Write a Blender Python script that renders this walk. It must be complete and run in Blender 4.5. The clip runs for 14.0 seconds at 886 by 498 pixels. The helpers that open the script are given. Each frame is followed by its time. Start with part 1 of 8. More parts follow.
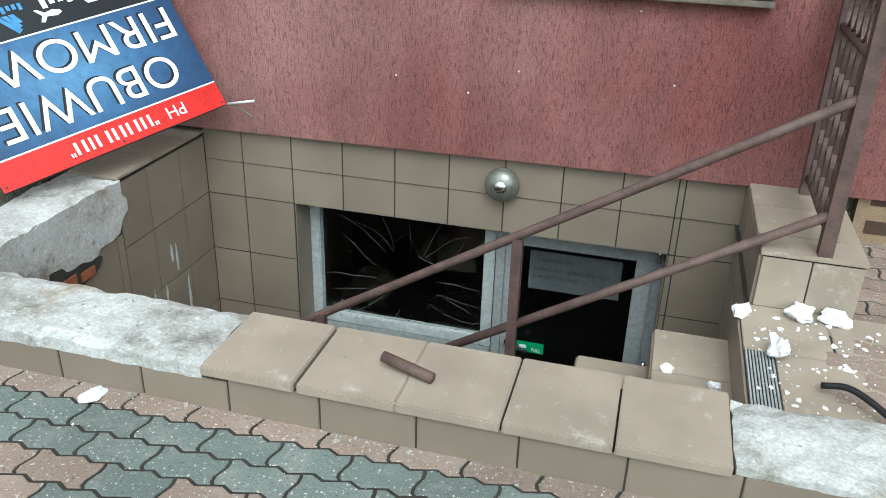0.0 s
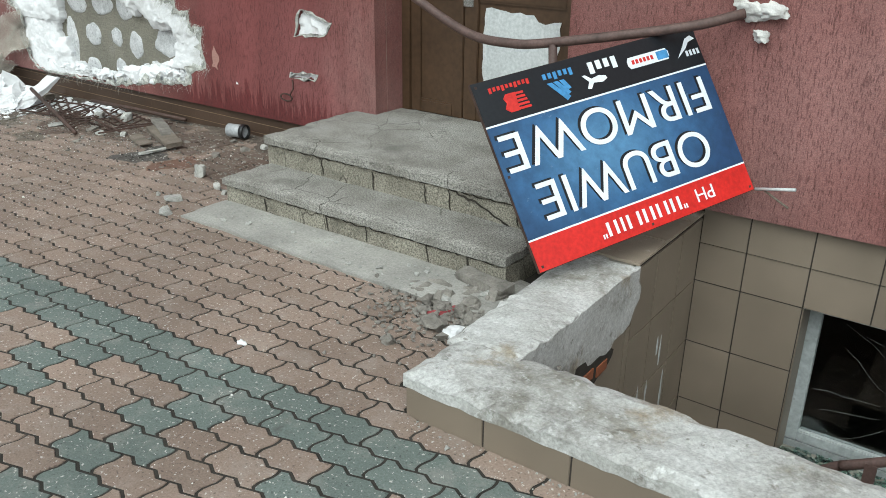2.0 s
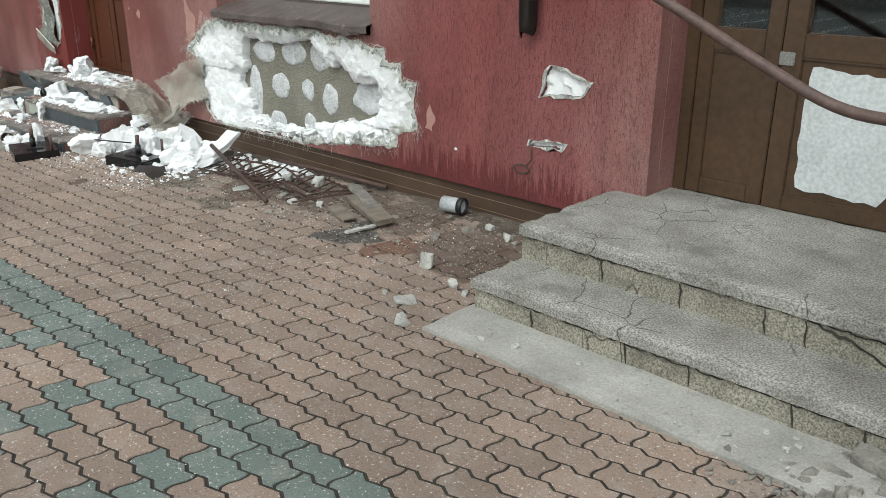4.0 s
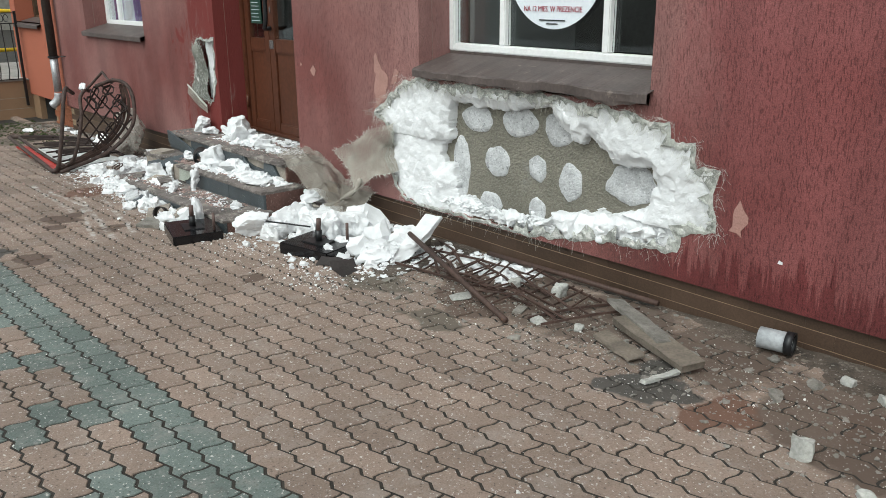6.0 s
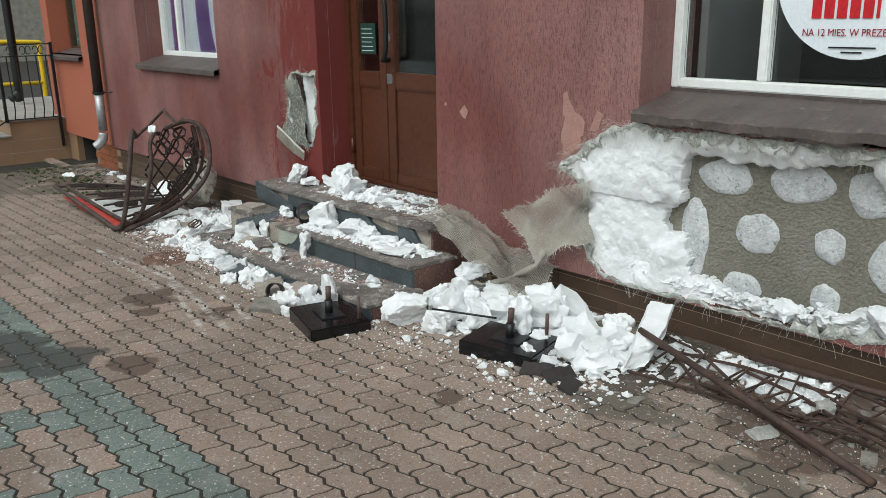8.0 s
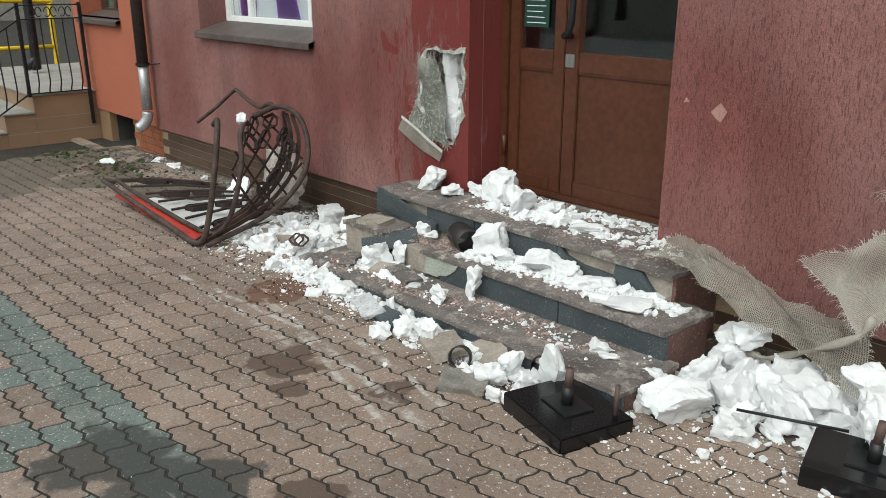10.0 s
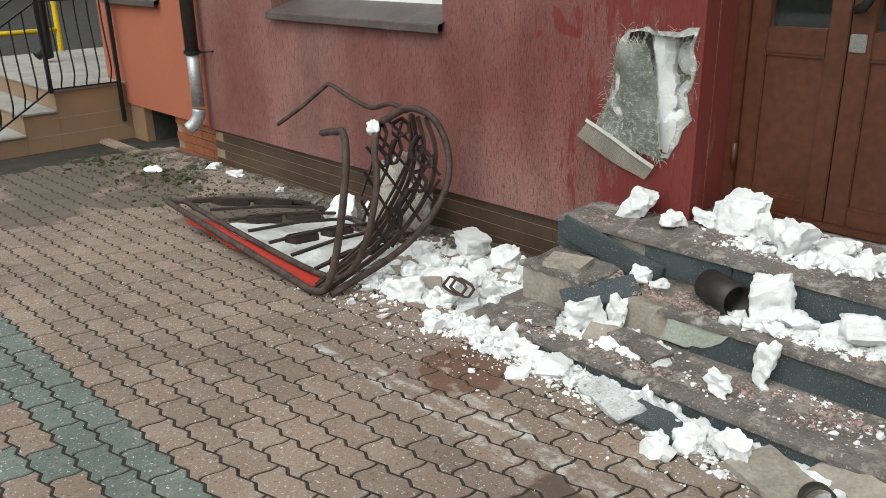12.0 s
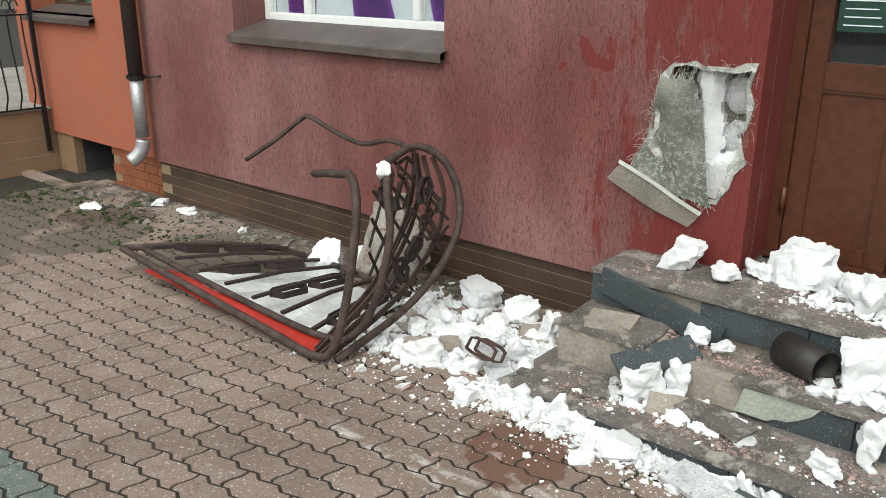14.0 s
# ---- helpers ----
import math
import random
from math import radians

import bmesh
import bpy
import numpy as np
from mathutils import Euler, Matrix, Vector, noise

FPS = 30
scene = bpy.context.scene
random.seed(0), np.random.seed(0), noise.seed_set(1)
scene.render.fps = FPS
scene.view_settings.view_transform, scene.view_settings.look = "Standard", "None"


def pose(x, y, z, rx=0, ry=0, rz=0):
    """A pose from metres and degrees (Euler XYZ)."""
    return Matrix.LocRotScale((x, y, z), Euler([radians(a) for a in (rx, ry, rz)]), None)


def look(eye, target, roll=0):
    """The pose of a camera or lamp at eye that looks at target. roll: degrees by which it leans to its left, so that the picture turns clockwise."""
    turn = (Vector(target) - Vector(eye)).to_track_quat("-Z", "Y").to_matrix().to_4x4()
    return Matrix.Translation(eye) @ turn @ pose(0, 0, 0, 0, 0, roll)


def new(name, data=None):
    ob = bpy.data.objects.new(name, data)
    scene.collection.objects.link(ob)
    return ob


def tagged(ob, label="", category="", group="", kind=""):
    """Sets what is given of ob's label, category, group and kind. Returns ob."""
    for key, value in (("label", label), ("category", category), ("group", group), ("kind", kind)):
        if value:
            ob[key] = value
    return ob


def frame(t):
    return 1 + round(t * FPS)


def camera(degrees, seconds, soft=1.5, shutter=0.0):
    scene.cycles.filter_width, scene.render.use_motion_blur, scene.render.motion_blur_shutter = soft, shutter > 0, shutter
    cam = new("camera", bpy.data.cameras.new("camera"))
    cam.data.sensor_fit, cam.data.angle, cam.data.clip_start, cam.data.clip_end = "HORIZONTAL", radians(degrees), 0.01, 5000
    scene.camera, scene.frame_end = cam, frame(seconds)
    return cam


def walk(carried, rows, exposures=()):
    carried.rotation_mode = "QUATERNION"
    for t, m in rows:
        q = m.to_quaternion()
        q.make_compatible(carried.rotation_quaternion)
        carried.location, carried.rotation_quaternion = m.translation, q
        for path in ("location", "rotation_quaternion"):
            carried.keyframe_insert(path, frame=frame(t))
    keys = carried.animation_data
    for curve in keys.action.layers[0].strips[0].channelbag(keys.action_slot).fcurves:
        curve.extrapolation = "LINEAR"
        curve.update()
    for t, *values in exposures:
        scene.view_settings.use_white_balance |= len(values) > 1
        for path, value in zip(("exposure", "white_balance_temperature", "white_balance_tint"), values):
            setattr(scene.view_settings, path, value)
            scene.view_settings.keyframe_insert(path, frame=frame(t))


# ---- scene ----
cam = camera(56.4, 14.0, soft=0.6)
METRES, EYE, TILT, LEAN, TURN = 9.4, 1.5, 0.0, 0.0, 14.5
ROWS = [
    (0.0, 0.0, 0.0, 0.0, 0.79, -25.69, -1.64),
    (0.5, -0.0285, 0.0095, -0.0014, 8.25, -25.78, -1.02),
    (1.0, -0.0538, 0.0278, -0.0016, 14.72, -26.35, -0.79),
    (1.5, -0.0833, 0.0333, -0.0019, 19.71, -24.53, -1.07),
    (2.0, -0.1178, 0.0374, -0.0018, 21.45, -23.1, -0.69),
    (2.5, -0.15, 0.0579, -0.0041, 25.63, -22.72, 0.15),
    (3.0, -0.1775, 0.0719, -0.0064, 27.61, -22.02, -0.02),
    (5.5, -0.3467, 0.1513, -0.0068, 32.52, -18.22, 0.67),
    (6.0, -0.3868, 0.1649, -0.0093, 34.92, -17.71, 0.38),
    (6.5, -0.4266, 0.1737, -0.009, 34.29, -17.15, 0.58),
    (7.0, -0.4686, 0.1894, -0.0098, 34.27, -15.39, 1.16),
    (7.5, -0.5095, 0.1986, -0.0126, 34.65, -15.51, 0.76),
    (8.0, -0.5483, 0.2053, -0.0128, 34.61, -15.86, 0.73),
    (10.5, -0.7578, 0.2716, -0.0136, 33.92, -18.6, -0.12),
    (11.0, -0.7973, 0.2884, -0.0172, 33.45, -18.47, 0.6),
    (11.5, -0.833, 0.2983, -0.0175, 33.32, -18.68, 0.61),
    (12.0, -0.869, 0.3036, -0.0171, 32.66, -20.16, 1.08),
    (12.5, -0.9015, 0.3157, -0.0187, 31.09, -20.42, 1.23),
    (13.0, -0.9242, 0.3215, -0.0173, 29.35, -20.03, 0.83),
    (13.5, -0.9329, 0.3196, -0.0168, 27.34, -19.54, 0.03),
    (14.0, -0.9347, 0.3199, -0.0168, 26.46, -18.89, -0.25),
]
walk(cam, [(t, pose(0, 0, EYE, TILT, LEAN, TURN) @ pose(METRES * x, METRES * y, METRES * z, 90 + pitch, roll, yaw)) for t, x, y, z, yaw, pitch, roll in ROWS],
     [(0.0, 0.87, 5850, -2), (0.5, 0.71, 5880, -2), (1.5, 0.46, 6020, -1), (3.0, 0.41, 6230, 0), (5.5, 0.37, 6230, 1), (7.5, 0.10, 6170, 0), (10.5, 0.29, 6380, 1), (12.5, 0.36, 6400, 1), (14.0, 0.45, 6450, 1)])

from mathutils.geometry import tessellate_polygon

# ---- light ----
world = bpy.data.worlds.new("overcast_sky")
scene.world = world
world.use_nodes = True
wn, wl = world.node_tree.nodes, world.node_tree.links
sky = wn.new("ShaderNodeTexSky")
sky.sky_type, sky.sun_disc = "NISHITA", False
sky.sun_elevation, sky.sun_rotation = radians(52), radians(162)
sky.dust_density, sky.air_density = 4.0, 1.0
grey = wn.new("ShaderNodeHueSaturation")
grey.inputs["Saturation"].default_value = 0.18
wl.new(sky.outputs[0], grey.inputs["Color"])
wl.new(grey.outputs[0], wn["Background"].inputs["Color"])
wn["Background"].inputs["Strength"].default_value = 0.16
sun = new("sun", bpy.data.lights.new("sun", "SUN"))
sun.data.energy, sun.data.angle, sun.data.color = 0.7, radians(90), (1.0, 0.985, 0.96)
sun.matrix_world = look((2, -22, 34), (-6, 3, 0))

# ---- materials ----


class Nodes:
    """A small builder for one node material."""

    def __init__(self, name, known=None):
        self.m = known or bpy.data.materials.new(name)
        self.m.use_nodes = True
        self.t = self.m.node_tree
        self.b = self.t.nodes["Principled BSDF"]
        self.pos = self.t.nodes.new("ShaderNodeNewGeometry").outputs["Position"]

    def add(self, kind, **inputs):
        n = self.t.nodes.new("ShaderNode" + kind)
        for k, v in inputs.items():
            self.put(n.inputs[k.replace("_", " ")], v)
        return n

    def put(self, socket, v):
        if isinstance(v, bpy.types.NodeSocket):
            self.t.links.new(v, socket)
        else:
            socket.default_value = v

    def noise(self, scale, detail=4, stretch=None, rough=0.55):
        v = self.pos
        if stretch:
            mp = self.add("Mapping", Vector=self.pos)
            mp.inputs["Scale"].default_value = stretch
            v = mp.outputs[0]
        return self.add("TexNoise", Vector=v, Scale=scale, Detail=detail, Roughness=rough).outputs["Fac"]

    def ramp(self, fac, *stops):
        n = self.add("ValToRGB", Fac=fac)
        e = n.color_ramp.elements
        while len(e) < len(stops):
            e.new(0.5)
        for el, (p, c) in zip(e, stops):
            el.position = p
            el.color = (*c, 1) if len(c) == 3 else c
        return n.outputs["Color"]

    def mix(self, fac, a, b, how="MIX"):
        n = self.t.nodes.new("ShaderNodeMix")
        n.data_type, n.blend_type = "RGBA", how
        for s, v in ((n.inputs[0], fac), (n.inputs[6], a), (n.inputs[7], b)):
            self.put(s, (*v, 1) if isinstance(v, tuple) and len(v) == 3 else v)
        return n.outputs[2]

    def bump(self, height, strength=0.4, dist=0.005, prev=None):
        n = self.add("Bump", Height=height, Strength=strength, Distance=dist)
        if prev:
            self.put(n.inputs["Normal"], prev)
        return n.outputs[0]

    def done(self, color, rough=0.8, normal=None, metal=0.0, spec=0.4):
        self.put(self.b.inputs["Base Color"], (*color, 1) if isinstance(color, tuple) else color)
        self.put(self.b.inputs["Roughness"], rough)
        self.b.inputs["Metallic"].default_value = metal
        self.b.inputs["Specular IOR Level"].default_value = spec
        if normal:
            self.put(self.b.inputs["Normal"], normal)
        return self.m


def shade(c, f):
    return tuple(min(1.0, v * f) for v in c)


def surface(name, c, rough=0.8, fine=60, coarse=4, spread=0.25, relief=0.3, dist=0.004, metal=0.0, spec=0.4, dirt=None, dirt_at=0.62, per_piece=0.0, grit=None, grit_scale=270):
    """A common worn surface: two scales of tone, optional stains, fine relief."""
    n = Nodes(name)
    col = n.ramp(n.noise(coarse, 5), (0.3, shade(c, 1 - spread)), (0.7, shade(c, 1 + spread)))
    f = n.noise(fine, 6)
    col = n.mix(0.5, col, n.ramp(f, (0.35, (0.35, 0.35, 0.35)), (0.65, (0.65, 0.65, 0.65))), "OVERLAY")
    if grit:
        g2 = n.noise(grit_scale, 2)
        col = n.mix(n.ramp(g2, (0.28, (0.8, 0.8, 0.8)), (0.38, (0, 0, 0))), col, shade(c, 0.35))
        col = n.mix(n.ramp(g2, (0.635, (0, 0, 0)), (0.69, (0.75, 0.75, 0.75))), col, grit)
    if per_piece:
        r1 = n.add("ObjectInfo").outputs["Random"]
        r2 = n.t.nodes.new("ShaderNodeNewGeometry").outputs["Random Per Island"]
        s = n.t.nodes.new("ShaderNodeMath")
        s.operation = "ADD"
        n.put(s.inputs[0], r1), n.put(s.inputs[1], r2)
        fr = n.t.nodes.new("ShaderNodeMath")
        fr.operation = "FRACT"
        n.put(fr.inputs[0], s.outputs[0])
        col = n.mix(1.0, col, n.ramp(fr.outputs[0], (0.0, shade((1, 1, 1), 1 - per_piece)), (1.0, (1, 1, 1))), "MULTIPLY")
    if dirt:
        col = n.mix(n.ramp(n.noise(coarse * 2.3, 7, rough=0.7), (dirt_at, (0, 0, 0)), (dirt_at + 0.1, (1, 1, 1))), col, dirt)
    return n.done(col, rough, n.bump(f, relief, dist) if relief else None, metal, spec)


def stucco(name, c1, c2):
    """Rendered insulation with short vertical grooves, dirty and faded in patches."""
    n = Nodes(name)
    col = n.ramp(n.noise(0.55, 4), (0.36, c1), (0.62, c2))
    streak = n.ramp(n.noise(1.0, 5, (5, 5, 0.9)), (0.4, (0.42, 0.42, 0.42)), (0.62, (0.58, 0.58, 0.58)))
    col = n.mix(0.7, col, streak, "OVERLAY")
    groove = n.noise(1.0, 3, (190, 190, 36), 0.6)
    col = n.mix(n.ramp(groove, (0.55, (0, 0, 0)), (0.64, (0.42, 0.42, 0.42))), col, shade(c1, 0.42))
    grain = n.noise(240, 3)
    col = n.mix(0.8, col, n.ramp(grain, (0.35, (0.32, 0.32, 0.32)), (0.7, (0.70, 0.70, 0.70))), "OVERLAY")
    speck = n.noise(1.0, 3, (200, 200, 110), 0.6)
    col = n.mix(n.ramp(speck, (0.62, (0, 0, 0)), (0.72, (0.55, 0.55, 0.55))), col, (0.40, 0.33, 0.32))
    inv = n.ramp(groove, (0.55, (1, 1, 1)), (0.72, (0, 0, 0)))
    nb = n.bump(inv, 0.7, 0.004)
    return n.done(col, 0.72, n.bump(grain, 0.4, 0.002, nb), spec=0.35)


M_STUCCO = stucco("red_stucco", (0.170, 0.056, 0.049), (0.270, 0.140, 0.128))
RICH = (0.15, 0.020, 0.017)
M_ORANGE = surface("orange_render", (0.35, 0.108, 0.062), 0.85, 140, 0.8, 0.07, 0.35, 0.002)
M_CONCRETE = surface("old_concrete", (0.25, 0.235, 0.20), 0.9, 90, 5, 0.22, 0.5, 0.004, dirt=(0.13, 0.115, 0.09))


def cracked(name, dark, pale, scale, width, stretch=None):
    """Old concrete crossed by cracks."""
    n = Nodes(name)
    base_c = n.ramp(n.noise(5, 6), (0.32, dark), (0.68, pale))
    pit_f = n.noise(140, 5)
    base_c = n.mix(0.9, base_c, n.ramp(pit_f, (0.36, (0.22, 0.22, 0.22)), (0.64, (0.78, 0.78, 0.78))), "OVERLAY")
    gr = n.noise(75, 3, rough=0.7)
    base_c = n.mix(n.ramp(gr, (0.30, (0.45, 0.45, 0.45)), (0.40, (0, 0, 0))), base_c, shade(dark, 0.45))
    base_c = n.mix(n.ramp(gr, (0.62, (0, 0, 0)), (0.70, (0.4, 0.4, 0.4))), base_c, shade(pale, 1.35))
    src = n.pos
    if stretch:
        mp = n.add("Mapping", Vector=n.pos)
        mp.inputs["Scale"].default_value = stretch
        src = mp.outputs[0]
    warp = n.mix(0.10, src, n.add("TexNoise", Vector=n.pos, Scale=6.0, Detail=4).outputs["Color"])
    vor = n.t.nodes.new("ShaderNodeTexVoronoi")
    vor.feature = "DISTANCE_TO_EDGE"
    vor.inputs["Scale"].default_value = scale
    n.put(vor.inputs["Vector"], warp)
    crack = n.ramp(vor.outputs["Distance"], (0.0, (1, 1, 1)), (width, (0, 0, 0)))
    crack = n.mix(1.0, crack, n.ramp(n.noise(2.2, 3), (0.50, (0, 0, 0)), (0.58, (1, 1, 1))), "MULTIPLY")
    base_c = n.mix(crack, base_c, (0.04, 0.034, 0.026))
    base_c = n.mix(n.ramp(n.noise(3.3, 6, (1, 1, 2)), (0.58, (0, 0, 0)), (0.70, (0.6, 0.6, 0.6))), base_c, shade(dark, 0.6))
    return n.done(base_c, 0.9, n.bump(crack, -0.8, 0.006, n.bump(gr, 0.5, 0.006, n.bump(pit_f, 0.6, 0.004))))


M_CRACKED = cracked("cracked_tread", (0.175, 0.165, 0.145), (0.285, 0.275, 0.25), 4.0, 0.014)
M_RISER = cracked("cracked_riser", (0.165, 0.15, 0.12), (0.29, 0.27, 0.22), 4.5, 0.018, (1.8, 1.8, 0.6))
M_PALECON = surface("pale_concrete", (0.30, 0.29, 0.265), 0.9, 110, 4, 0.2, 0.5, 0.003, dirt=(0.16, 0.15, 0.13), dirt_at=0.62)
n = Nodes("worn_screed")
broad = n.noise(3.6, 7, rough=0.66)
col = n.ramp(broad, (0.34, (0.20, 0.19, 0.16)), (0.45, (0.36, 0.355, 0.335)), (0.62, (0.47, 0.47, 0.455)))
chips = n.noise(26, 5, rough=0.65)
col = n.mix(n.ramp(chips, (0.58, (0, 0, 0)), (0.64, (0.6, 0.6, 0.6))), col, (0.54, 0.54, 0.53))
col = n.mix(n.ramp(n.noise(17, 6, rough=0.7), (0.62, (0, 0, 0)), (0.68, (0.7, 0.7, 0.7))), col, (0.17, 0.155, 0.13))
col = n.mix(n.ramp(n.noise(3.1, 6, rough=0.7), (0.55, (0, 0, 0)), (0.66, (0.8, 0.8, 0.8))), col, (0.24, 0.195, 0.13))
col = n.mix(n.ramp(n.noise(2.1, 7, rough=0.75), (0.56, (0, 0, 0)), (0.66, (0.75, 0.75, 0.75))), col, (0.13, 0.12, 0.10))
fine_ = n.noise(90, 6, rough=0.7)
col = n.mix(0.7, col, n.ramp(fine_, (0.35, (0.33, 0.33, 0.33)), (0.66, (0.66, 0.66, 0.66))), "OVERLAY")
M_SCREED = n.done(col, 0.92, n.bump(chips, 0.45, 0.006, n.bump(fine_, 0.5, 0.003)))
M_STAIRTILE = surface("orange_brown_tile", (0.26, 0.165, 0.10), 0.45, 120, 3, 0.12, 0.05, 0.001)
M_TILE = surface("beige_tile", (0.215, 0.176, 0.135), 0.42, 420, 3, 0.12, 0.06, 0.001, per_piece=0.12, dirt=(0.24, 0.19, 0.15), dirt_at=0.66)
# paler, more mottled copy of the beige tile for caps, treads and landing
M_TILE_TOP = surface("paler_beige_tile", (0.30, 0.25, 0.195), 0.5, 420, 5, 0.14, 0.08, 0.001, per_piece=0.10, dirt=(0.40, 0.36, 0.31), dirt_at=0.6)
# near-black soil tone that also stands for the shade inside gaps
M_CRACKDARK = surface("crack_dark", (0.035, 0.03, 0.024), 0.95, 90, 12, 0.3, 0.4, 0.002)
M_GROUT = surface("dark_grout", (0.04, 0.034, 0.029), 0.95, 120, 8, 0.2, 0.4, 0.002)
M_PLINTH = surface("brown_plinth_tile", (0.075, 0.047, 0.032), 0.45, 140, 3, 0.25, 0.08, 0.001, per_piece=0.25)
M_PLINTH_GROUT = surface("plinth_grout", (0.27, 0.195, 0.125), 0.95, 100, 6, 0.2, 0.3, 0.002)
M_REDBRICK = surface("orange_plinth_tile", (0.25, 0.085, 0.04), 0.6, 120, 4, 0.2, 0.15, 0.001, per_piece=0.2)
M_PAVE_RED = surface("red_paver", (0.255, 0.19, 0.152), 0.85, 150, 1.3, 0.22, 0.55, 0.002, per_piece=0.24, dirt=(0.085, 0.068, 0.058), dirt_at=0.66, grit=(0.60, 0.57, 0.53), grit_scale=80)
M_PAVE_GREEN = surface("green_paver", (0.138, 0.165, 0.150), 0.85, 150, 1.3, 0.18, 0.55, 0.002, per_piece=0.2, dirt=(0.06, 0.06, 0.052), dirt_at=0.66, grit=(0.60, 0.57, 0.53), grit_scale=80)


def stained(m, spots, upright_=False):
    """Wet and oily spots and pale scuffs on a paving material."""
    n = Nodes("", m)
    link = n.b.inputs["Base Color"].links[0]
    col = link.from_socket
    wob = n.mix(0.28, n.pos, n.add("TexNoise", Vector=n.pos, Scale=3.5, Detail=6).outputs["Color"], "LINEAR_LIGHT")
    if not upright_:
        # dust worn in over the pieces, and pale chips
        dust = n.ramp(n.noise(6.5, 7, rough=0.75), (0.50, (0, 0, 0)), (0.72, (0.42, 0.42, 0.42)))
        col = n.mix(dust, col, (0.34, 0.31, 0.28))
        chip = n.ramp(n.noise(48, 3, rough=0.6), (0.68, (0, 0, 0)), (0.72, (0.75, 0.75, 0.75)))
        col = n.mix(chip, col, (0.52, 0.50, 0.47))
    for x, y, r, c in spots:
        d = n.t.nodes.new("ShaderNodeVectorMath")
        d.operation = "DISTANCE"
        n.put(d.inputs[0], wob)
        d.inputs[1].default_value = (x, 3.66, y) if upright_ else (x, y, ground_level(x))
        col = n.mix(n.ramp(d.outputs["Value"], (r * 0.88, (0.85, 0.85, 0.85)), (r * 1.02, (0, 0, 0))), col, c)
    if upright_:
        # an unfaded band beside the door, and damp runs above the plinth
        sp = n.add("SeparateXYZ", Vector=n.pos)
        def shifted(socket, noise_, k):
            m2 = n.t.nodes.new("ShaderNodeMath")
            m2.operation = "MULTIPLY_ADD"
            n.put(m2.inputs[0], noise_), n.put(m2.inputs[2], socket)
            m2.inputs[1].default_value = k
            return m2.outputs[0]
        def between(v, a, b, soft_):
            mr = n.add("MapRange", Value=v, From_Min=a, From_Max=b)
            e = soft_ / (b - a)
            return n.ramp(mr.outputs[0], (0.0, (0, 0, 0)), (e, (1, 1, 1)), (1 - e, (1, 1, 1)), (1.0, (0, 0, 0)))
        runs = n.noise(1.0, 6, (14, 14, 3.0), 0.7)
        col = n.mix(between(shifted(sp.outputs["X"], runs, 2.4), -9.64, -8.73, 0.16), col, n.mix(0.16, RICH, col))
        drips = n.noise(1.0, 6, (30, 30, 1.6), 0.7)
        low_ = n.mix(1.0, between(shifted(sp.outputs["Z"], drips, 0.75), -0.2, 0.66, 0.05), between(sp.outputs["X"], -6.4, -2.9, 0.4), "MULTIPLY")
        col = n.mix(n.mix(0.8, (0, 0, 0), low_), col, n.mix(1.0, col, (0.52, 0.28, 0.30), "MULTIPLY"))
        # damp render beside the torn insulation
        blot = n.noise(1.0, 6, (5, 5, 2.2), 0.7)
        wet_ = between(shifted(sp.outputs["X"], blot, 0.9), -5.75, -3.75, 0.5)
        col = n.mix(wet_, col, n.mix(1.0, col, (0.82, 0.55, 0.58), "MULTIPLY"))
        n.put(n.b.inputs["Base Color"], col)
        return
    for x0, y0, x1, y1, w in SCUFFS:
        t = Vector((x1 - x0, y1 - y0, 0))
        ln = t.length
        t.normalize()
        rel = n.t.nodes.new("ShaderNodeVectorMath")
        rel.operation = "SUBTRACT"
        n.put(rel.inputs[0], n.mix(0.025, n.pos, n.add("TexNoise", Vector=n.pos, Scale=5.0, Detail=3).outputs["Color"], "LINEAR_LIGHT"))
        rel.inputs[1].default_value = (x0, y0, 0)
        fac = None
        for axis, lo, hi in (((-t.y, t.x, 0), -w, w), ((t.x, t.y, 0), 0.0, ln)):
            d = n.t.nodes.new("ShaderNodeVectorMath")
            d.operation = "DOT_PRODUCT"
            n.put(d.inputs[0], rel.outputs[0])
            d.inputs[1].default_value = axis
            mr = n.add("MapRange", Value=d.outputs["Value"], From_Min=lo - w, From_Max=hi + w)
            span = hi - lo + 2 * w
            f = n.ramp(mr.outputs[0], (0.0, (0, 0, 0)), (w / span, (1, 1, 1)), (1 - w / span, (1, 1, 1)), (1.0, (0, 0, 0)))
            fac = f if fac is None else n.mix(1.0, fac, f, "MULTIPLY")
        fac = n.mix(1.0, fac, n.ramp(n.noise(14, 5, rough=0.7), (0.42, (0, 0, 0)), (0.62, (0.8, 0.8, 0.8))), "MULTIPLY")
        col = n.mix(fac, col, (0.50, 0.48, 0.45))
    scuff = n.ramp(n.noise(1.0, 5, (2.5, 11, 4), 0.7), (0.66, (0, 0, 0)), (0.76, (0.45, 0.45, 0.45)))
    col = n.mix(scuff, col, (0.40, 0.385, 0.36))
    n.put(n.b.inputs["Base Color"], col)


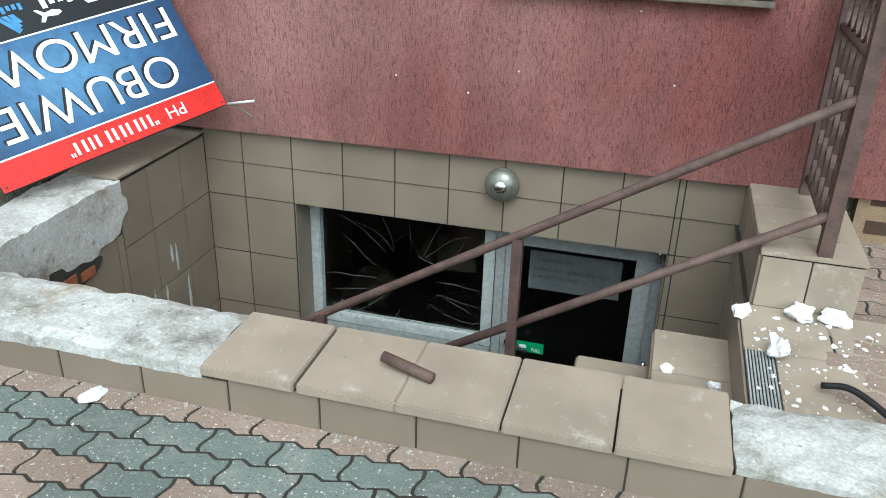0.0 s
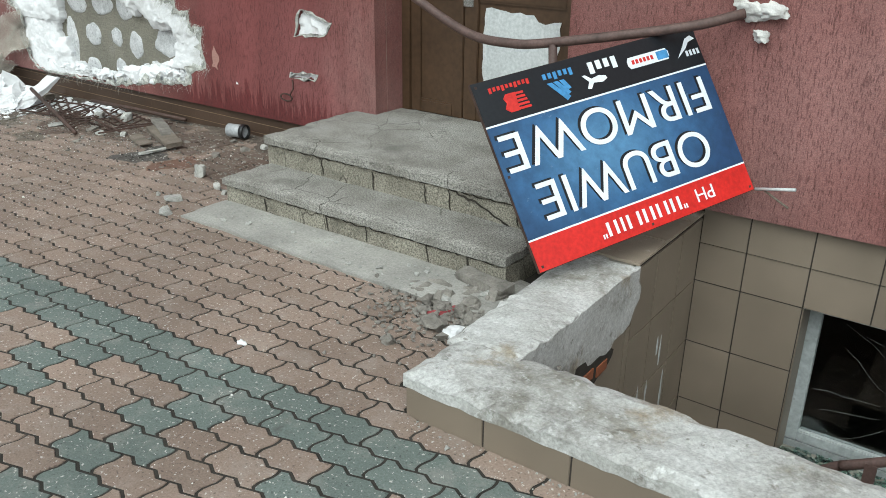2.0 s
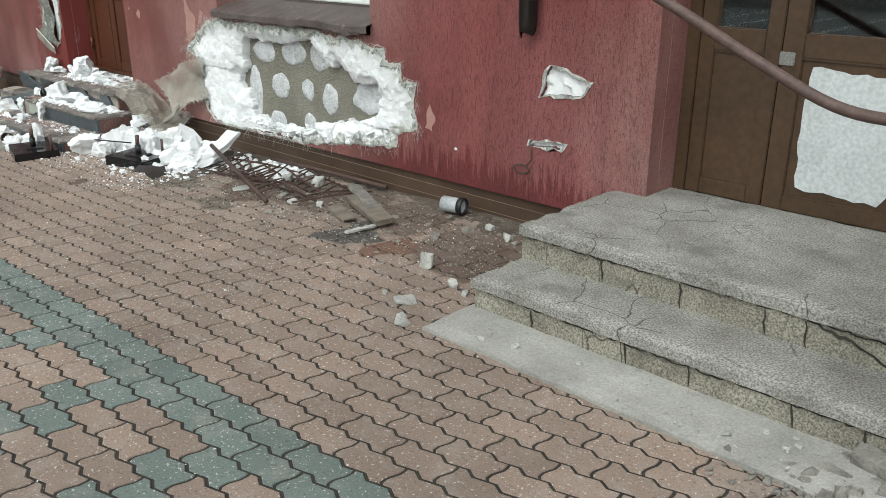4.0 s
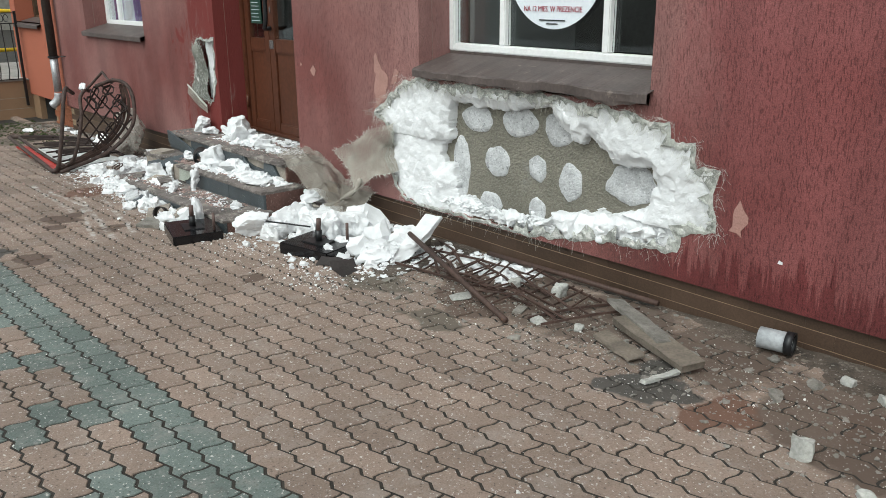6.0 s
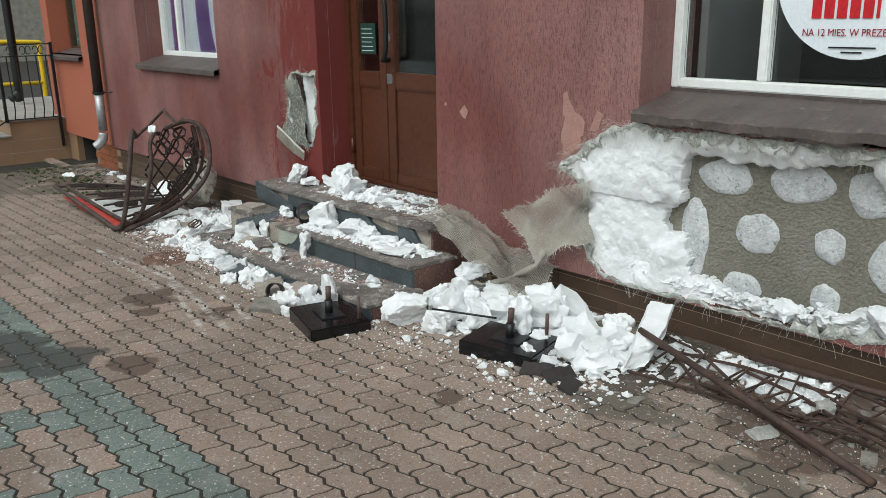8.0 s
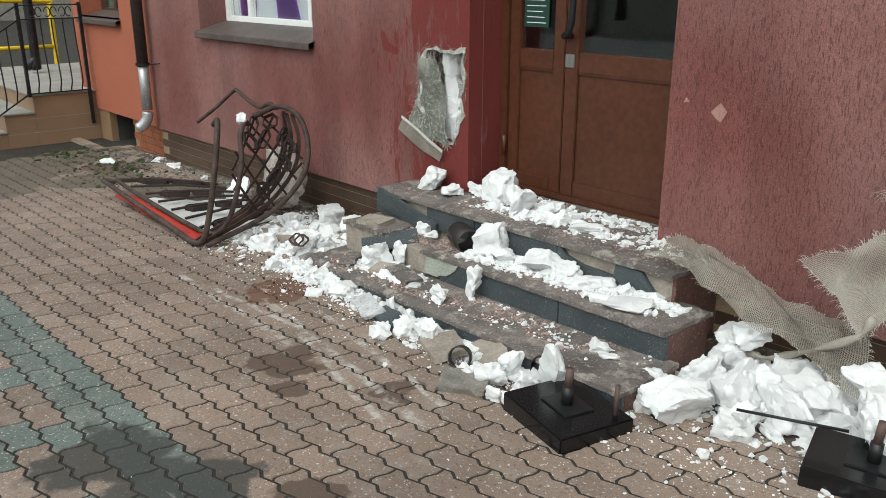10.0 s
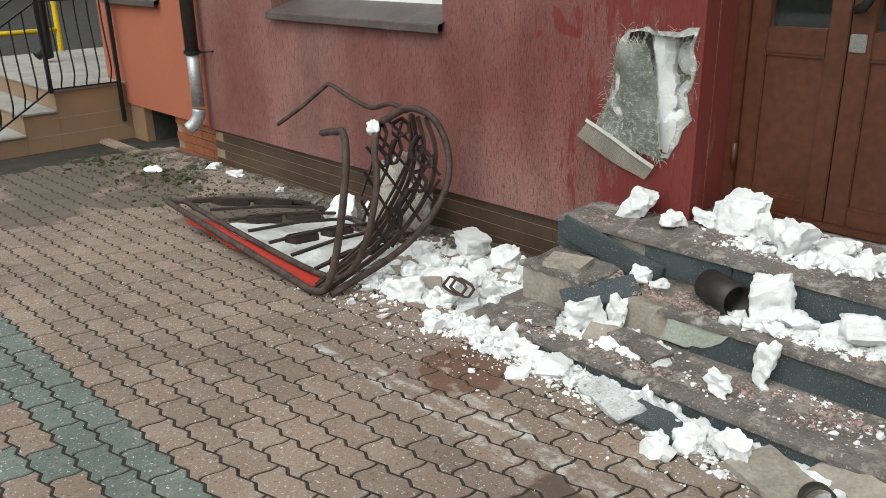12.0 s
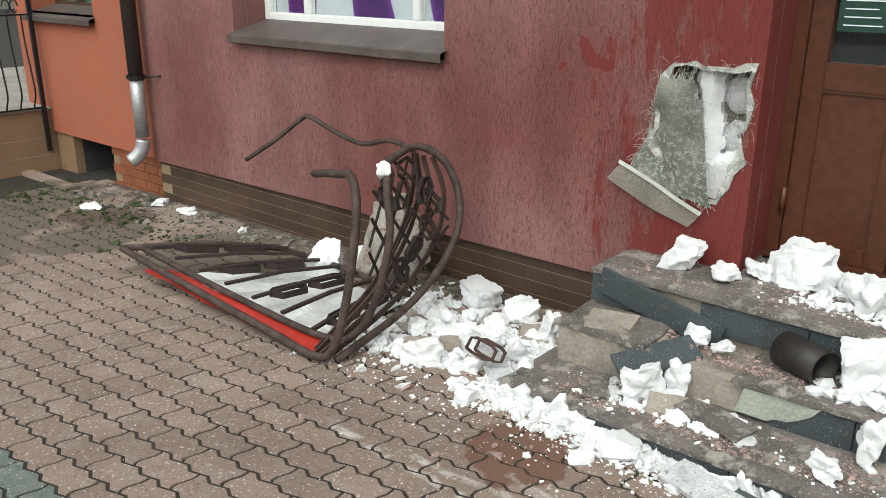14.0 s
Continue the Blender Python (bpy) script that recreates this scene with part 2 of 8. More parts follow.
ground_level = lambda x: -0.0235 * max(0.0, -x - 5.2)
DULL = (0.105, 0.088, 0.068)
DAMP = (0.098, 0.070, 0.054)
WET, OIL, RUSTY = (0.085, 0.056, 0.042), (0.042, 0.043, 0.040), (0.125, 0.062, 0.040)
SCUFFS = [(-11.15, 2.33, -9.95, 2.28, 0.012), (-10.52, 2.48, -8.95, 2.23, 0.013), (-10.02, 2.37, -9.06, 2.13, 0.010), (-10.2, 2.58, -9.1, 2.40, 0.010), (-10.87, 2.36, -10.1, 2.40, 0.009)]
SPOTS = [(-9.83, 2.15, 0.14, WET), (-9.60, 2.05, 0.08, WET), (-9.25, 1.52, 0.25, OIL), (-9.62, 1.36, 0.21, OIL), (-8.9, 1.72, 0.12, WET), (-10.55, 2.62, 0.17, RUSTY), (-9.3, 2.35, 0.10, WET), (-4.70, 3.10, 0.20, WET), (-5.35, 3.45, 0.18, WET), (-5.25, 3.02, 0.14, RUSTY), (-5.55, 2.95, 0.16, OIL), (-14.3, 3.2, 0.30, WET), (-14.7, 2.6, 0.45, DULL), (-13.9, 2.85, 0.35, DULL), (-15.2, 3.0, 0.5, DULL), (-14.2, 2.2, 0.4, DULL), (-15.4, 2.3, 0.4, DULL), (-6.6, 3.3, 0.35, WET), (-4.8, 3.2, 0.12, RUSTY), (-4.85, 3.25, 0.38, DAMP), (-5.5, 3.42, 0.32, DAMP), (-6.1, 3.35, 0.35, DAMP), (-13.0, 3.2, 0.5, DULL), (-16.0, 2.6, 0.6, DULL), (-7.2, 2.95, 0.18, DULL), (-6.6, 2.85, 0.16, DULL), (-7.7, 2.55, 0.10, WET), (-9.15, 2.75, 0.2, DAMP)]
stained(M_STUCCO, [(-11.0, 1.02, 0.05, RICH), (-11.2, 0.98, 0.04, RICH), (-11.15, 0.80, 0.04, RICH)], True)
stained(M_PAVE_RED, SPOTS)
stained(M_PAVE_GREEN, SPOTS[2:5])
M_SAND = surface("joint_sand", (0.032, 0.028, 0.023), 0.95, 150, 6, 0.3, 0.5, 0.004)
M_ASPHALT = surface("asphalt", (0.15, 0.15, 0.152), 0.9, 120, 0.7, 0.2, 0.4, 0.004)
M_WHITE = surface("white_pvc", (0.78, 0.78, 0.77), 0.35, 40, 3, 0.04, 0.0, dirt=(0.6, 0.58, 0.54), dirt_at=0.72)
M_GREYPVC = surface("grey_pvc", (0.27, 0.285, 0.285), 0.4, 40, 3, 0.06, 0.0, dirt=(0.3, 0.3, 0.29), dirt_at=0.66)
n = Nodes("white_polystyrene")
bead = n.t.nodes.new("ShaderNodeTexVoronoi")
bead.inputs["Scale"].default_value = 190
n.put(bead.inputs["Vector"], n.pos)
col = n.ramp(n.noise(8, 6), (0.35, (0.68, 0.685, 0.69)), (0.6, (0.79, 0.795, 0.80)))
col = n.mix(n.ramp(n.noise(16, 7, rough=0.7), (0.62, (0, 0, 0)), (0.76, (0.7, 0.7, 0.7))), col, (0.42, 0.405, 0.38))
M_EPS = n.done(col, 0.8, n.bump(bead.outputs["Distance"], -0.8, 0.006, n.bump(n.noise(45, 6, rough=0.7), 0.7, 0.010)))
M_EPS_DIRTY = surface("dirty_polystyrene", (0.66, 0.65, 0.62), 0.85, 200, 7, 0.14, 0.9, 0.006, dirt=(0.36, 0.34, 0.31), dirt_at=0.6)
M_RENDERED = surface("grey_pebbledash", (0.235, 0.22, 0.178), 0.95, 85, 2.5, 0.2, 1.0, 0.02, dirt=(0.27, 0.26, 0.235), dirt_at=0.62, grit=(0.07, 0.065, 0.055))
M_ADHESIVE = surface("grey_adhesive", (0.54, 0.545, 0.55), 0.9, 90, 14, 0.2, 1.0, 0.01, grit=(0.72, 0.73, 0.73), grit_scale=70)
M_GRANITE = surface("blue_grey_granite", (0.055, 0.066, 0.072), 0.4, 230, 6, 0.2, 0.1, 0.001, dirt=(0.15, 0.14, 0.125), dirt_at=0.62, grit=(0.30, 0.32, 0.33), grit_scale=210)
M_GRANITE_TOP = surface("dusty_brown_granite", (0.13, 0.112, 0.103), 0.8, 120, 5, 0.35, 0.5, 0.003, dirt=(0.29, 0.265, 0.235), dirt_at=0.52, grit=(0.42, 0.38, 0.35), grit_scale=85)
M_MORTAR = surface("tan_mortar", (0.30, 0.262, 0.222), 0.95, 70, 8, 0.25, 0.8, 0.006)
M_RUST = surface("brown_painted_steel", (0.092, 0.058, 0.050), 0.6, 90, 14, 0.3, 0.3, 0.002, dirt=(0.30, 0.24, 0.2), dirt_at=0.68)
M_DARKRUST = surface("rusty_dark_iron", (0.062, 0.036, 0.028), 0.7, 90, 12, 0.35, 0.4, 0.002, dirt=(0.14, 0.07, 0.04), dirt_at=0.64)
M_BLACKIRON = surface("black_iron", (0.012, 0.012, 0.013), 0.4, 60, 6, 0.2, 0.1, 0.001)
M_BLACKSTONE = surface("black_polished_stone", (0.008, 0.008, 0.009), 0.22, 200, 6, 0.3, 0.05, 0.001, dirt=(0.09, 0.08, 0.075), dirt_at=0.68)
M_DOOR = surface("brown_door_paint", (0.080, 0.028, 0.0145), 0.38, 30, 2.5, 0.15, 0.04, 0.001, dirt=(0.09, 0.036, 0.02), dirt_at=0.64)
M_DOOR_OLD = surface("dark_brown_door", (0.062, 0.036, 0.02), 0.42, 30, 3, 0.15, 0.05, 0.001)
M_SILL = surface("grey_brown_sheet", (0.088, 0.069, 0.063), 0.5, 60, 6, 0.25, 0.1, 0.002, dirt=(0.2, 0.16, 0.14), dirt_at=0.6)
M_ZINC = surface("dull_zinc", (0.42, 0.42, 0.43), 0.45, 60, 8, 0.15, 0.1, 0.001, metal=0.6)
M_DOWNPIPE = surface("brown_downpipe", (0.05, 0.04, 0.036), 0.4, 40, 5, 0.2, 0.05, 0.001)
M_RUBBLE = surface("grey_rubble", (0.20, 0.185, 0.163), 0.95, 110, 14, 0.35, 0.8, 0.006)
M_STONE = surface("pale_broken_concrete", (0.34, 0.335, 0.31), 0.95, 90, 12, 0.3, 0.9, 0.006)
M_WOOD = surface("weathered_wood", (0.15, 0.125, 0.10), 0.85, 80, 9, 0.3, 0.5, 0.003)
M_DARKSHEET = surface("dark_bent_sheet", (0.035, 0.03, 0.028), 0.5, 60, 8, 0.3, 0.2, 0.002, metal=0.3)
M_CHROME = surface("scratched_chrome", (0.62, 0.62, 0.6), 0.25, 60, 8, 0.05, 0.0, metal=1.0)
M_RED = surface("red_plastic", (0.55, 0.022, 0.018), 0.3, 60, 6, 0.1, 0.0)
M_REDDUSTY = surface("dusty_red_plastic", (0.26, 0.05, 0.055), 0.7, 60, 14, 0.3, 0.2, 0.002)
M_BLUE = None
M_BLACK = surface("black_print", (0.012, 0.014, 0.017), 0.3, 60, 4, 0.1, 0.0)
M_PRINTWHITE = surface("white_print", (0.74, 0.78, 0.82), 0.35, 60, 4, 0.03, 0.0)
M_GREENPRINT = surface("green_print", (0.02, 0.30, 0.12), 0.4, 60, 4, 0.05, 0.0)
M_DARKGREEN = surface("dark_green_print", (0.018, 0.05, 0.036), 0.4, 60, 4, 0.05, 0.0)
M_LIGHTBLUE = surface("light_blue_print", (0.07, 0.25, 0.5), 0.35, 60, 4, 0.05, 0.0)
# near-black colour that stands for the shade of unlit insides
M_INTERIOR = surface("shaded_interior", (0.05, 0.048, 0.046), 0.8, 20, 2, 0.3, 0.0)
M_LEAF = surface("leaf", (0.05, 0.10, 0.03), 0.6, 40, 1.5, 0.35, 0.0)
M_BARK = surface("bark", (0.09, 0.07, 0.05), 0.9, 40, 6, 0.3, 0.6, 0.01)
M_YELLOW = surface("yellow_paint", (0.75, 0.50, 0.02), 0.4, 40, 4, 0.05, 0.0)
M_DUSTPINK = surface("peeled_pink_render", (0.34, 0.19, 0.16), 0.9, 120, 9, 0.15, 0.4, 0.003)
M_WHITEPAINT = surface("brushed_white_paint", (0.50, 0.52, 0.52), 0.7, 60, 7, 0.08, 0.3, 0.002, dirt=(0.45, 0.45, 0.43), dirt_at=0.66)
M_NET = surface("glass_fibre_mesh", (0.30, 0.275, 0.235), 0.8, 200, 6, 0.2, 0.2, 0.002)

n = Nodes("blue_gradient_print")
local = n.add("Mapping", Vector=n.add("TexCoord").outputs["Object"])
local.inputs["Scale"].default_value = (1.5, 2.6, 1.0)
local.inputs["Location"].default_value = (-0.12, 0.0, 0.0)
away = n.t.nodes.new("ShaderNodeVectorMath")
away.operation = "LENGTH"
n.put(away.inputs[0], local.outputs[0])
col = n.ramp(away.outputs["Value"], (0.15, (0.085, 0.205, 0.36)), (0.55, (0.042, 0.115, 0.24)), (0.95, (0.020, 0.052, 0.12)))
col = n.mix(0.7, col, n.ramp(n.noise(14, 6, rough=0.7), (0.35, (0.36, 0.36, 0.36)), (0.65, (0.64, 0.64, 0.64))), "OVERLAY")
col = n.mix(n.ramp(n.noise(1.0, 4, (60, 14, 30), 0.7), (0.66, (0, 0, 0)), (0.72, (0.4, 0.4, 0.4))), col, (0.25, 0.33, 0.42))
M_BLUE = n.done(col, 0.3)

n = Nodes("purple_poster")
sep = n.add("SeparateXYZ", Vector=n.pos)
wave = n.add("TexWave", Vector=n.pos, Scale=0.55, Distortion=4.0)
col = n.ramp(wave.outputs["Fac"], (0.25, (0.07, 0.012, 0.13)), (0.48, (0.16, 0.03, 0.26)), (0.52, (0.62, 0.60, 0.68)), (0.9, (0.70, 0.68, 0.74)))
M_POSTER = n.done(col, 0.25)


def glass_material(name, tint, rough=0.02):
    m = bpy.data.materials.new(name)
    m.use_nodes = True
    b = m.node_tree.nodes["Principled BSDF"]
    b.inputs["Base Color"].default_value = (*tint, 1)
    b.inputs["Roughness"].default_value = rough
    b.inputs["Transmission Weight"].default_value = 1.0
    b.inputs["IOR"].default_value = 1.5
    return m


M_GLASS = glass_material("window_glass", (0.92, 0.96, 0.95))
M_SHARD = glass_material("green_glass", (0.75, 0.95, 0.88), 0.15)

# ---- building helpers ----


def mesh_object(name, verts, faces, mat, parent=None, label="", smooth=False):
    me = bpy.data.meshes.new(name)
    me.from_pydata([tuple(v) for v in verts], [], faces)
    me.update()
    if mat:
        me.materials.append(mat)
    if smooth:
        me.polygons.foreach_set("use_smooth", [True] * len(me.polygons))
    ob = new(name, me)
    ob.parent = parent
    if label:
        tagged(ob, label)
    return ob


def part(name, bm, mat, parent=None, label="", smooth=False):
    me = bpy.data.meshes.new(name)
    bmesh.ops.recalc_face_normals(bm, faces=bm.faces)
    bm.to_mesh(me)
    bm.free()
    if mat:
        me.materials.append(mat)
    if smooth:
        me.polygons.foreach_set("use_smooth", [True] * len(me.polygons))
    ob = new(name, me)
    ob.parent = parent
    if label:
        tagged(ob, label)
    return ob


def add_box(bm, x0, x1, y0, y1, z0, z1, bevel=0.0, m=None):
    r = bmesh.ops.create_cube(bm, size=1.0)
    vs = r["verts"]
    for v in vs:
        v.co = Vector((x0 + (v.co.x + 0.5) * (x1 - x0), y0 + (v.co.y + 0.5) * (y1 - y0), z0 + (v.co.z + 0.5) * (z1 - z0)))
    if bevel:
        es = list({e for v in vs for e in v.link_edges})
        r = bmesh.ops.bevel(bm, geom=es, offset=bevel, segments=2, affect="EDGES")
        vs = list({v for f in r["faces"] for v in f.verts} | {v for v in vs if v.is_valid})
    if m:
        bmesh.ops.transform(bm, matrix=m, verts=vs)
    return vs


def box(name, x0, x1, y0, y1, z0, z1, mat, parent=None, bevel=0.0, label="", m=None):
    bm = bmesh.new()
    add_box(bm, x0, x1, y0, y1, z0, z1, bevel, m)
    return part(name, bm, mat, parent, label)


def smooth_path(pts, per=6):
    """A Catmull-Rom curve through the points."""
    p = [Vector(q) for q in pts]
    p = [2 * p[0] - p[1]] + p + [2 * p[-1] - p[-2]]
    out = []
    for i in range(1, len(p) - 2):
        for k in range(per):
            t = k / per
            a, b, c, d = p[i - 1:i + 3]
            out.append(0.5 * (2 * b + (c - a) * t + (2 * a - 5 * b + 4 * c - d) * t * t + (3 * b - a - 3 * c + d) * t ** 3))
    return out + [p[-2]]


def tube_data(path, r, sides=8, flat=None):
    """Rings along a path: round, or flat bars of size (w, h)."""
    path = [Vector(q) for q in path]
    vs, fs = [], []
    up = None
    for i, q in enumerate(path):
        d = (path[min(i + 1, len(path) - 1)] - path[max(i - 1, 0)]).normalized()
        if up is None:
            up = Vector((0, 0, 1)) if abs(d.z) < 0.9 else Vector((1, 0, 0))
        side = d.cross(up).normalized()
        up = side.cross(d).normalized()
        if flat:
            w, h = flat
            ring = [side * a * w / 2 + up * b * h / 2 for a, b in ((-1, -1), (1, -1), (1, 1), (-1, 1))]
        else:
            rr = r[i] if isinstance(r, (list, tuple)) else r
            ring = [(side * math.cos(a) + up * math.sin(a)) * rr for a in (2 * math.pi * k / sides for k in range(sides))]
        vs += [q + o for o in ring]
    s = 4 if flat else sides
    for i in range(len(path) - 1):
        for k in range(s):
            a, b = i * s + k, i * s + (k + 1) % s
            fs.append((a, b, b + s, a + s))
    fs.append(tuple(range(s))[::-1])
    fs.append(tuple(range(len(vs) - s, len(vs))))
    return vs, fs


def tube(name, path, r, mat, parent=None, sides=8, flat=None, label=""):
    vs, fs = tube_data(path, r, sides, flat)
    return mesh_object(name, vs, fs, mat, parent, label, smooth=not flat)


def empty(name, at, label, category, group="", kind=""):
    ob = new(name)
    ob.location = at
    return tagged(ob, label, category, group, kind)


def adopt(parent, children):
    """Puts parts that were built in world places under their thing."""
    inv = Matrix.Translation(parent.location).inverted() if parent.parent is None else Matrix()
    for c in children:
        c.parent = parent
        c.matrix_parent_inverse = inv


def wall_sheet(name, outer, holes, y0, y1, mat, parent=None):
    """A sheet standing in the plane of the facade, from y0 to y1, with holes; outlines are (x, z)."""
    loops = [outer] + holes
    tri = tess([[Vector((x, z, 0)) for x, z in lp] for lp in loops])
    flat = [p for lp in loops for p in lp]
    n = len(flat)
    vs = [(x, y0, z) for x, z in flat] + [(x, y1, z) for x, z in flat]
    fs = [tuple(t) for t in tri] + [(a + n, c + n, b + n) for a, b, c in tri]
    s = 0
    for lp in loops:
        k = len(lp)
        for i in range(k):
            a, b = s + i, s + (i + 1) % k
            fs.append((a, b, b + n, a + n))
        s += k
    bm = bmesh.new()
    vv = [bm.verts.new(v) for v in vs]
    for f in fs:
        try:
            bm.faces.new([vv[i] for i in f])
        except ValueError:
            pass
    return part(name, bm, mat, parent)


def ragged(pts, step=0.05, amp=0.02, seed=0):
    """A torn outline: the corners given, with uneven points in between."""
    rnd = random.Random(seed)
    out = []
    for (x0, z0), (x1, z1) in zip(pts, pts[1:] + pts[:1]):
        k = max(1, int(math.hypot(x1 - x0, z1 - z0) / step))
        for i in range(k):
            t = i / k
            a = amp if i else amp * 0.4
            out.append((x0 + (x1 - x0) * t + rnd.uniform(-a, a), z0 + (z1 - z0) * t + rnd.uniform(-a, a)))
    return out


def chunk_mesh(name, sx, sy, sz, seed, mat, rough=0.18, n=7, boxy=0.6):
    """A broken lump: a rounded block with a few fracture planes and a crumbling skin."""
    rnd = random.Random(seed)
    k = 9 if max(sx, sy, sz) < 0.09 else 15
    bm = bmesh.new()
    bmesh.ops.create_grid(bm, x_segments=k, y_segments=k, size=1.0)
    flat = [v.co.copy() for v in bm.verts]
    quads = [[v.index for v in f.verts] for f in bm.faces]
    bm.clear()
    for rot in (Matrix(), Matrix.Rotation(radians(180), 3, "X"), Matrix.Rotation(radians(90), 3, "X"), Matrix.Rotation(radians(-90), 3, "X"), Matrix.Rotation(radians(90), 3, "Y"), Matrix.Rotation(radians(-90), 3, "Y")):
        vs = [bm.verts.new(rot.to_3x3() @ Vector((p.x, p.y, 1.0))) for p in flat]
        for q in quads:
            bm.faces.new([vs[i] for i in q])
    bmesh.ops.remove_doubles(bm, verts=bm.verts[:], dist=1e-4)
    cuts = []
    for _ in range(6):
        d = Vector([rnd.gauss(0, 1) for _ in range(3)]).normalized()
        cuts.append((d, rnd.uniform(0.55, 0.98)))
    off = Vector((seed * 1.7, seed * 0.37, seed * 0.11))
    half = Vector((sx / 2, sy / 2, sz / 2))
    for v in bm.verts:
        p = v.co.lerp(v.co.normalized() * 1.15, 1 - boxy)
        for d, h in cuts:
            e = p.dot(d) - h
            if e > 0:
                p = p - d * e
        p = p * (1 + 0.55 * rough * 2 * noise.noise(p * 1.6 + off))
        w = Vector((p.x * half.x, p.y * half.y, p.z * half.z))
        amp = min(0.011, min(sx, sy, sz) * rough * 0.9)
        out = w.normalized() if w.length > 1e-6 else Vector((0, 0, 1))
        w += out * (noise.noise(w * 24 + off) * amp + noise.noise(w * 55 + off) * amp * 0.8 + noise.noise(w * 130 + off) * amp * 0.35)
        v.co = w
    bmesh.ops.triangulate(bm, faces=bm.faces[:])
    low = min(v.co.z for v in bm.verts)
    for v in bm.verts:
        v.co.z -= low
    me = bpy.data.meshes.new(name)
    bmesh.ops.recalc_face_normals(bm, faces=bm.faces)
    bm.to_mesh(me)
    bm.free()
    me.materials.append(mat)
    me.polygons.foreach_set("use_smooth", [True] * len(me.polygons))
    me.set_sharp_from_angle(angle=radians(36))
    return me


def text_mesh(s, size, name="lettering"):
    cu = bpy.data.curves.new("letters", "FONT")
    cu.body, cu.size, cu.extrude = s, size, 0.0006
    cu.align_x, cu.align_y = "CENTER", "CENTER"
    ob = bpy.data.objects.new("letters", cu)
    scene.collection.objects.link(ob)
    bpy.context.view_layer.update()
    me = bpy.data.meshes.new_from_object(ob.evaluated_get(bpy.context.evaluated_depsgraph_get()))
    bpy.data.objects.remove(ob)
    me.name = name
    return me


def lettering(name, s, width, height, mat, parent, m, label=""):
    """Text fitted into a width and height, on the plane z = 0 of m."""
    me = text_mesh(s, 1.0, name)
    xs, ys = [v.co.x for v in me.vertices], [v.co.y for v in me.vertices]
    cx, cy, w, h = (min(xs) + max(xs)) / 2, (min(ys) + max(ys)) / 2, max(xs) - min(xs), max(ys) - min(ys)
    for v in me.vertices:
        v.co = Vector(((v.co.x - cx) * width / w, (v.co.y - cy) * height / h, v.co.z))
    me.materials.clear()
    me.materials.append(mat)
    ob = new(name, me)
    ob.parent = parent
    ob.matrix_basis = m
    if label:
        tagged(ob, label)
    return ob


def ground_z(x):
    """The pavement falls gently past the old steps."""
    d = -x - 5.2
    return -0.0235 * (d if d > 0.5 else max(0.0, (d + 0.5)) ** 2 / 2.0 if d > -0.5 else 0.0)


def tess(loops):
    return tessellate_polygon(loops)




FY = 3.66          # front of the render
BACK = 3.76        # masonry behind the insulation
PANE = 3.91        # doors and windows


def hem(x):
    """Lower edge of the render."""
    return 0.20 + 0.0098 * x

# ---- ground and paving ----
ROW, PITCH, TOOTH = 0.1075, 0.2055, 0.10275
TURN_P = 0.012     # the courses are laid a little askew


def saw(u):
    """The toothed bed joint: a slow rise and a short step back."""
    f = (u / TOOTH + 0.39) % 1.0
    return 0.0185 * (f / 0.68 - 0.5) if f < 0.68 else 0.0185 * (0.5 - (f - 0.68) / 0.32)


def inset(pts, d):
    """The outline drawn in by d on every side; it runs clockwise."""
    out = []
    for i, p in enumerate(pts):
        a, b = Vector(p) - Vector(pts[i - 1]), Vector(pts[(i + 1) % len(pts)]) - Vector(p)
        a, b = a.normalized(), b.normalized()
        na, nb = Vector((a.y, -a.x)), Vector((b.y, -b.x))
        m = (na + nb) / max(0.5, 1 + na.dot(nb))
        out.append((p[0] + m.x * d, p[1] + m.y * d))
    return out


def paver_outline():
    """One interlocking paver, about its middle."""
    top, cut = [], [(0.0, 1.0), (0.004, 0.86), (0.004, 0.68), (-0.003, 0.50), (-0.009, 0.32), (-0.008, 0.14), (0.003, 0.0)]
    teeth = sorted({(k + 0.29) * TOOTH for k in range(-4, 4)} | {(k - 0.39) * TOOTH for k in range(-4, 4)})
    left, right = -PITCH / 2, PITCH / 2
    def edge(v, x0, x1):
        xs = [x0] + [t for t in teeth if x0 + 0.004 < t < x1 - 0.004] + [x1]
        return [(x, v + saw(x)) for x in xs]
    up = edge(ROW / 2, left, right)
    down = edge(-ROW / 2, left + 0.003, right + 0.003)[::-1]
    r = [(right + a, ROW * (b - 0.5) + saw(right + a) * (1 if b in (0, 1) else 0)) for a, b in cut[1:-1]]
    l = [(left + a, ROW * (b - 0.5)) for a, b in cut[1:-1]][::-1]
    pts = up + r + down + l
    return inset(pts, 0.0050)


OUT = paver_outline()
PN = len(OUT)


def paver_data():
    vs = [(x, y, z) for ring_, z in ((OUT, -0.03), (OUT, -0.0022), (inset(OUT, 0.0022), 0.0)) for x, y in ring_]
    fs = []
    for r in range(2):
        for i in range(PN):
            j = (i + 1) % PN
            fs.append((r * PN + j, r * PN + i, (r + 1) * PN + i, (r + 1) * PN + j))
    fs.append(tuple(range(2 * PN, 3 * PN))[::-1])
    return vs, fs


PV, PF = paver_data()
pavement = empty("pavement", (0, 0, 0), "pavement of interlocking red and grey-green concrete pavers", "pavement", kind="structure")
rnd = random.Random(4)
meshes = {}
for key, mat in (("red", M_PAVE_RED), ("green", M_PAVE_GREEN)):
    me = bpy.data.meshes.new("paver")
    me.from_pydata(PV, [], PF)
    me.materials.append(mat)
    meshes[key] = me
loose = {"red": [], "green": []}


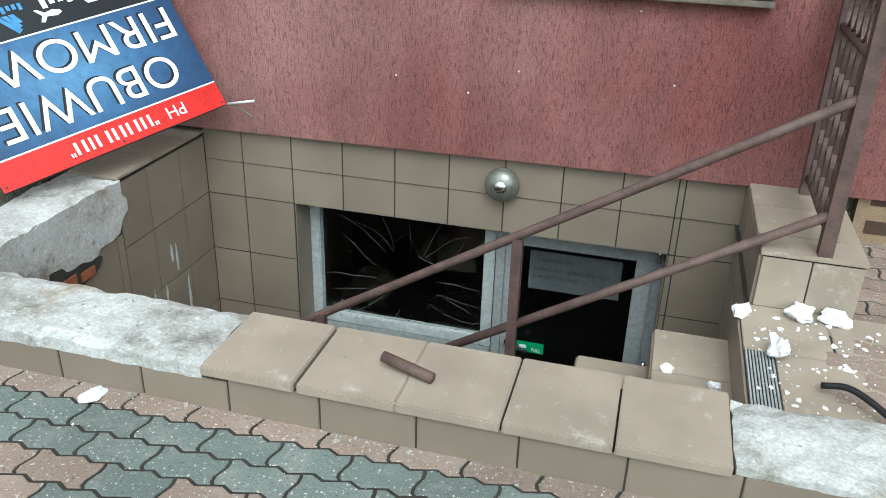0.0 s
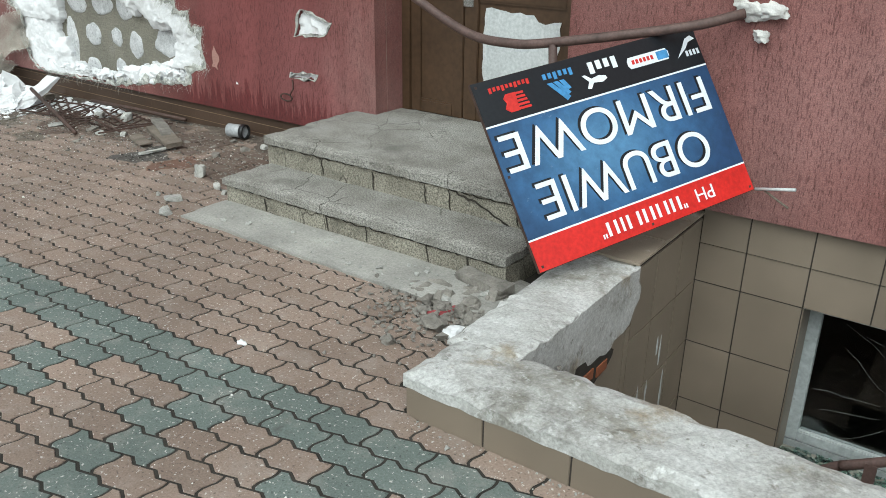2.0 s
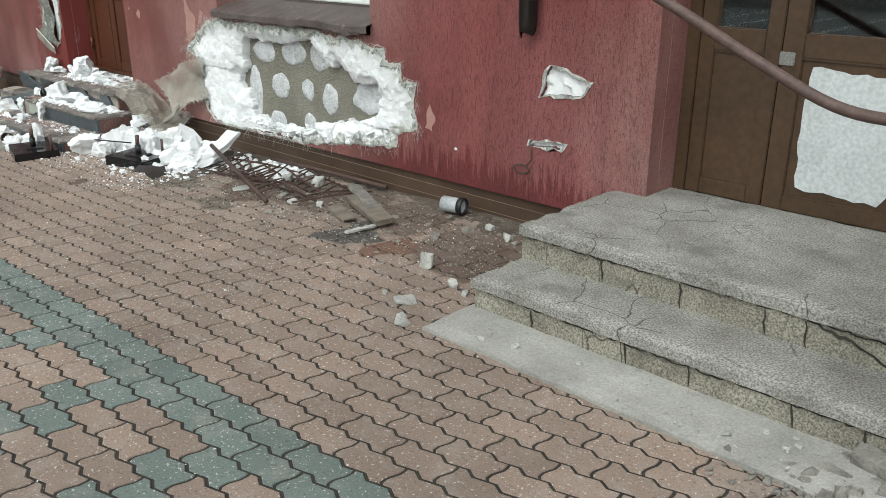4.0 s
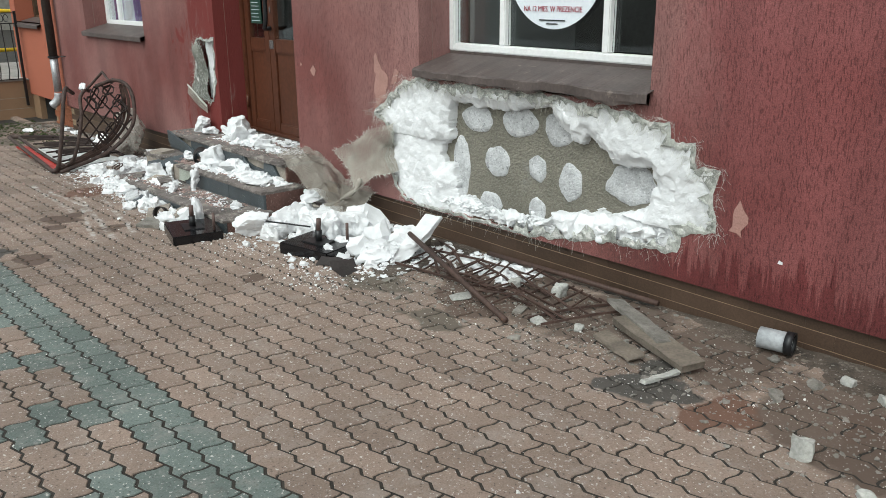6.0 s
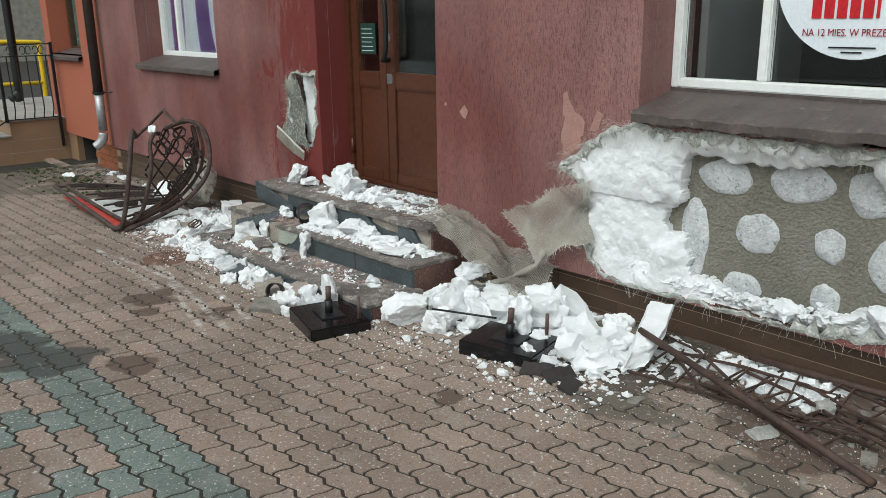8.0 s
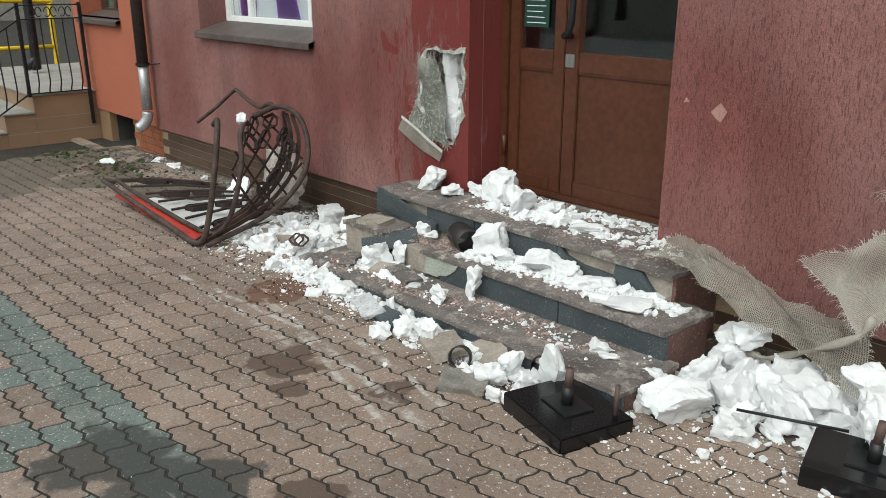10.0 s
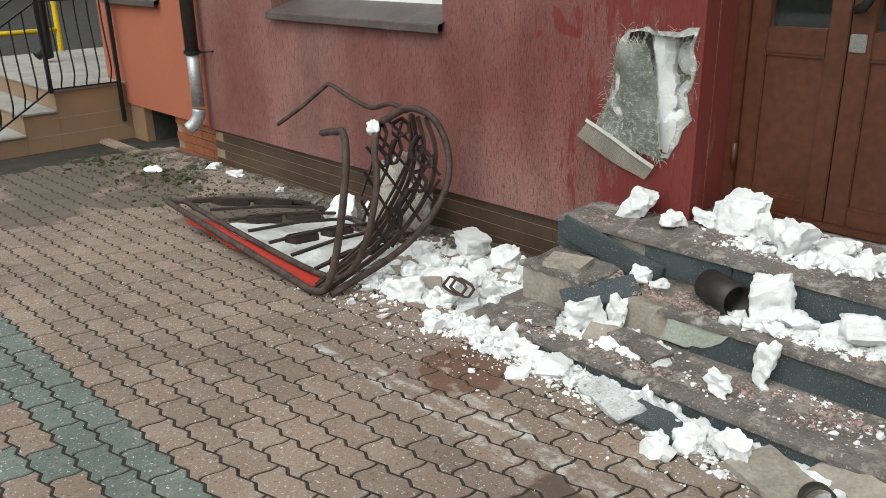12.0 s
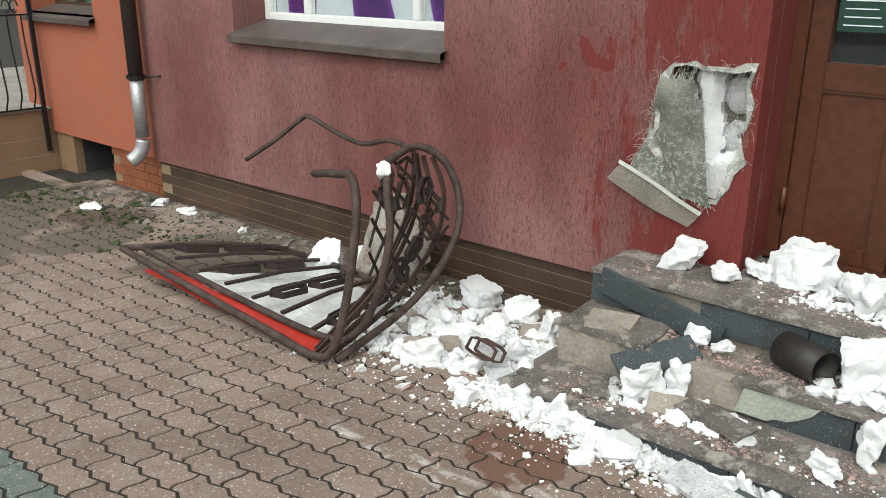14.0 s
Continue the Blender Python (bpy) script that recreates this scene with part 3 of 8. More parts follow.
def covered(x, y):
    return (x > -2.6 and 1.83 < y and x < 0.75) or (-4.4 < x < -2.4 and y > 2.72) or (-10.6 < x < -8.72 and y > 2.95) or y > 3.7 or (x < -16.0 and y > 2.7)


for k in range(-40, 20):
    y_off = (k + 0.5) * ROW
    for i in range(-86, 9):
        x = i * PITCH + (k % 2) * PITCH / 2 - 0.055
        y = 1.665 + TURN_P * (x + 2.0) + y_off
        if covered(x, y):
            continue
        kind = "red" if k >= 0 else "green" if k in (-1, -2) else "green" if i % 3 == 0 else "red"
        if x < -11.9 and kind == "green" and k < -2:
            kind = "red"
        z = ground_z(x) + rnd.uniform(-0.001, 0.001)
        m = Matrix.Translation((x, y, z)) @ Euler((rnd.uniform(-0.006, 0.006), -math.atan(0.0235 if x < -5.3 else 0) + rnd.uniform(-0.006, 0.006), TURN_P + rnd.uniform(-0.006, 0.006))).to_matrix().to_4x4()
        if -4.75 < x < -2.35 and 0.95 < y < 2.45:
            ob = new("paver", meshes[kind])
            ob.parent, ob.matrix_basis = pavement, m
        else:
            loose[kind].append(m)
base = np.array([(*v, 1) for v in PV])
for kind, ms in loose.items():
    vs, fs = [], []
    for j, m in enumerate(ms):
        vs.append((base @ np.array(m).T)[:, :3])
        fs += [tuple(a + j * len(PV) for a in f) for f in PF]
    me = bpy.data.meshes.new("pavers")
    me.from_pydata(np.concatenate(vs).tolist(), [], fs)
    me.materials.append(M_PAVE_RED if kind == "red" else M_PAVE_GREEN)
    ob = new("pavers", me)
    ob.parent = pavement
    tagged(ob, kind + (" clay-coloured" if kind == "red" else " grey") + " interlocking concrete pavers", kind="stuff")

# the ground under the pavers, falling with them, with the pit left open
vs, fs = [], []
xs = [-400, -60, -20, -15, -12, -9, -7, -5.9, -5.5, -5.2, -4.7, -4.0, -2.4, 0.42, 1.5, 8, 60, 400]
ys = [-400, -60, -20, -6, -2.96, -2.9, 1.9, 3.7, 30, 400]
for y in ys:
    for x in xs:
        vs.append((x, y, ground_z(max(x, -18)) - (0.0042 if y > -2.95 else 0.4)))
for j in range(len(ys) - 1):
    for i in range(len(xs) - 1):
        if xs[i] == -2.4 and ys[j] == 1.9:
            continue
        a = j * len(xs) + i
        fs.append((a, a + 1, a + 1 + len(xs), a + len(xs)))
tagged(mesh_object("ground", vs, fs, M_SAND), "dark sandy ground under the paving", "ground", kind="structure")

# street behind the walker, which the panes mirror
rx = [-80, -40, -18, -14, -10, -7.5, -6, -5.5, -5.2, -4.7, 0, 40]
vs = [(x, y, ground_z(max(x, -18)) - 0.11) for y in (-14.0, -2.88) for x in rx]
road = tagged(mesh_object("road", vs, [(i, i + 1, i + 13, i + 12) for i in range(11)], M_ASPHALT), "grey asphalt street with a zebra crossing", "road", kind="structure")
for i in range(9):
    x = -13 + i * 1.0
    z = ground_z(x) - 0.108
    mesh_object("stripe", [(x, -13, z), (x + 0.5, -13, z), (x + 0.5, -5, z), (x, -5, z)], [(0, 1, 2, 3)], M_PRINTWHITE, road, "painted white stripe")
kerb = empty("street_kerb", (0, 0, 0), "grey concrete kerb stones between pavement and street", "kerb", kind="structure")
for i in range(22):
    x = -19 + i
    box("kerb_stone", x + 0.004, x + 0.996, -2.89, -2.75, -0.7, ground_z(x + 0.5) + 0.004, M_PALECON, kerb, 0.012)


def tree(x, y, h, seed):
    rr = random.Random(seed)
    t = empty("tree", (x, y, 0), "leafy green street tree across the road", "tree", "street trees")
    vs, fs = tube_data([(0, 0, -0.1), (0.03, 0, h * 0.3), (0.08, 0.05, h * 0.75)], [0.2, 0.15, 0.05], 8)
    for _ in range(7):
        a, z = rr.uniform(0, 6.28), h * rr.uniform(0.3, 0.6)
        v2, f2 = tube_data([(0.03, 0, z), (math.cos(a) * h * 0.15, math.sin(a) * h * 0.15, z + h * 0.12), (math.cos(a) * h * 0.26, math.sin(a) * h * 0.26, z + h * 0.27)], [0.07, 0.05, 0.02], 6)
        fs += [tuple(i + len(vs) for i in f) for f in f2]
        vs += v2
    mesh_object("trunk", vs, fs, M_BARK, t, smooth=True)
    vs, fs = [], []
    hubs = [Vector((rr.gauss(0, h * 0.17), rr.gauss(0, h * 0.17), h * rr.uniform(0.4, 1.0))) for _ in range(26)]
    for _ in range(1500):
        c = rr.choice(hubs) + Vector((rr.gauss(0, 1), rr.gauss(0, 1), rr.gauss(0, 0.8))) * h * 0.06
        q = Euler((rr.uniform(0, 6), rr.uniform(0, 6), rr.uniform(0, 6))).to_matrix()
        s = rr.uniform(0.1, 0.2)
        k = len(vs)
        vs += [c + q @ Vector(p) * s for p in ((-1, 0, 0), (0, -0.5, 0.1), (1, 0, 0), (0, 0.5, 0.1))]
        fs.append((k, k + 1, k + 2, k + 3))
    mesh_object("crown", vs, fs, M_LEAF, t)


for i, x in enumerate((-26, -19.5, -13.5, -8, -2.5, 4)):
    tree(x, -18 - (i % 3), 6.5 + (i % 2) * 1.5, 30 + i)

# ---- the house ----
D2L, D2R, DEL, DER = -10.33, -9.10, -4.23, -3.02
W1 = (-7.71, -6.10, 0.93, 2.35)
W2 = (-13.43, -11.81, 0.955, 2.35)
PW = (-1.78, 0.15, -2.0, -0.20)     # basement window and door
rect = lambda w: [(w[0], w[2]), (w[1], w[2]), (w[1], w[3]), (w[0], w[3])]
hole1 = ragged([(-8.15, 0.65), (-8.0, 0.76), (-7.85, 0.865), (-7.68, 0.885), (-7.40, 0.87), (-6.86, 0.89), (-6.70, 0.875), (-6.47, 0.865), (-6.16, 0.845), (-6.0, 0.82), (-5.99, 0.755), (-5.86, 0.76), (-5.845, 0.65), (-5.73, 0.65), (-5.76, 0.57), (-5.73, 0.41), (-5.89, 0.355), (-5.91, 0.28), (-6.27, 0.24), (-6.47, 0.205), (-6.82, 0.155), (-7.86, 0.142), (-7.96, 0.22), (-8.05, 0.37), (-7.99, 0.55)], 0.05, 0.014, 3)
hole2 = ragged([(-10.67, 0.99), (-10.37, 1.0), (-10.38, 0.72), (-10.45, 0.50), (-10.62, 0.55), (-10.74, 0.72)], 0.04, 0.012, 5)
scar1 = ragged([(-4.86, 0.70), (-4.80, 0.86), (-4.56, 0.80), (-4.60, 0.74)], 0.03, 0.01, 7)
scar2 = ragged([(-4.92, 0.44), (-4.90, 0.475), (-4.68, 0.49), (-4.70, 0.455)], 0.03, 0.008, 8)
L, R, TOP = -14.45, 3.4, 4.4
outer = [(L, hem(L)), (D2L, hem(D2L)), (D2L, 2.5), (D2R, 2.5), (D2R, hem(D2R)), (DEL, hem(DEL)), (DEL, 2.5), (DER, 2.5), (DER, hem(DER)), (R, hem(R)), (R, TOP), (L, TOP)]
north = wall_sheet("wall_north", outer, [rect(W1), rect(W2), hole1, hole2, scar1, scar2], FY, BACK, M_STUCCO)
tagged(north, "dark red stuccoed facade, faded, scarred and torn open", "wall", kind="structure")
core_outer = [(L, -2.3), (R, -2.3), (R, TOP), (L, TOP)]
d2, de = (D2L, D2R, 0.1, 2.5), (DEL, DER, 0.1, 2.5)
core = wall_sheet("masonry", core_outer, [rect(W1), rect(W2), rect(PW), rect(d2), rect(de)], BACK, 4.06, M_RENDERED, None)
tagged(core, "grey pebble-dashed masonry behind the insulation", "wall", kind="structure")
# red reveals of the doors and windows
rev = bmesh.new()
for x0, x1, z0, z1 in (W1, W2, (D2L, D2R, 0.27, 2.5), (DEL, DER, 0.31, 2.5)):
    add_box(rev, x0 - 0.012, x0 + 0.002, BACK + 0.002, 4.05, z0, z1)
    add_box(rev, x1 - 0.002, x1 + 0.012, BACK + 0.002, 4.05, z0, z1)
    add_box(rev, x0, x1, BACK + 0.002, 4.05, z1 - 0.002, z1 + 0.012)
tagged(part("trim", rev, M_STUCCO), "red stuccoed reveals of doors and windows", "reveal", kind="structure")
# rooms behind, their shade put into a near-black wall colour
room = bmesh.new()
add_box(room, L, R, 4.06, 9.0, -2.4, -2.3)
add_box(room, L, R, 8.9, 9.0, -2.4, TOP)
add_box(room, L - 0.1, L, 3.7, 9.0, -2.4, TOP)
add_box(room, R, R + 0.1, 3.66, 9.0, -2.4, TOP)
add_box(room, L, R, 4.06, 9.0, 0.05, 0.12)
tagged(part("room_walls", room, M_INTERIOR), "rooms behind the panes, coloured near-black for shade", "room", kind="structure")
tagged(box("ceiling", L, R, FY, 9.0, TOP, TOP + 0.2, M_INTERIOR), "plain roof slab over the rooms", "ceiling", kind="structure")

# plinth of narrow brown tiles
plinth = empty("plinth", (0, 0, 0), "brown glazed strip-tile plinth with pale joints", "plinth", kind="structure")
for x0, x1 in ((L, D2L - 0.2), (D2R + 0.2, DEL - 0.15), (0.9, R)):
    box("backing", x0, x1, FY + 0.0305, BACK, -0.45, hem(x0) + 0.025, M_PLINTH_GROUT, plinth)
me = bpy.data.meshes.new("strip_tile")
tw, th = 0.25, 0.066
bm = bmesh.new()
add_box(bm, 0.0006, tw - 0.0006, -0.006, 0.006, 0.0022, th - 0.0022)
bm.to_mesh(me)
bm.free()
me.materials.append(M_PLINTH)
for x0, x1 in ((L, D2L - 0.25), (D2R + 0.3, DEL - 0.2), (0.95, 2.2)):
    for r in range(7):
        z = hem((x0 + x1) / 2) + 0.02 - (r + 1) * th
        x = x0 - (r % 2) * tw / 2
        while x < x1 - tw / 2:
            if z + th > ground_z(x + 0.1) and x >= x0 - 0.02:
                ob = new("strip_tile", me)
                ob.location, ob.parent = (x, FY + 0.034, z), plinth
            x += tw

# ---- basement pit ----
PX0, PX1, PY = -2.28, 0.45, 3.705
pit = empty("pit", (0, 0, 0), "tiled basement light well with a stair", "pit", kind="structure")
# front and side walls, tiled
box("backing", PX0 - 0.25, PW[0], PY + 0.004, BACK + 0.001, -2.2, 0.21, M_GROUT, pit)
box("backing", PW[1], PX1 + 0.3, PY + 0.004, BACK + 0.001, -2.2, 0.2, M_GROUT, pit)
box("backing", PW[0], PW[1], PY + 0.004, BACK + 0.001, PW[3], 0.21, M_GROUT, pit)
TS, TH = 0.28, 0.33


def tile_mesh(name, w, h, mat, t=0.012):
    bm = bmesh.new()
    add_box(bm, 0.0035, w - 0.0035, 0, t, 0.0035, h - 0.0035)
    me = bpy.data.meshes.new(name)
    bm.to_mesh(me)
    bm.free()
    me.materials.append(mat)
    return me


def tile_field(parent, x0, x1, z0, z1, origin, skip, place, mat=M_TILE):
    """Square tiles on a wall; cut ones at the edges and round openings."""
    made = {}
    i0, i1 = math.floor((x0 - origin[0]) / TS), math.ceil((x1 - origin[0]) / TS)
    j0, j1 = math.floor((z0 - origin[1]) / TH), math.ceil((z1 - origin[1]) / TH)
    for i in range(i0, i1):
        for j in range(j0, j1):
            a, b = max(x0, origin[0] + i * TS), min(x1, origin[0] + (i + 1) * TS)
            c, d = max(z0, origin[1] + j * TH), min(z1, origin[1] + (j + 1) * TH)
            if d - c < 0.09 and c > z0:
                continue
            if z1 - d < 0.09:
                d = z1
            bits = [(a, b, c, d)]
            if skip and a < skip[1] and b > skip[0] and c < skip[3] + 0.2 and d > skip[2]:
                sx0, sx1, sz0, sz1 = skip
                bits = [(a, min(b, sx0), c, d), (max(a, sx1), b, c, d), (max(a, sx0), min(b, sx1), sz1 if d == z1 else d, d)]
            for a2, b2, c2, d2 in bits:
                if b2 - a2 < 0.015 or d2 - c2 < 0.015:
                    continue
                key = (round(b2 - a2, 3), round(d2 - c2, 3))
                if key not in made:
                    made[key] = tile_mesh("tile", *key, mat)
                ob = new("tile", made[key])
                ob.parent = parent
                ob.matrix_basis = place(a2, c2)


front = lambda a, c: Matrix.Translation((a, PY, c))
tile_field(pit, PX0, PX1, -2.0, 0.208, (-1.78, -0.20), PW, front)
# reveal of the basement window
box("reveal", PW[0] - 0.01, PW[0] + 0.005, PY + 0.012, PANE + 0.05, -2.0, PW[3], M_TILE, pit)
box("reveal", PW[1] - 0.005, PW[1] + 0.01, PY + 0.012, PANE + 0.05, -2.0, PW[3], M_TILE, pit)
box("lintel_edge", PW[0], PW[1], PY + 0.012, PANE + 0.05, PW[3] - 0.005, PW[3] + 0.01, M_WHITE, pit)
# west wall of the pit
box("west_backing", PX0 - 0.02, PX0 - 0.007, 2.06, PY + 0.02, -2.1, 0.12, M_GROUT, pit)
box("west_wall", -2.53, PX0 - 0.02, 2.06, PY + 0.02, -2.1, 0.135, M_CONCRETE, pit)
tile_field(pit, 2.95, PY, -2.0, 0.12, (2.90, -0.20), None, lambda a, c: Matrix.Translation((PX0 - 0.012, 0, 0)) @ Matrix.Rotation(radians(90), 4, "Z") @ Matrix.Translation((a, -0.012, c)))
tile_field(pit, 2.06, 2.95, -2.0, -0.12, (2.90, -0.20), None, lambda a, c: Matrix.Translation((PX0 - 0.012, 0, 0)) @ Matrix.Rotation(radians(90), 4, "Z") @ Matrix.Translation((a, -0.012, c)))
for y0, y1 in ((2.96, 3.25), (3.255, 3.545), (3.55, 3.73)):
    box("cap_tile", -2.535, PX0 + 0.006, y0, y1, 0.136, 0.150, M_TILE_TOP, pit, 0.003)
# bare screed on the west wall and the kerb
def rough_slab(name, x0, x1, y0, y1, z0, z1, mat, parent, seed, amp=0.012, cell=0.035):
    """A slab with a broken, uneven top and chipped edges."""
    nx, ny = max(2, int((x1 - x0) / cell)), max(2, int((y1 - y0) / cell))
    vs, fs = [], []
    rr = random.Random(seed)
    def at(i, j):
        x, y = x0 + (x1 - x0) * i / nx, y0 + (y1 - y0) * j / ny
        e = min(i, nx - i, j, ny - j)
        h = noise.noise(Vector((x * 5 + seed, y * 5, 0))) * amp + noise.noise(Vector((x * 19, y * 19, seed))) * amp * 0.5
        if e == 0:
            x += rr.uniform(-0.004, 0.004)
            y += rr.uniform(-0.004, 0.004)
            h -= 0.006 + abs(rr.gauss(0, 0.006))
        return (x, y, z1 + h)
    for j in range(ny + 1):
        for i in range(nx + 1):
            vs.append(at(i, j))
    w = nx + 1
    for j in range(ny):
        for i in range(nx):
            a = j * w + i
            fs.append((a, a + 1, a + 1 + w, a + w))
    rim = [i for i in range(w)] + [j * w + nx for j in range(1, ny + 1)] + [ny * w + i for i in range(nx - 1, -1, -1)] + [j * w for j in range(ny - 1, 0, -1)]
    k = len(vs)
    vs += [(vs[i][0], vs[i][1], z0) for i in rim]
    for i in range(len(rim)):
        j = (i + 1) % len(rim)
        fs.append((rim[j], rim[i], k + i, k + j))
    return mesh_object(name, vs, fs, mat, parent)


rough_slab("bare_screed", -2.54, -2.272, 2.02, 2.96, 0.12, 0.150, M_SCREED, pit, 3)
pp = wall_sheet("plaster_patch", ragged([(2.06, 0.132), (2.97, 0.132), (3.0, -0.02), (2.92, -0.10), (2.78, -0.11), (2.6, -0.2), (2.06, -0.34)], 0.05, 0.016, 14), [], -0.008, 0.012, M_SCREED, pit)
pp.matrix_basis = pose(PX0, 0, 0, 0, 0, 90)
for i, (y, z, l) in enumerate(((3.30, -0.33, 0.10), (3.34, -0.34, 0.16), (3.42, -0.56, 0.30), (3.22, -0.52, 0.12), (3.12, -0.50, 0.18))):
    run = wall_sheet("lime_run", ragged([(y, z), (y + 0.012, z - l * 0.4), (y + 0.010, z - l), (y - 0.004, z - l), (y - 0.008, z - l * 0.5)], 0.03, 0.004, 60 + i), [], 0.0, 0.003, M_WHITEPAINT, pit)
    run.matrix_basis = pose(PX0 + 0.001, 0, 0, 0, 0, 90)
# dark sheet on the plaster; its colour gives the gap its shaded depth
brick_gap = wall_sheet("torn_gap", ragged([(2.45, -0.09), (2.62, -0.13), (2.78, -0.15), (2.74, -0.20), (2.55, -0.24), (2.42, -0.18)], 0.03, 0.012, 71), [], -0.004, 0.012, M_CRACKDARK, pit)
brick_gap.matrix_basis = pose(PX0 + 0.0055, 0, 0, 0, 0, 90)
for y0, y1, z0 in ((2.47, 2.60, -0.17), (2.62, 2.72, -0.185)):
    box("brick", PX0 - 0.02, PX0 + 0.014, y0, y1, z0 - 0.03, z0 + 0.025, M_REDBRICK, pit, 0.006)
# kerb towards the pavement
box("kerb_core", -2.50, 0.75, 1.761, 2.05, -1.9, 0.118, M_GROUT, pit)
box("pit_south_wall", PX0, PX1 - 0.05, 2.05, 2.062, -2.0, 0.11, M_TILE, pit)
rough_slab("bare_screed", -2.52, -1.17, 1.755, 2.07, 0.10, 0.150, M_SCREED, pit, 5, 0.014)
rough_slab("bare_screed", 0.315, 0.82, 1.76, 2.07, 0.02, 0.145, M_SCREED, pit, 6, 0.02)
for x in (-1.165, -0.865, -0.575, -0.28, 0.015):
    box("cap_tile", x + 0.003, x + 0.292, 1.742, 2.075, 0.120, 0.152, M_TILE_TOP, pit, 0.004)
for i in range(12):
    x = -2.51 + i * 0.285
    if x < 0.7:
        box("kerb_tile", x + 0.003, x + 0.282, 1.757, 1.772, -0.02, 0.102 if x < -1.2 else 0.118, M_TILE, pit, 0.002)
for i in range(4):
    box("kerb_tile", -2.522, -2.512, 1.775 + i * 0.2, 1.972 + i * 0.2, -0.02, 0.12, M_TILE, pit, 0.002)
# stair down along the kerb
for i in range(9):
    x1 = 0.40 - 0.285 * i
    z = -0.18 * (i + 1)
    box("step", x1 - 0.285, x1, 2.062, 2.95, z - 0.5, z - 0.012, M_GROUT, pit)
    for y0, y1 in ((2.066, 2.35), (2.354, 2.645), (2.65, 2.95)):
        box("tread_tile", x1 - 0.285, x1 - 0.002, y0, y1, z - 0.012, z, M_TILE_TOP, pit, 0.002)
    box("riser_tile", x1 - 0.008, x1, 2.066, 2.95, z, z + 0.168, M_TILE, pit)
tagged(box("pit_floor", PX0, PX1, 2.06, 3.95, -2.1, -1.95, M_CONCRETE, pit))
# landing and its low block
box("landing", 0.40, 1.25, 2.06, 2.93, -2.0, -0.014, M_GROUT, pit)
for x0, x1, y0, y1 in ((0.40, 0.70, 2.60, 2.93), (0.705, 1.25, 2.60, 2.93), (0.50, 0.86, 2.06, 2.595), (0.865, 1.25, 2.06, 2.595)):
    box("landing_tile", x0 + 0.002, x1 - 0.002, y0, y1, -0.013, 0.0, M_TILE_TOP, pit, 0.002)
for i in range(9):
    box("tactile_rib", 0.405 + i * 0.0105, 0.411 + i * 0.0105, 2.06, 2.595, -0.013, 0.001, M_GREYPVC, pit)
box("east_wall", PX1, 0.80, 2.94, BACK, -2.0, 0.205, M_GROUT, pit)
for y0, y1 in ((2.93, 3.10), (3.105, 3.40), (3.405, FY)):
    box("cap_tile", PX1 - 0.008, 0.81, y0, y1, 0.206, 0.222, M_TILE_TOP, pit, 0.003)
tile_field(pit, 2.94, PY, -2.0, 0.205, (2.94, -0.20), None, lambda a, c: Matrix.Translation((PX1, 0, 0)) @ Matrix.Rotation(radians(-90), 4, "Z") @ Matrix.Translation((-a, -0.012, c)) @ Matrix.Diagonal((-1, 1, 1, 1)))
for x0, x1 in ((PX1, 0.62), (0.625, 0.80)):
    box("block_tile", x0, x1, 2.928, 2.939, 0.0, 0.2, M_TILE_TOP, pit, 0.002)

# ---- windows and doors ----


def frame_bars(name, w, bar, depth, y, mat, parent, mullions=(), rails=()):
    x0, x1, z0, z1 = w
    obs = [box(name, x0, x0 + bar, y, y + depth, z0, z1, mat, parent, 0.006), box(name, x1 - bar, x1, y, y + depth, z0, z1, mat, parent, 0.006),
           box(name, x0 + bar, x1 - bar, y + 0.002, y + depth, z0, z0 + bar, mat, parent, 0.006), box(name, x0 + bar, x1 - bar, y + 0.002, y + depth, z1 - bar, z1, mat, parent, 0.006)]
    for mx in mullions:
        obs.append(box(name, mx - bar / 2, mx + bar / 2, y + 0.003, y + depth, z0 + bar, z1 - bar, mat, parent, 0.006))
    return obs


def pane(x0, x1, z0, z1, y, parent, mat=None, name="pane"):
    ob = box(name, x0, x1, y, y + 0.006, z0, z1, mat or M_GLASS, parent)
    ob.visible_shadow = False
    inner = box("inner_" + name, x0, x1, y + 0.022, y + 0.028, z0, z1, mat or M_GLASS, parent)
    inner.visible_shadow = False
    return ob


win1 = empty("window_1", (0, 0, 0), "white plastic shop window with a round white sticker", "window", kind="structure")
frame_bars("window_frame", (W1[0], W1[1], 1.045, W1[3]), 0.044, 0.06, PANE - 0.02, M_WHITE, win1, (-7.27, -6.55))
for a, b in ((-7.66, -7.296), (-7.244, -6.576), (-6.524, -6.15)):
    pane(a, b, 1.097, W1[3] - 0.05, PANE + 0.01, win1)
bm = bmesh.new()
bmesh.ops.create_circle(bm, cap_ends=True, segments=64, radius=0.335)
sticker = part("sticker", bm, M_PRINTWHITE, win1, "round white sticker with red and black lettering")
sticker.matrix_basis = pose(-6.915, PANE + 0.006, 1.525, 90, 0, 0)
M_REDPRINT = surface("red_print", (0.50, 0.012, 0.02), 0.4, 60, 4, 0.05, 0.0)
M_DARKPRINT = surface("dark_print", (0.02, 0.02, 0.022), 0.4, 60, 4, 0.05, 0.0)
for i in range(7):
    x = -7.09 + i * 0.0495
    box("logo_bar", x, x + (0.012 if i == 5 else 0.038), PANE + 0.001, PANE + 0.004, 1.345, 1.435, M_REDPRINT, win1)
upright = lambda x, y, z: pose(x, y, z, 90, 0, 0)
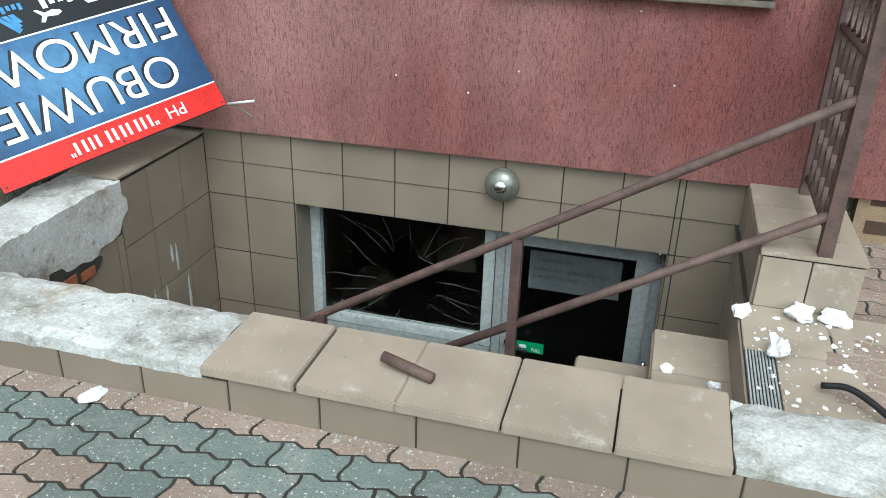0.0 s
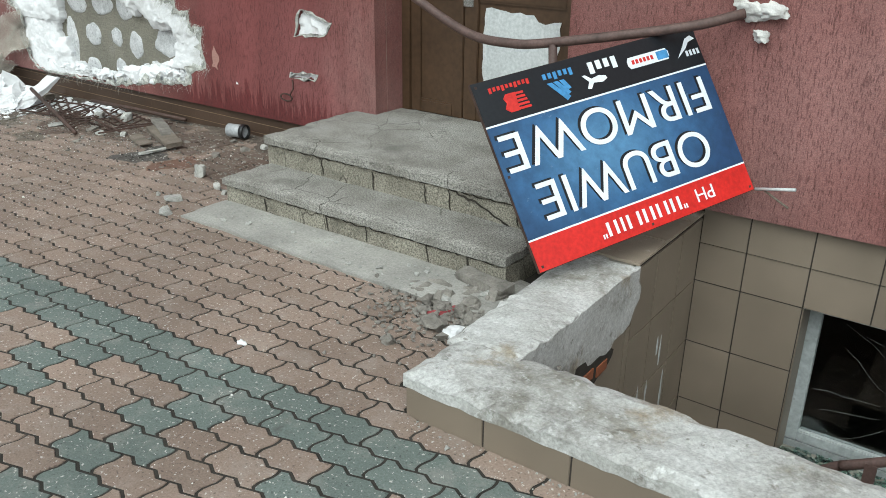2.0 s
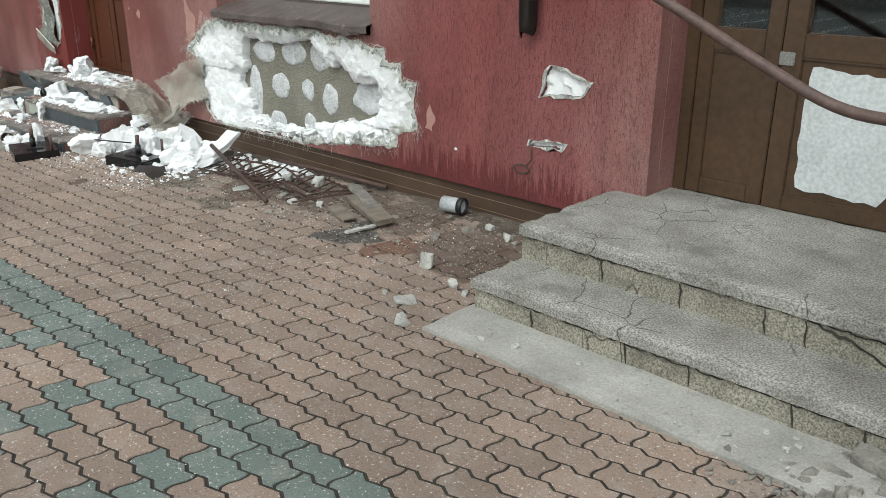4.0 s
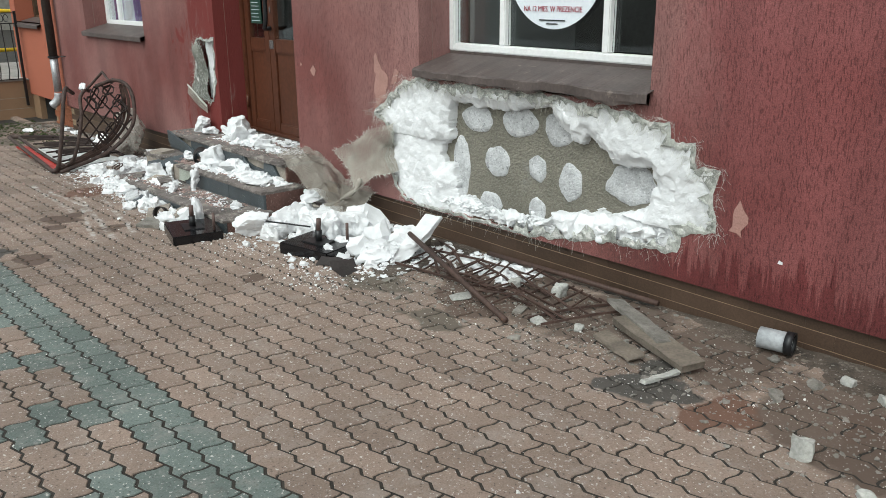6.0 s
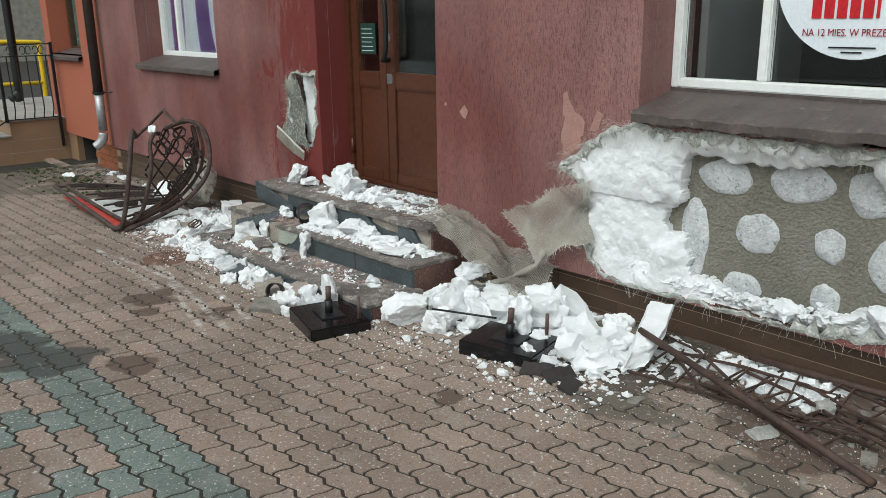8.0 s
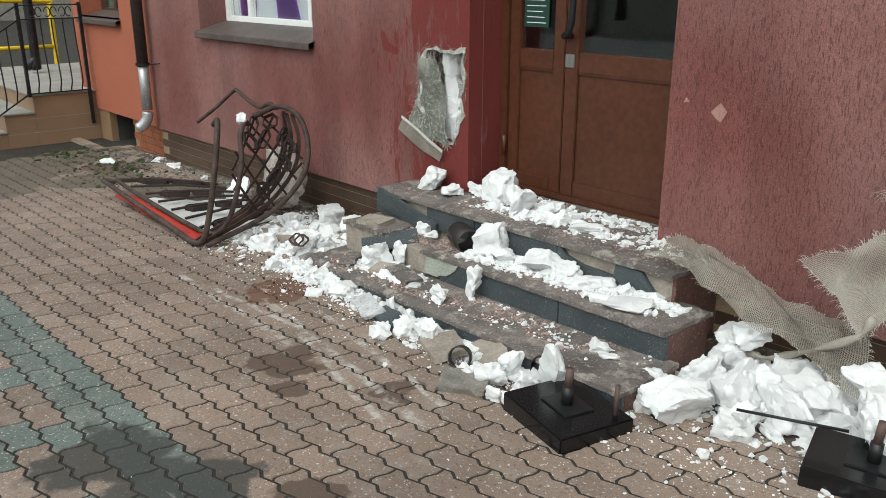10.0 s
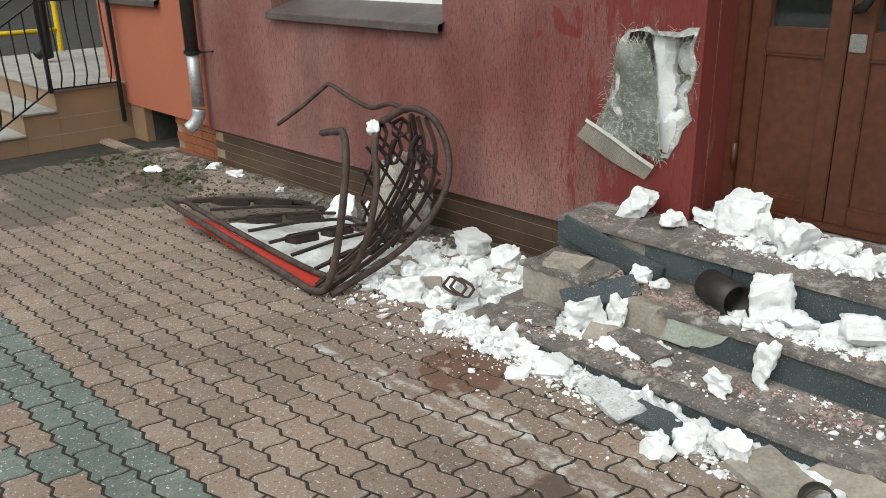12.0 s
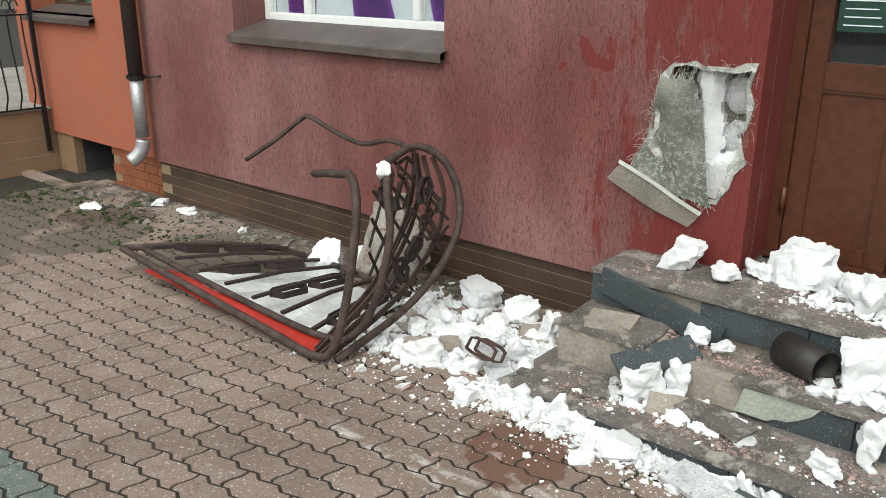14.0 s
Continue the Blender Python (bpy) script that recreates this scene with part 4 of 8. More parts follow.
lettering("lettering", "NA 12 MIES. W PREZENCIE", 0.40, 0.028, surface("crimson_print", (0.30, 0.02, 0.045), 0.5, 60, 4, 0.1, 0.0), win1, upright(-6.92, PANE + 0.002, 1.292))
for i in range(2):
    box("small_print", -7.01 + i * 0.05, -6.83 - i * 0.05, PANE + 0.001, PANE + 0.003, 1.232 - i * 0.018, 1.238 - i * 0.018, M_DARKPRINT, win1)


def bent_sill(name, x0, x1, z, mat, label, wavy, seed):
    """A sheet-metal sill with a turned-down lip, dented if wavy."""
    prof = [(PANE - 0.021, z + 0.085), (FY - 0.045, z + 0.012), (FY - 0.052, z + 0.006), (FY - 0.052, z - 0.032), (FY - 0.04, z - 0.036)]
    nx = 90
    vs, fs = [], []
    for i in range(nx + 1):
        x = x0 + (x1 - x0) * i / nx
        for j, (y, zz) in enumerate(prof):
            w = wavy * (noise.noise(Vector((x * 3.1, j * 0.4, seed))) + 0.5 * noise.noise(Vector((x * 9, j * 0.9, seed))) + 0.45 * noise.noise(Vector((x * 21, j * 1.7, seed)))) * (0.2 + j / 3)
            vs.append((x, y - abs(w) * 0.6, zz + w))
    p = len(prof)
    for i in range(nx):
        for j in range(p - 1):
            a = i * p + j
            fs.append((a, a + 1, a + p + 1, a + p))
    ob = mesh_object(name, vs, fs, mat)
    so = ob.modifiers.new("thickness", "SOLIDIFY")
    so.thickness = 0.003
    return tagged(ob, label, "sill")


bent_sill("window_sill", W1[0] - 0.0, W1[1] + 0.02, 0.945, M_SILL, "warped grey-brown sheet-metal window sill, torn loose", 0.017, 2.0)
box("sill_bed", W1[0], W1[1], FY, PANE, 0.90, 0.93, M_WOOD, win1)
box("sill_bed", W1[0], W1[1], PANE - 0.012, PANE + 0.04, 0.955, 1.045, M_SILL, win1)

box("inner_screen", -7.64, -7.60, 4.0, 4.9, 0.99, 2.3, M_ASPHALT, win1)
win2 = empty("window_2", (0, 0, 0), "white plastic window covered with a purple poster", "window", kind="structure")
frame_bars("window_frame", (W2[0], W2[1], 1.03, W2[3]), 0.05, 0.06, PANE - 0.02, M_WHITE, win2, (-13.05, -12.2))
box("poster", W2[0] + 0.05, W2[1] - 0.05, PANE + 0.040, PANE + 0.044, 1.08, W2[3] - 0.05, M_POSTER, win2, label="purple and white printed poster")
for a, b in ((W2[0] + 0.05, -13.075), (-13.025, -12.225), (-12.175, W2[1] - 0.05)):
    pane(a, b, 1.08, W2[3] - 0.05, PANE + 0.008, win2)
bent_sill("window_sill", W2[0] + 0.0, W2[1] + 0.02, 0.955, M_SILL, "grey-brown sheet-metal window sill", 0.002, 5.0)
box("sill_bed", W2[0], W2[1], FY, PANE, 0.93, 0.955, M_WOOD, win2)
box("sill_bed", W2[0], W2[1], PANE - 0.012, PANE + 0.04, 0.955, 1.03, M_SILL, win2)

# double door above the granite steps
door2 = empty("door_2", (0, 0, 0), "reddish brown panelled double door with glass above", "door", kind="structure")


def leaf(x0, x1, z0, zmid, z1, mat, parent, stile=0.085):
    y = PANE
    lf = box("door_leaf", x0, x0 + stile, y, y + 0.05, z0, z1, mat, parent, 0.004)
    obs = [box("stile", x1 - stile, x1, y, y + 0.05, z0, z1, mat, parent, 0.004),
           box("rail", x0 + stile, x1 - stile, y + 0.002, y + 0.05, z0, z0 + 0.07, mat, parent, 0.004),
           box("rail", x0 + stile, x1 - stile, y + 0.002, y + 0.05, zmid - 0.10, zmid, mat, parent, 0.004),
           box("rail", x0 + stile, x1 - stile, y + 0.002, y + 0.05, z1 - 0.1, z1, mat, parent, 0.004),
           box("panel", x0 + stile, x1 - stile, y + 0.014, y + 0.04, z0 + 0.07, zmid - 0.10, mat, parent)]
    for a, b, c, d in ((x0 + stile + 0.0, x1 - stile, z0 + 0.07, z0 + 0.078), (x0 + stile, x1 - stile, zmid - 0.108, zmid - 0.10)):
        obs.append(box("bead", a, b, y + 0.006, y + 0.016, c, d, mat, parent))
    for ob in obs:
        ob.parent = lf
    pane(x0 + stile, x1 - stile, zmid, z1 - 0.1, y + 0.02, parent)
    return lf


box("door_frame", D2L, D2L + 0.05, PANE - 0.015, PANE + 0.07, 0.27, 2.45, M_DOOR, door2, 0.004)
box("door_frame", D2R - 0.05, D2R, PANE - 0.015, PANE + 0.07, 0.27, 2.45, M_DOOR, door2, 0.004)
box("door_frame", D2L + 0.05, D2R - 0.05, PANE - 0.015, PANE + 0.07, 2.38, 2.45, M_DOOR, door2, 0.004)
leaf(D2L + 0.052, -9.895, 0.285, 1.02, 2.37, M_DOOR, door2, 0.075)
wide_leaf = leaf(-9.89, D2R - 0.052, 0.285, 1.02, 2.37, M_DOOR, door2)
box("lock_plate", -9.885, -9.825, PANE - 0.008, PANE - 0.0005, 0.945, 1.01, M_CHROME, wide_leaf, 0.003, "square chrome lock plate")
box("keyhole", -9.865, -9.845, PANE - 0.004, PANE - 0.0005, 1.215, 1.265, M_CHROME, wide_leaf, 0.003)
tube("door_handle", smooth_path([(-9.86, PANE, 1.10), (-9.86, PANE - 0.05, 1.10), (-9.82, PANE - 0.07, 1.12), (-9.80, PANE - 0.07, 1.2), (-9.80, PANE - 0.07, 1.42), (-9.82, PANE - 0.07, 1.5), (-9.86, PANE - 0.05, 1.52), (-9.86, PANE, 1.52)], 5), 0.017, M_BLACKIRON, wide_leaf, 10, label="black bow pull handle")
box("threshold", D2L, D2R, PANE - 0.03, PANE + 0.09, 0.262, 0.286, M_DOOR, door2, 0.003)
box("notice_sheet", -10.19, -10.02, PANE + 0.012, PANE + 0.016, 1.13, 1.33, M_DARKGREEN, door2, label="dark green notice with pale lines")
for i in range(6):
    box("notice_line", -10.17, -10.04 - 0.01 * (i % 3), PANE + 0.009, PANE + 0.011, 1.15 + i * 0.028, 1.154 + i * 0.028, M_PRINTWHITE, door2)
box("paper_note", -9.57, -9.40, PANE + 0.012, PANE + 0.016, 1.52, 1.75, M_PRINTWHITE, door2, label="white paper note with dark print")
for i in range(5):
    box("note_line", -9.55, -9.42, PANE + 0.009, PANE + 0.011, 1.56 + i * 0.035, 1.566 + i * 0.035, M_DARKPRINT, door2)
for z in (0.45, 1.9):
    tube("hinge", [(D2L + 0.05, PANE - 0.025, z), (D2L + 0.05, PANE - 0.025, z + 0.1)], 0.012, M_DOOR, door2)

# old door above the worn steps
doorE = empty("door_1", (0, 0, 0), "old dark brown double door with a smeared white patch", "door", kind="structure")
box("door_frame", DEL, DEL + 0.06, PANE - 0.01, PANE + 0.07, 0.30, 2.45, M_DOOR_OLD, doorE, 0.004)
box("door_frame", DER - 0.06, DER, PANE - 0.01, PANE + 0.07, 0.30, 2.45, M_DOOR_OLD, doorE, 0.004)
leaf(DEL + 0.062, -3.80, 0.31, 1.07, 2.38, M_DOOR_OLD, doorE, 0.07)
leaf(-3.795, DER - 0.062, 0.31, 1.07, 2.38, M_DOOR_OLD, doorE, 0.09)
vs = ragged([(-3.66, 0.42), (-3.32, 0.40), (-3.22, 0.52), (-3.20, 0.90), (-3.34, 0.885), (-3.37, 0.92), (-3.66, 0.935), (-3.67, 0.7)], 0.04, 0.012, 12)
wall_sheet("paint_patch", vs, [], PANE + 0.009, PANE + 0.0125, M_WHITEPAINT, doorE)
box("lock_plate", -3.80, -3.735, PANE - 0.008, PANE - 0.0005, 0.935, 0.99, M_CHROME, doorE, 0.003)

# basement window and door
M_PITFRAME = surface("grimy_white_pvc", (0.38, 0.41, 0.41), 0.4, 40, 4, 0.1, 0.0, dirt=(0.28, 0.28, 0.265), dirt_at=0.6)
pw = empty("window_3", (0, 0, 0), "grey basement window with a shattered pane", "window", kind="structure")
frame_bars("window_frame", (PW[0], -0.72, -1.0, PW[3]), 0.06, 0.06, PANE - 0.02, M_PITFRAME, pw)
box("window_frame", PW[0], -0.72, PANE - 0.02, PANE + 0.05, -2.0, -1.002, M_GREYPVC, pw)
hole = ragged([(-1.38, -0.58), (-1.30, -0.46), (-1.22, -0.38), (-1.14, -0.52), (-1.0, -0.58), (-0.98, -0.72), (-1.10, -0.80), (-1.05, -0.92), (-1.28, -0.92), (-1.36, -0.82), (-1.24, -0.70)], 0.06, 0.02, 9)
g = wall_sheet("broken_pane", [(PW[0] + 0.06, -0.94), (-0.78, -0.94), (-0.78, PW[3] - 0.06), (PW[0] + 0.06, PW[3] - 0.06)], [hole], PANE + 0.01, PANE + 0.015, M_GLASS, pw)
tagged(g, "cracked pane with a jagged hole")
g.visible_shadow = False
rr = random.Random(2)
M_CRACK = surface("crack_white", (0.26, 0.28, 0.28), 0.5, 60, 4, 0.1, 0.0)
for i in range(17):
    a = rr.uniform(0, 6.28)
    p = Vector((-1.22 + 0.18 * math.cos(a), PANE + 0.008, -0.68 + 0.2 * math.sin(a)))
    pts = [p.copy()]
    for k in range(4):
        a += rr.uniform(-0.28, 0.28)
        p = p + Vector((math.cos(a), 0, math.sin(a))) * rr.uniform(0.04, 0.12)
        p.x, p.z = min(-0.79, max(-1.7, p.x)), min(-0.27, max(-0.93, p.z))
        pts.append(p.copy())
    tube("crack", pts, 0.0005, M_CRACK, pw, 4)
pd = empty("door_3", (0, 0, 0), "grey basement shop door with dark glass and a notice", "door", kind="structure")
frame_bars("door_frame", (-0.715, PW[1], -1.95, PW[3]), 0.055, 0.07, PANE - 0.02, M_GREYPVC, pd)
frame_bars("door_leaf", (-0.66, PW[1] - 0.055, -1.94, PW[3] - 0.055), 0.085, 0.05, PANE - 0.035, M_GREYPVC, pd)
pane(-0.575, 0.01, -1.85, PW[3] - 0.14, PANE + 0.0, pd)
M_NOTICE = surface("faded_grey_notice", (0.075, 0.08, 0.085), 0.5, 60, 4, 0.05, 0.0)
box("notice", -0.535, -0.055, PANE + 0.008, PANE + 0.011, -0.60, -0.375, M_NOTICE, pd, label="faded grey opening-hours notice")
for s, w, h, z, x in (("Zapraszamy:", 0.20, 0.042, -0.42, -0.40), ("poniedziałek - piątek 8.00-17.00", 0.40, 0.030, -0.478, -0.31), ("soboty 9.00-14.00", 0.24, 0.030, -0.522, -0.39)):
    lettering("lettering", s, w, h, M_DARKPRINT, pd, upright(x, PANE + 0.006, z))
box("sticker", -0.57, -0.42, PANE - 0.004, PANE - 0.001, -1.0, -0.935, M_GREENPRINT, pd, label="green and white door sticker")
lettering("lettering", "PULL", 0.05, 0.02, M_PRINTWHITE, pd, upright(-0.46, PANE - 0.005, -0.98))
box("arrow", -0.555, -0.515, PANE - 0.006, PANE - 0.004, -0.975, -0.955, M_PRINTWHITE, pd)
tube("door_handle", smooth_path([(-0.62, PANE - 0.035, -0.92), (-0.62, PANE - 0.07, -0.92), (-0.57, PANE - 0.085, -0.925), (-0.50, PANE - 0.085, -0.95)], 4), 0.011, M_BLACKIRON, pd)
tube("hinge", [(0.12, PANE - 0.04, -0.33), (0.12, PANE - 0.04, -0.25)], 0.012, M_CHROME, pd)
tube("hinge", [(0.12, PANE - 0.04, -1.0), (0.12, PANE - 0.04, -0.92)], 0.012, M_CHROME, pd)

# ---- worn concrete steps ----
steps = empty("worn_steps", (-3.5, 3.0, 0), "worn cracked concrete entrance steps with chipped edges", "steps")
adopt(steps, [rough_slab("slab", -4.46, -2.53, 2.42, 2.8, -0.1, 0.022, M_PALECON, None, 11, 0.004, 0.06),
              rough_slab("lower_riser", -4.42, -2.725, 2.688, 3.2, -0.1, 0.118, M_RISER, None, 12, 0.004, 0.05),
              rough_slab("lower_tread", -4.43, -2.72, 2.672, 3.1, 0.112, 0.157, M_CRACKED, None, 14, 0.003, 0.04),
              rough_slab("upper_riser", -4.41, -2.705, 2.978, 3.9, -0.1, 0.272, M_RISER, None, 13, 0.004, 0.05),
              rough_slab("upper_tread", -4.42, -2.70, 2.962, 3.93, 0.266, 0.314, M_CRACKED, None, 15, 0.003, 0.04)])



def crack_line(pts, y, w, seed):
    """A jagged dark strip on a riser, coloured as an open crack's shaded depth, given as (x, z) points."""
    r2 = random.Random(seed)
    mid_ = []
    for (x0, z0), (x1, z1) in zip(pts, pts[1:]):
        n_ = max(2, int(math.hypot(x1 - x0, z1 - z0) / 0.022))
        mid_ += [(x0 + (x1 - x0) * i / n_ + r2.uniform(-0.006, 0.006), z0 + (z1 - z0) * i / n_ + r2.uniform(-0.006, 0.006)) for i in range(n_)]
    mid_.append(pts[-1])
    up, low = [], []
    for i, (x, z) in enumerate(mid_):
        k = w * r2.uniform(0.35, 1.0) * (0.25 if i in (0, len(mid_) - 1) else 1)
        flat_ = abs(pts[-1][0] - pts[0][0]) > abs(pts[-1][1] - pts[0][1])
        up.append((x, z + k) if flat_ else (x + k, z))
        low.append((x, z - k) if flat_ else (x - k, z))
    return wall_sheet("crack", up + low[::-1], [], y, y + 0.004, M_CRACKDARK)


cracks = [crack_line([(-3.25, 0.27), (-3.05, 0.22), (-2.88, 0.15), (-2.73, 0.12)], 2.9725, 0.0055, 1), crack_line([(-4.36, 0.262), (-3.9, 0.255), (-3.4, 0.264), (-2.75, 0.25)], 2.9725, 0.0022, 2), crack_line([(-4.38, 0.108), (-3.7, 0.10), (-2.78, 0.106)], 2.6825, 0.0022, 3)]
for i, (x, z0, z1, lower) in enumerate(((-4.02, 0.25, 0.17, 0), (-3.68, 0.25, 0.155, 0), (-3.36, 0.25, 0.16, 0), (-3.22, 0.25, 0.155, 0), (-2.86, 0.23, 0.165, 0), (-4.14, 0.10, 0.03, 1), (-3.72, 0.11, 0.025, 1), (-3.48, 0.11, 0.03, 1), (-3.13, 0.11, 0.025, 1), (-2.92, 0.10, 0.05, 1))):
    cracks.append(crack_line([(x, z0), (x + 0.012, z1)], 2.6825 if lower else 2.9725, 0.0045, 10 + i))
adopt(steps, cracks)

# ---- granite steps ----
M_ENDSTONE = surface("red_brown_granite", (0.13, 0.068, 0.055), 0.7, 120, 6, 0.3, 0.3, 0.002, grit=(0.30, 0.22, 0.19), grit_scale=90)
gs = empty("granite_steps", (-9.6, 3.2, -0.1), "broken granite-clad entrance steps strewn with white foam", "steps")
step_low = lambda x: 0.015 + 0.045 * (x + 8.65)
step_mid = lambda x: 0.140 + 0.033 * (x + 8.65)
step_top = lambda x: 0.268 + 0.012 * (x + 8.8)
obs = []


def settled(made, rise, skew):
    """The steps have sunk towards one end and stand a little askew."""
    for ob in made:
        for v in ob.data.vertices:
            v.co.z += rise * (v.co.x + 8.65)
            v.co.y -= skew * (v.co.x + 8.65)
    obs.extend(made)


for nm, x0, x1, y0, y1, z, rise, skew in (("lower_step", -10.88, -8.62, 2.80, 3.13, 0.015, 0.045, 0.055), ("middle_step", -10.82, -8.66, 3.105, 3.40, 0.140, 0.033, 0.035), ("top_step", -10.80, -8.80, 3.345, 3.91, 0.270, 0.012, 0.02)):
    made = [rough_slab(nm + "_core", x0 + 0.012, x1 - 0.02, y0 + 0.022, y1, -0.35, z - 0.03, M_MORTAR, None, 40 + int(y0 * 10), 0.006, 0.03)]
    t0 = -10.12 if nm == "middle_step" else x0
    made.append(rough_slab(nm + "_tread", t0, x1, y0 - 0.012, y1 + 0.02, z - 0.028, z, M_GRANITE_TOP, None, int(-y0 * 10), 0.002, 0.04))
    cuts = {"lower_step": (-10.88, -10.38, -10.0, -9.3, -8.62), "middle_step": (-9.99, -9.74, -9.2, -8.66), "top_step": (-10.35, -9.97, -9.42)}[nm]
    for a, b in zip(cuts, cuts[1:]):
        zb = -0.22 if nm == "lower_step" else z - 0.145
        made.append(box("riser_panel", a + 0.002, b - 0.002, y0, y0 + 0.018, zb, z - 0.029, M_GRANITE, None, 0.002))
    made.append(box("end_panel", x1 - 0.021, x1 - 0.004, y0 + 0.02, y1, -0.2, z - 0.029, M_ENDSTONE, None, 0.002))
    if nm == "lower_step":
        made.append(box("end_panel", x0, x0 + 0.018, y0 + 0.02, y1, -0.2, z - 0.029, M_GRANITE, None, 0.002))
    if nm == "top_step":
        # the riser that lost a corner, and the piece left at the far end
        made.append(wall_sheet("broken_panel", ragged([(-9.418, 0.13), (-9.418, 0.238), (-9.40, 0.238), (-9.36, 0.205), (-9.27, 0.185), (-9.10, 0.178), (-9.09, 0.236), (-8.96, 0.232), (-8.88, 0.15), (-8.90, 0.13)], 0.05, 0.004, 19), [], y0, y0 + 0.018, M_GRANITE))
        made.append(box("riser_panel", -10.80, -10.61, y0, y0 + 0.018, 0.125, 0.241, M_GRANITE, None, 0.002))
    settled(made, rise, skew)
# the broken end: a panel slipped down, another leaning, grey render and a raised end block
GREYGREEN = surface("grey_green_render", (0.33, 0.35, 0.30), 0.9, 90, 6, 0.12, 0.5, 0.003)
obs.append(box("slipped_panel", -0.25, 0.25, -0.009, 0.009, -0.055, 0.055, M_GRANITE, None, 0.002, "granite panel slipped off the riser", pose(-10.50, 3.365, 0.150, 8, 13, 1)))
obs.append(box("leaning_panel", -0.15, 0.15, -0.055, 0.055, -0.009, 0.009, M_GRANITE, None, 0.002, "granite panel leaning on the end block", pose(-10.40, 3.17, 0.055, 24, -10, 52)))
made = [rough_slab("end_block", -10.80, -10.43, 3.10, 3.36, -0.15, 0.142, M_MORTAR, None, 31, 0.008, 0.03), rough_slab("end_tread", -10.82, -10.44, 3.09, 3.36, 0.130, 0.160, M_GRANITE_TOP, None, 32, 0.006, 0.04),
        wall_sheet("render_patch", ragged([(-10.11, 0.012), (-10.08, 0.108), (-9.99, 0.110), (-9.84, 0.110), (-9.90, 0.05), (-10.0, 0.012)], 0.03, 0.006, 17), [], 3.098, 3.13, GREYGREEN)]
settled(made, 0.033, 0.035)
adopt(gs, obs)

# ---- leaning shop sign ----
sa, sb, sc = Vector((-2.881, 2.608, 0.839)), Vector((-2.486, 2.53, 0.204)), Vector((-2.03, 3.541, 0.355))
ex = (sb - sc).normalized()
ey = (sb - sa) - ex * (sb - sa).dot(ex)
SW, SH = (sb - sc).length, (sb - sa).length
ey.normalize()
ez = ex.cross(ey)
mid = sc + ex * SW / 2 - ey * SH / 2
sign = tagged(new("shop_sign"), "upside-down blue, red and black shop sign leaning on the wall", "sign")
sign.matrix_basis = Matrix((ex, ey, ez)).transposed().to_4x4()
sign.location = mid
yb, yr = -SH / 2 + 0.235 * SH, SH / 2 - 0.165 * SH
box("board", -SW / 2, SW / 2, -SH / 2, SH / 2, -0.018, -0.004, M_DARKRUST, sign, 0.002, "brown-edged board")
box("blue_field", -SW / 2 + 0.003, SW / 2 - 0.003, yb + 0.004, yr - 0.004, -0.004, 0.0, M_BLUE, sign)
box("red_strip", -SW / 2 + 0.003, SW / 2 - 0.003, yr + 0.003, SH / 2 - 0.003, -0.004, 0.0, M_RED, sign)
box("black_strip", -SW / 2 + 0.003, SW / 2 - 0.003, -SH / 2 + 0.003, yb - 0.003, -0.004, 0.0, M_BLACK, sign)
box("white_line", -SW / 2 + 0.003, SW / 2 - 0.003, yr - 0.004, yr + 0.003, -0.004, 0.0005, M_PRINTWHITE, sign)
box("white_line", -SW / 2 + 0.003, SW / 2 - 0.003, yb - 0.003, yb + 0.004, -0.004, 0.0005, M_PRINTWHITE, sign)
flatly = lambda x, y, z=0.002: pose(x, y, z)
for s, w, y, x in (("OBUWIE", 0.86, yr - 0.27 * (yr - yb), 0.02), ("FIRMOWE", 1.03, yr - 0.74 * (yr - yb), 0.015)):
    lettering("lettering_shadow", s, w, 0.150, M_BLACK, sign, flatly(x + 0.010, y - 0.008, 0.0012))
    lettering("lettering", s, w, 0.150, M_PRINTWHITE, sign, flatly(x, y, 0.0026))
yt = (yr + SH / 2) / 2
lettering("lettering", "PH", 0.095, 0.055, M_PRINTWHITE, sign, flatly(-0.30, yt))
for x, w in ((-0.165, 0.050), (-0.098, 0.056), (-0.024, 0.052), (0.046, 0.066), (0.130, 0.012), (0.160, 0.052)):
    box("name_bar", x, x + min(w, 0.014), yt - 0.028, yt + 0.028, 0.001, 0.002, M_PRINTWHITE, sign)
    if w > 0.02:
        box("name_bar", x + w - 0.014, x + w, yt - 0.028, yt + 0.028, 0.001, 0.002, M_PRINTWHITE, sign)
for x in (-0.195, 0.222):
    box("quote_mark", x, x + 0.007, yt + 0.012, yt + 0.03, 0.001, 0.002, M_PRINTWHITE, sign)
    box("quote_mark", x + 0.012, x + 0.019, yt + 0.012, yt + 0.03, 0.001, 0.002, M_PRINTWHITE, sign)


def flat_shape(name, pts, mat, parent, z0=0.0005, z1=0.002):
    n = len(pts)
    vs = [(x, y, z0) for x, y in pts] + [(x, y, z1) for x, y in pts]
    fs = [tuple(range(n))[::-1], tuple(range(n, 2 * n))] + [(i, (i + 1) % n, n + (i + 1) % n, n + i) for i in range(n)]
    return mesh_object(name, vs, fs, mat, parent)


yk = (-SH / 2 + yb) / 2
M_REDLOGO = surface("red_logo_print", (0.55, 0.03, 0.025), 0.35, 60, 4, 0.05, 0.0)


def word_bars(x0, x1, y, h, count, mat):
    """A wordmark as a row of plain upright bars."""
    step_ = (x1 - x0) / count
    for i in range(count):
        hh = h * (1.0 if i % 3 else 1.35)
        box("logo_bar", x0 + i * step_, x0 + (i + 0.62) * step_, y - h / 2, y - h / 2 + hh, 0.0005, 0.002, mat, sign)


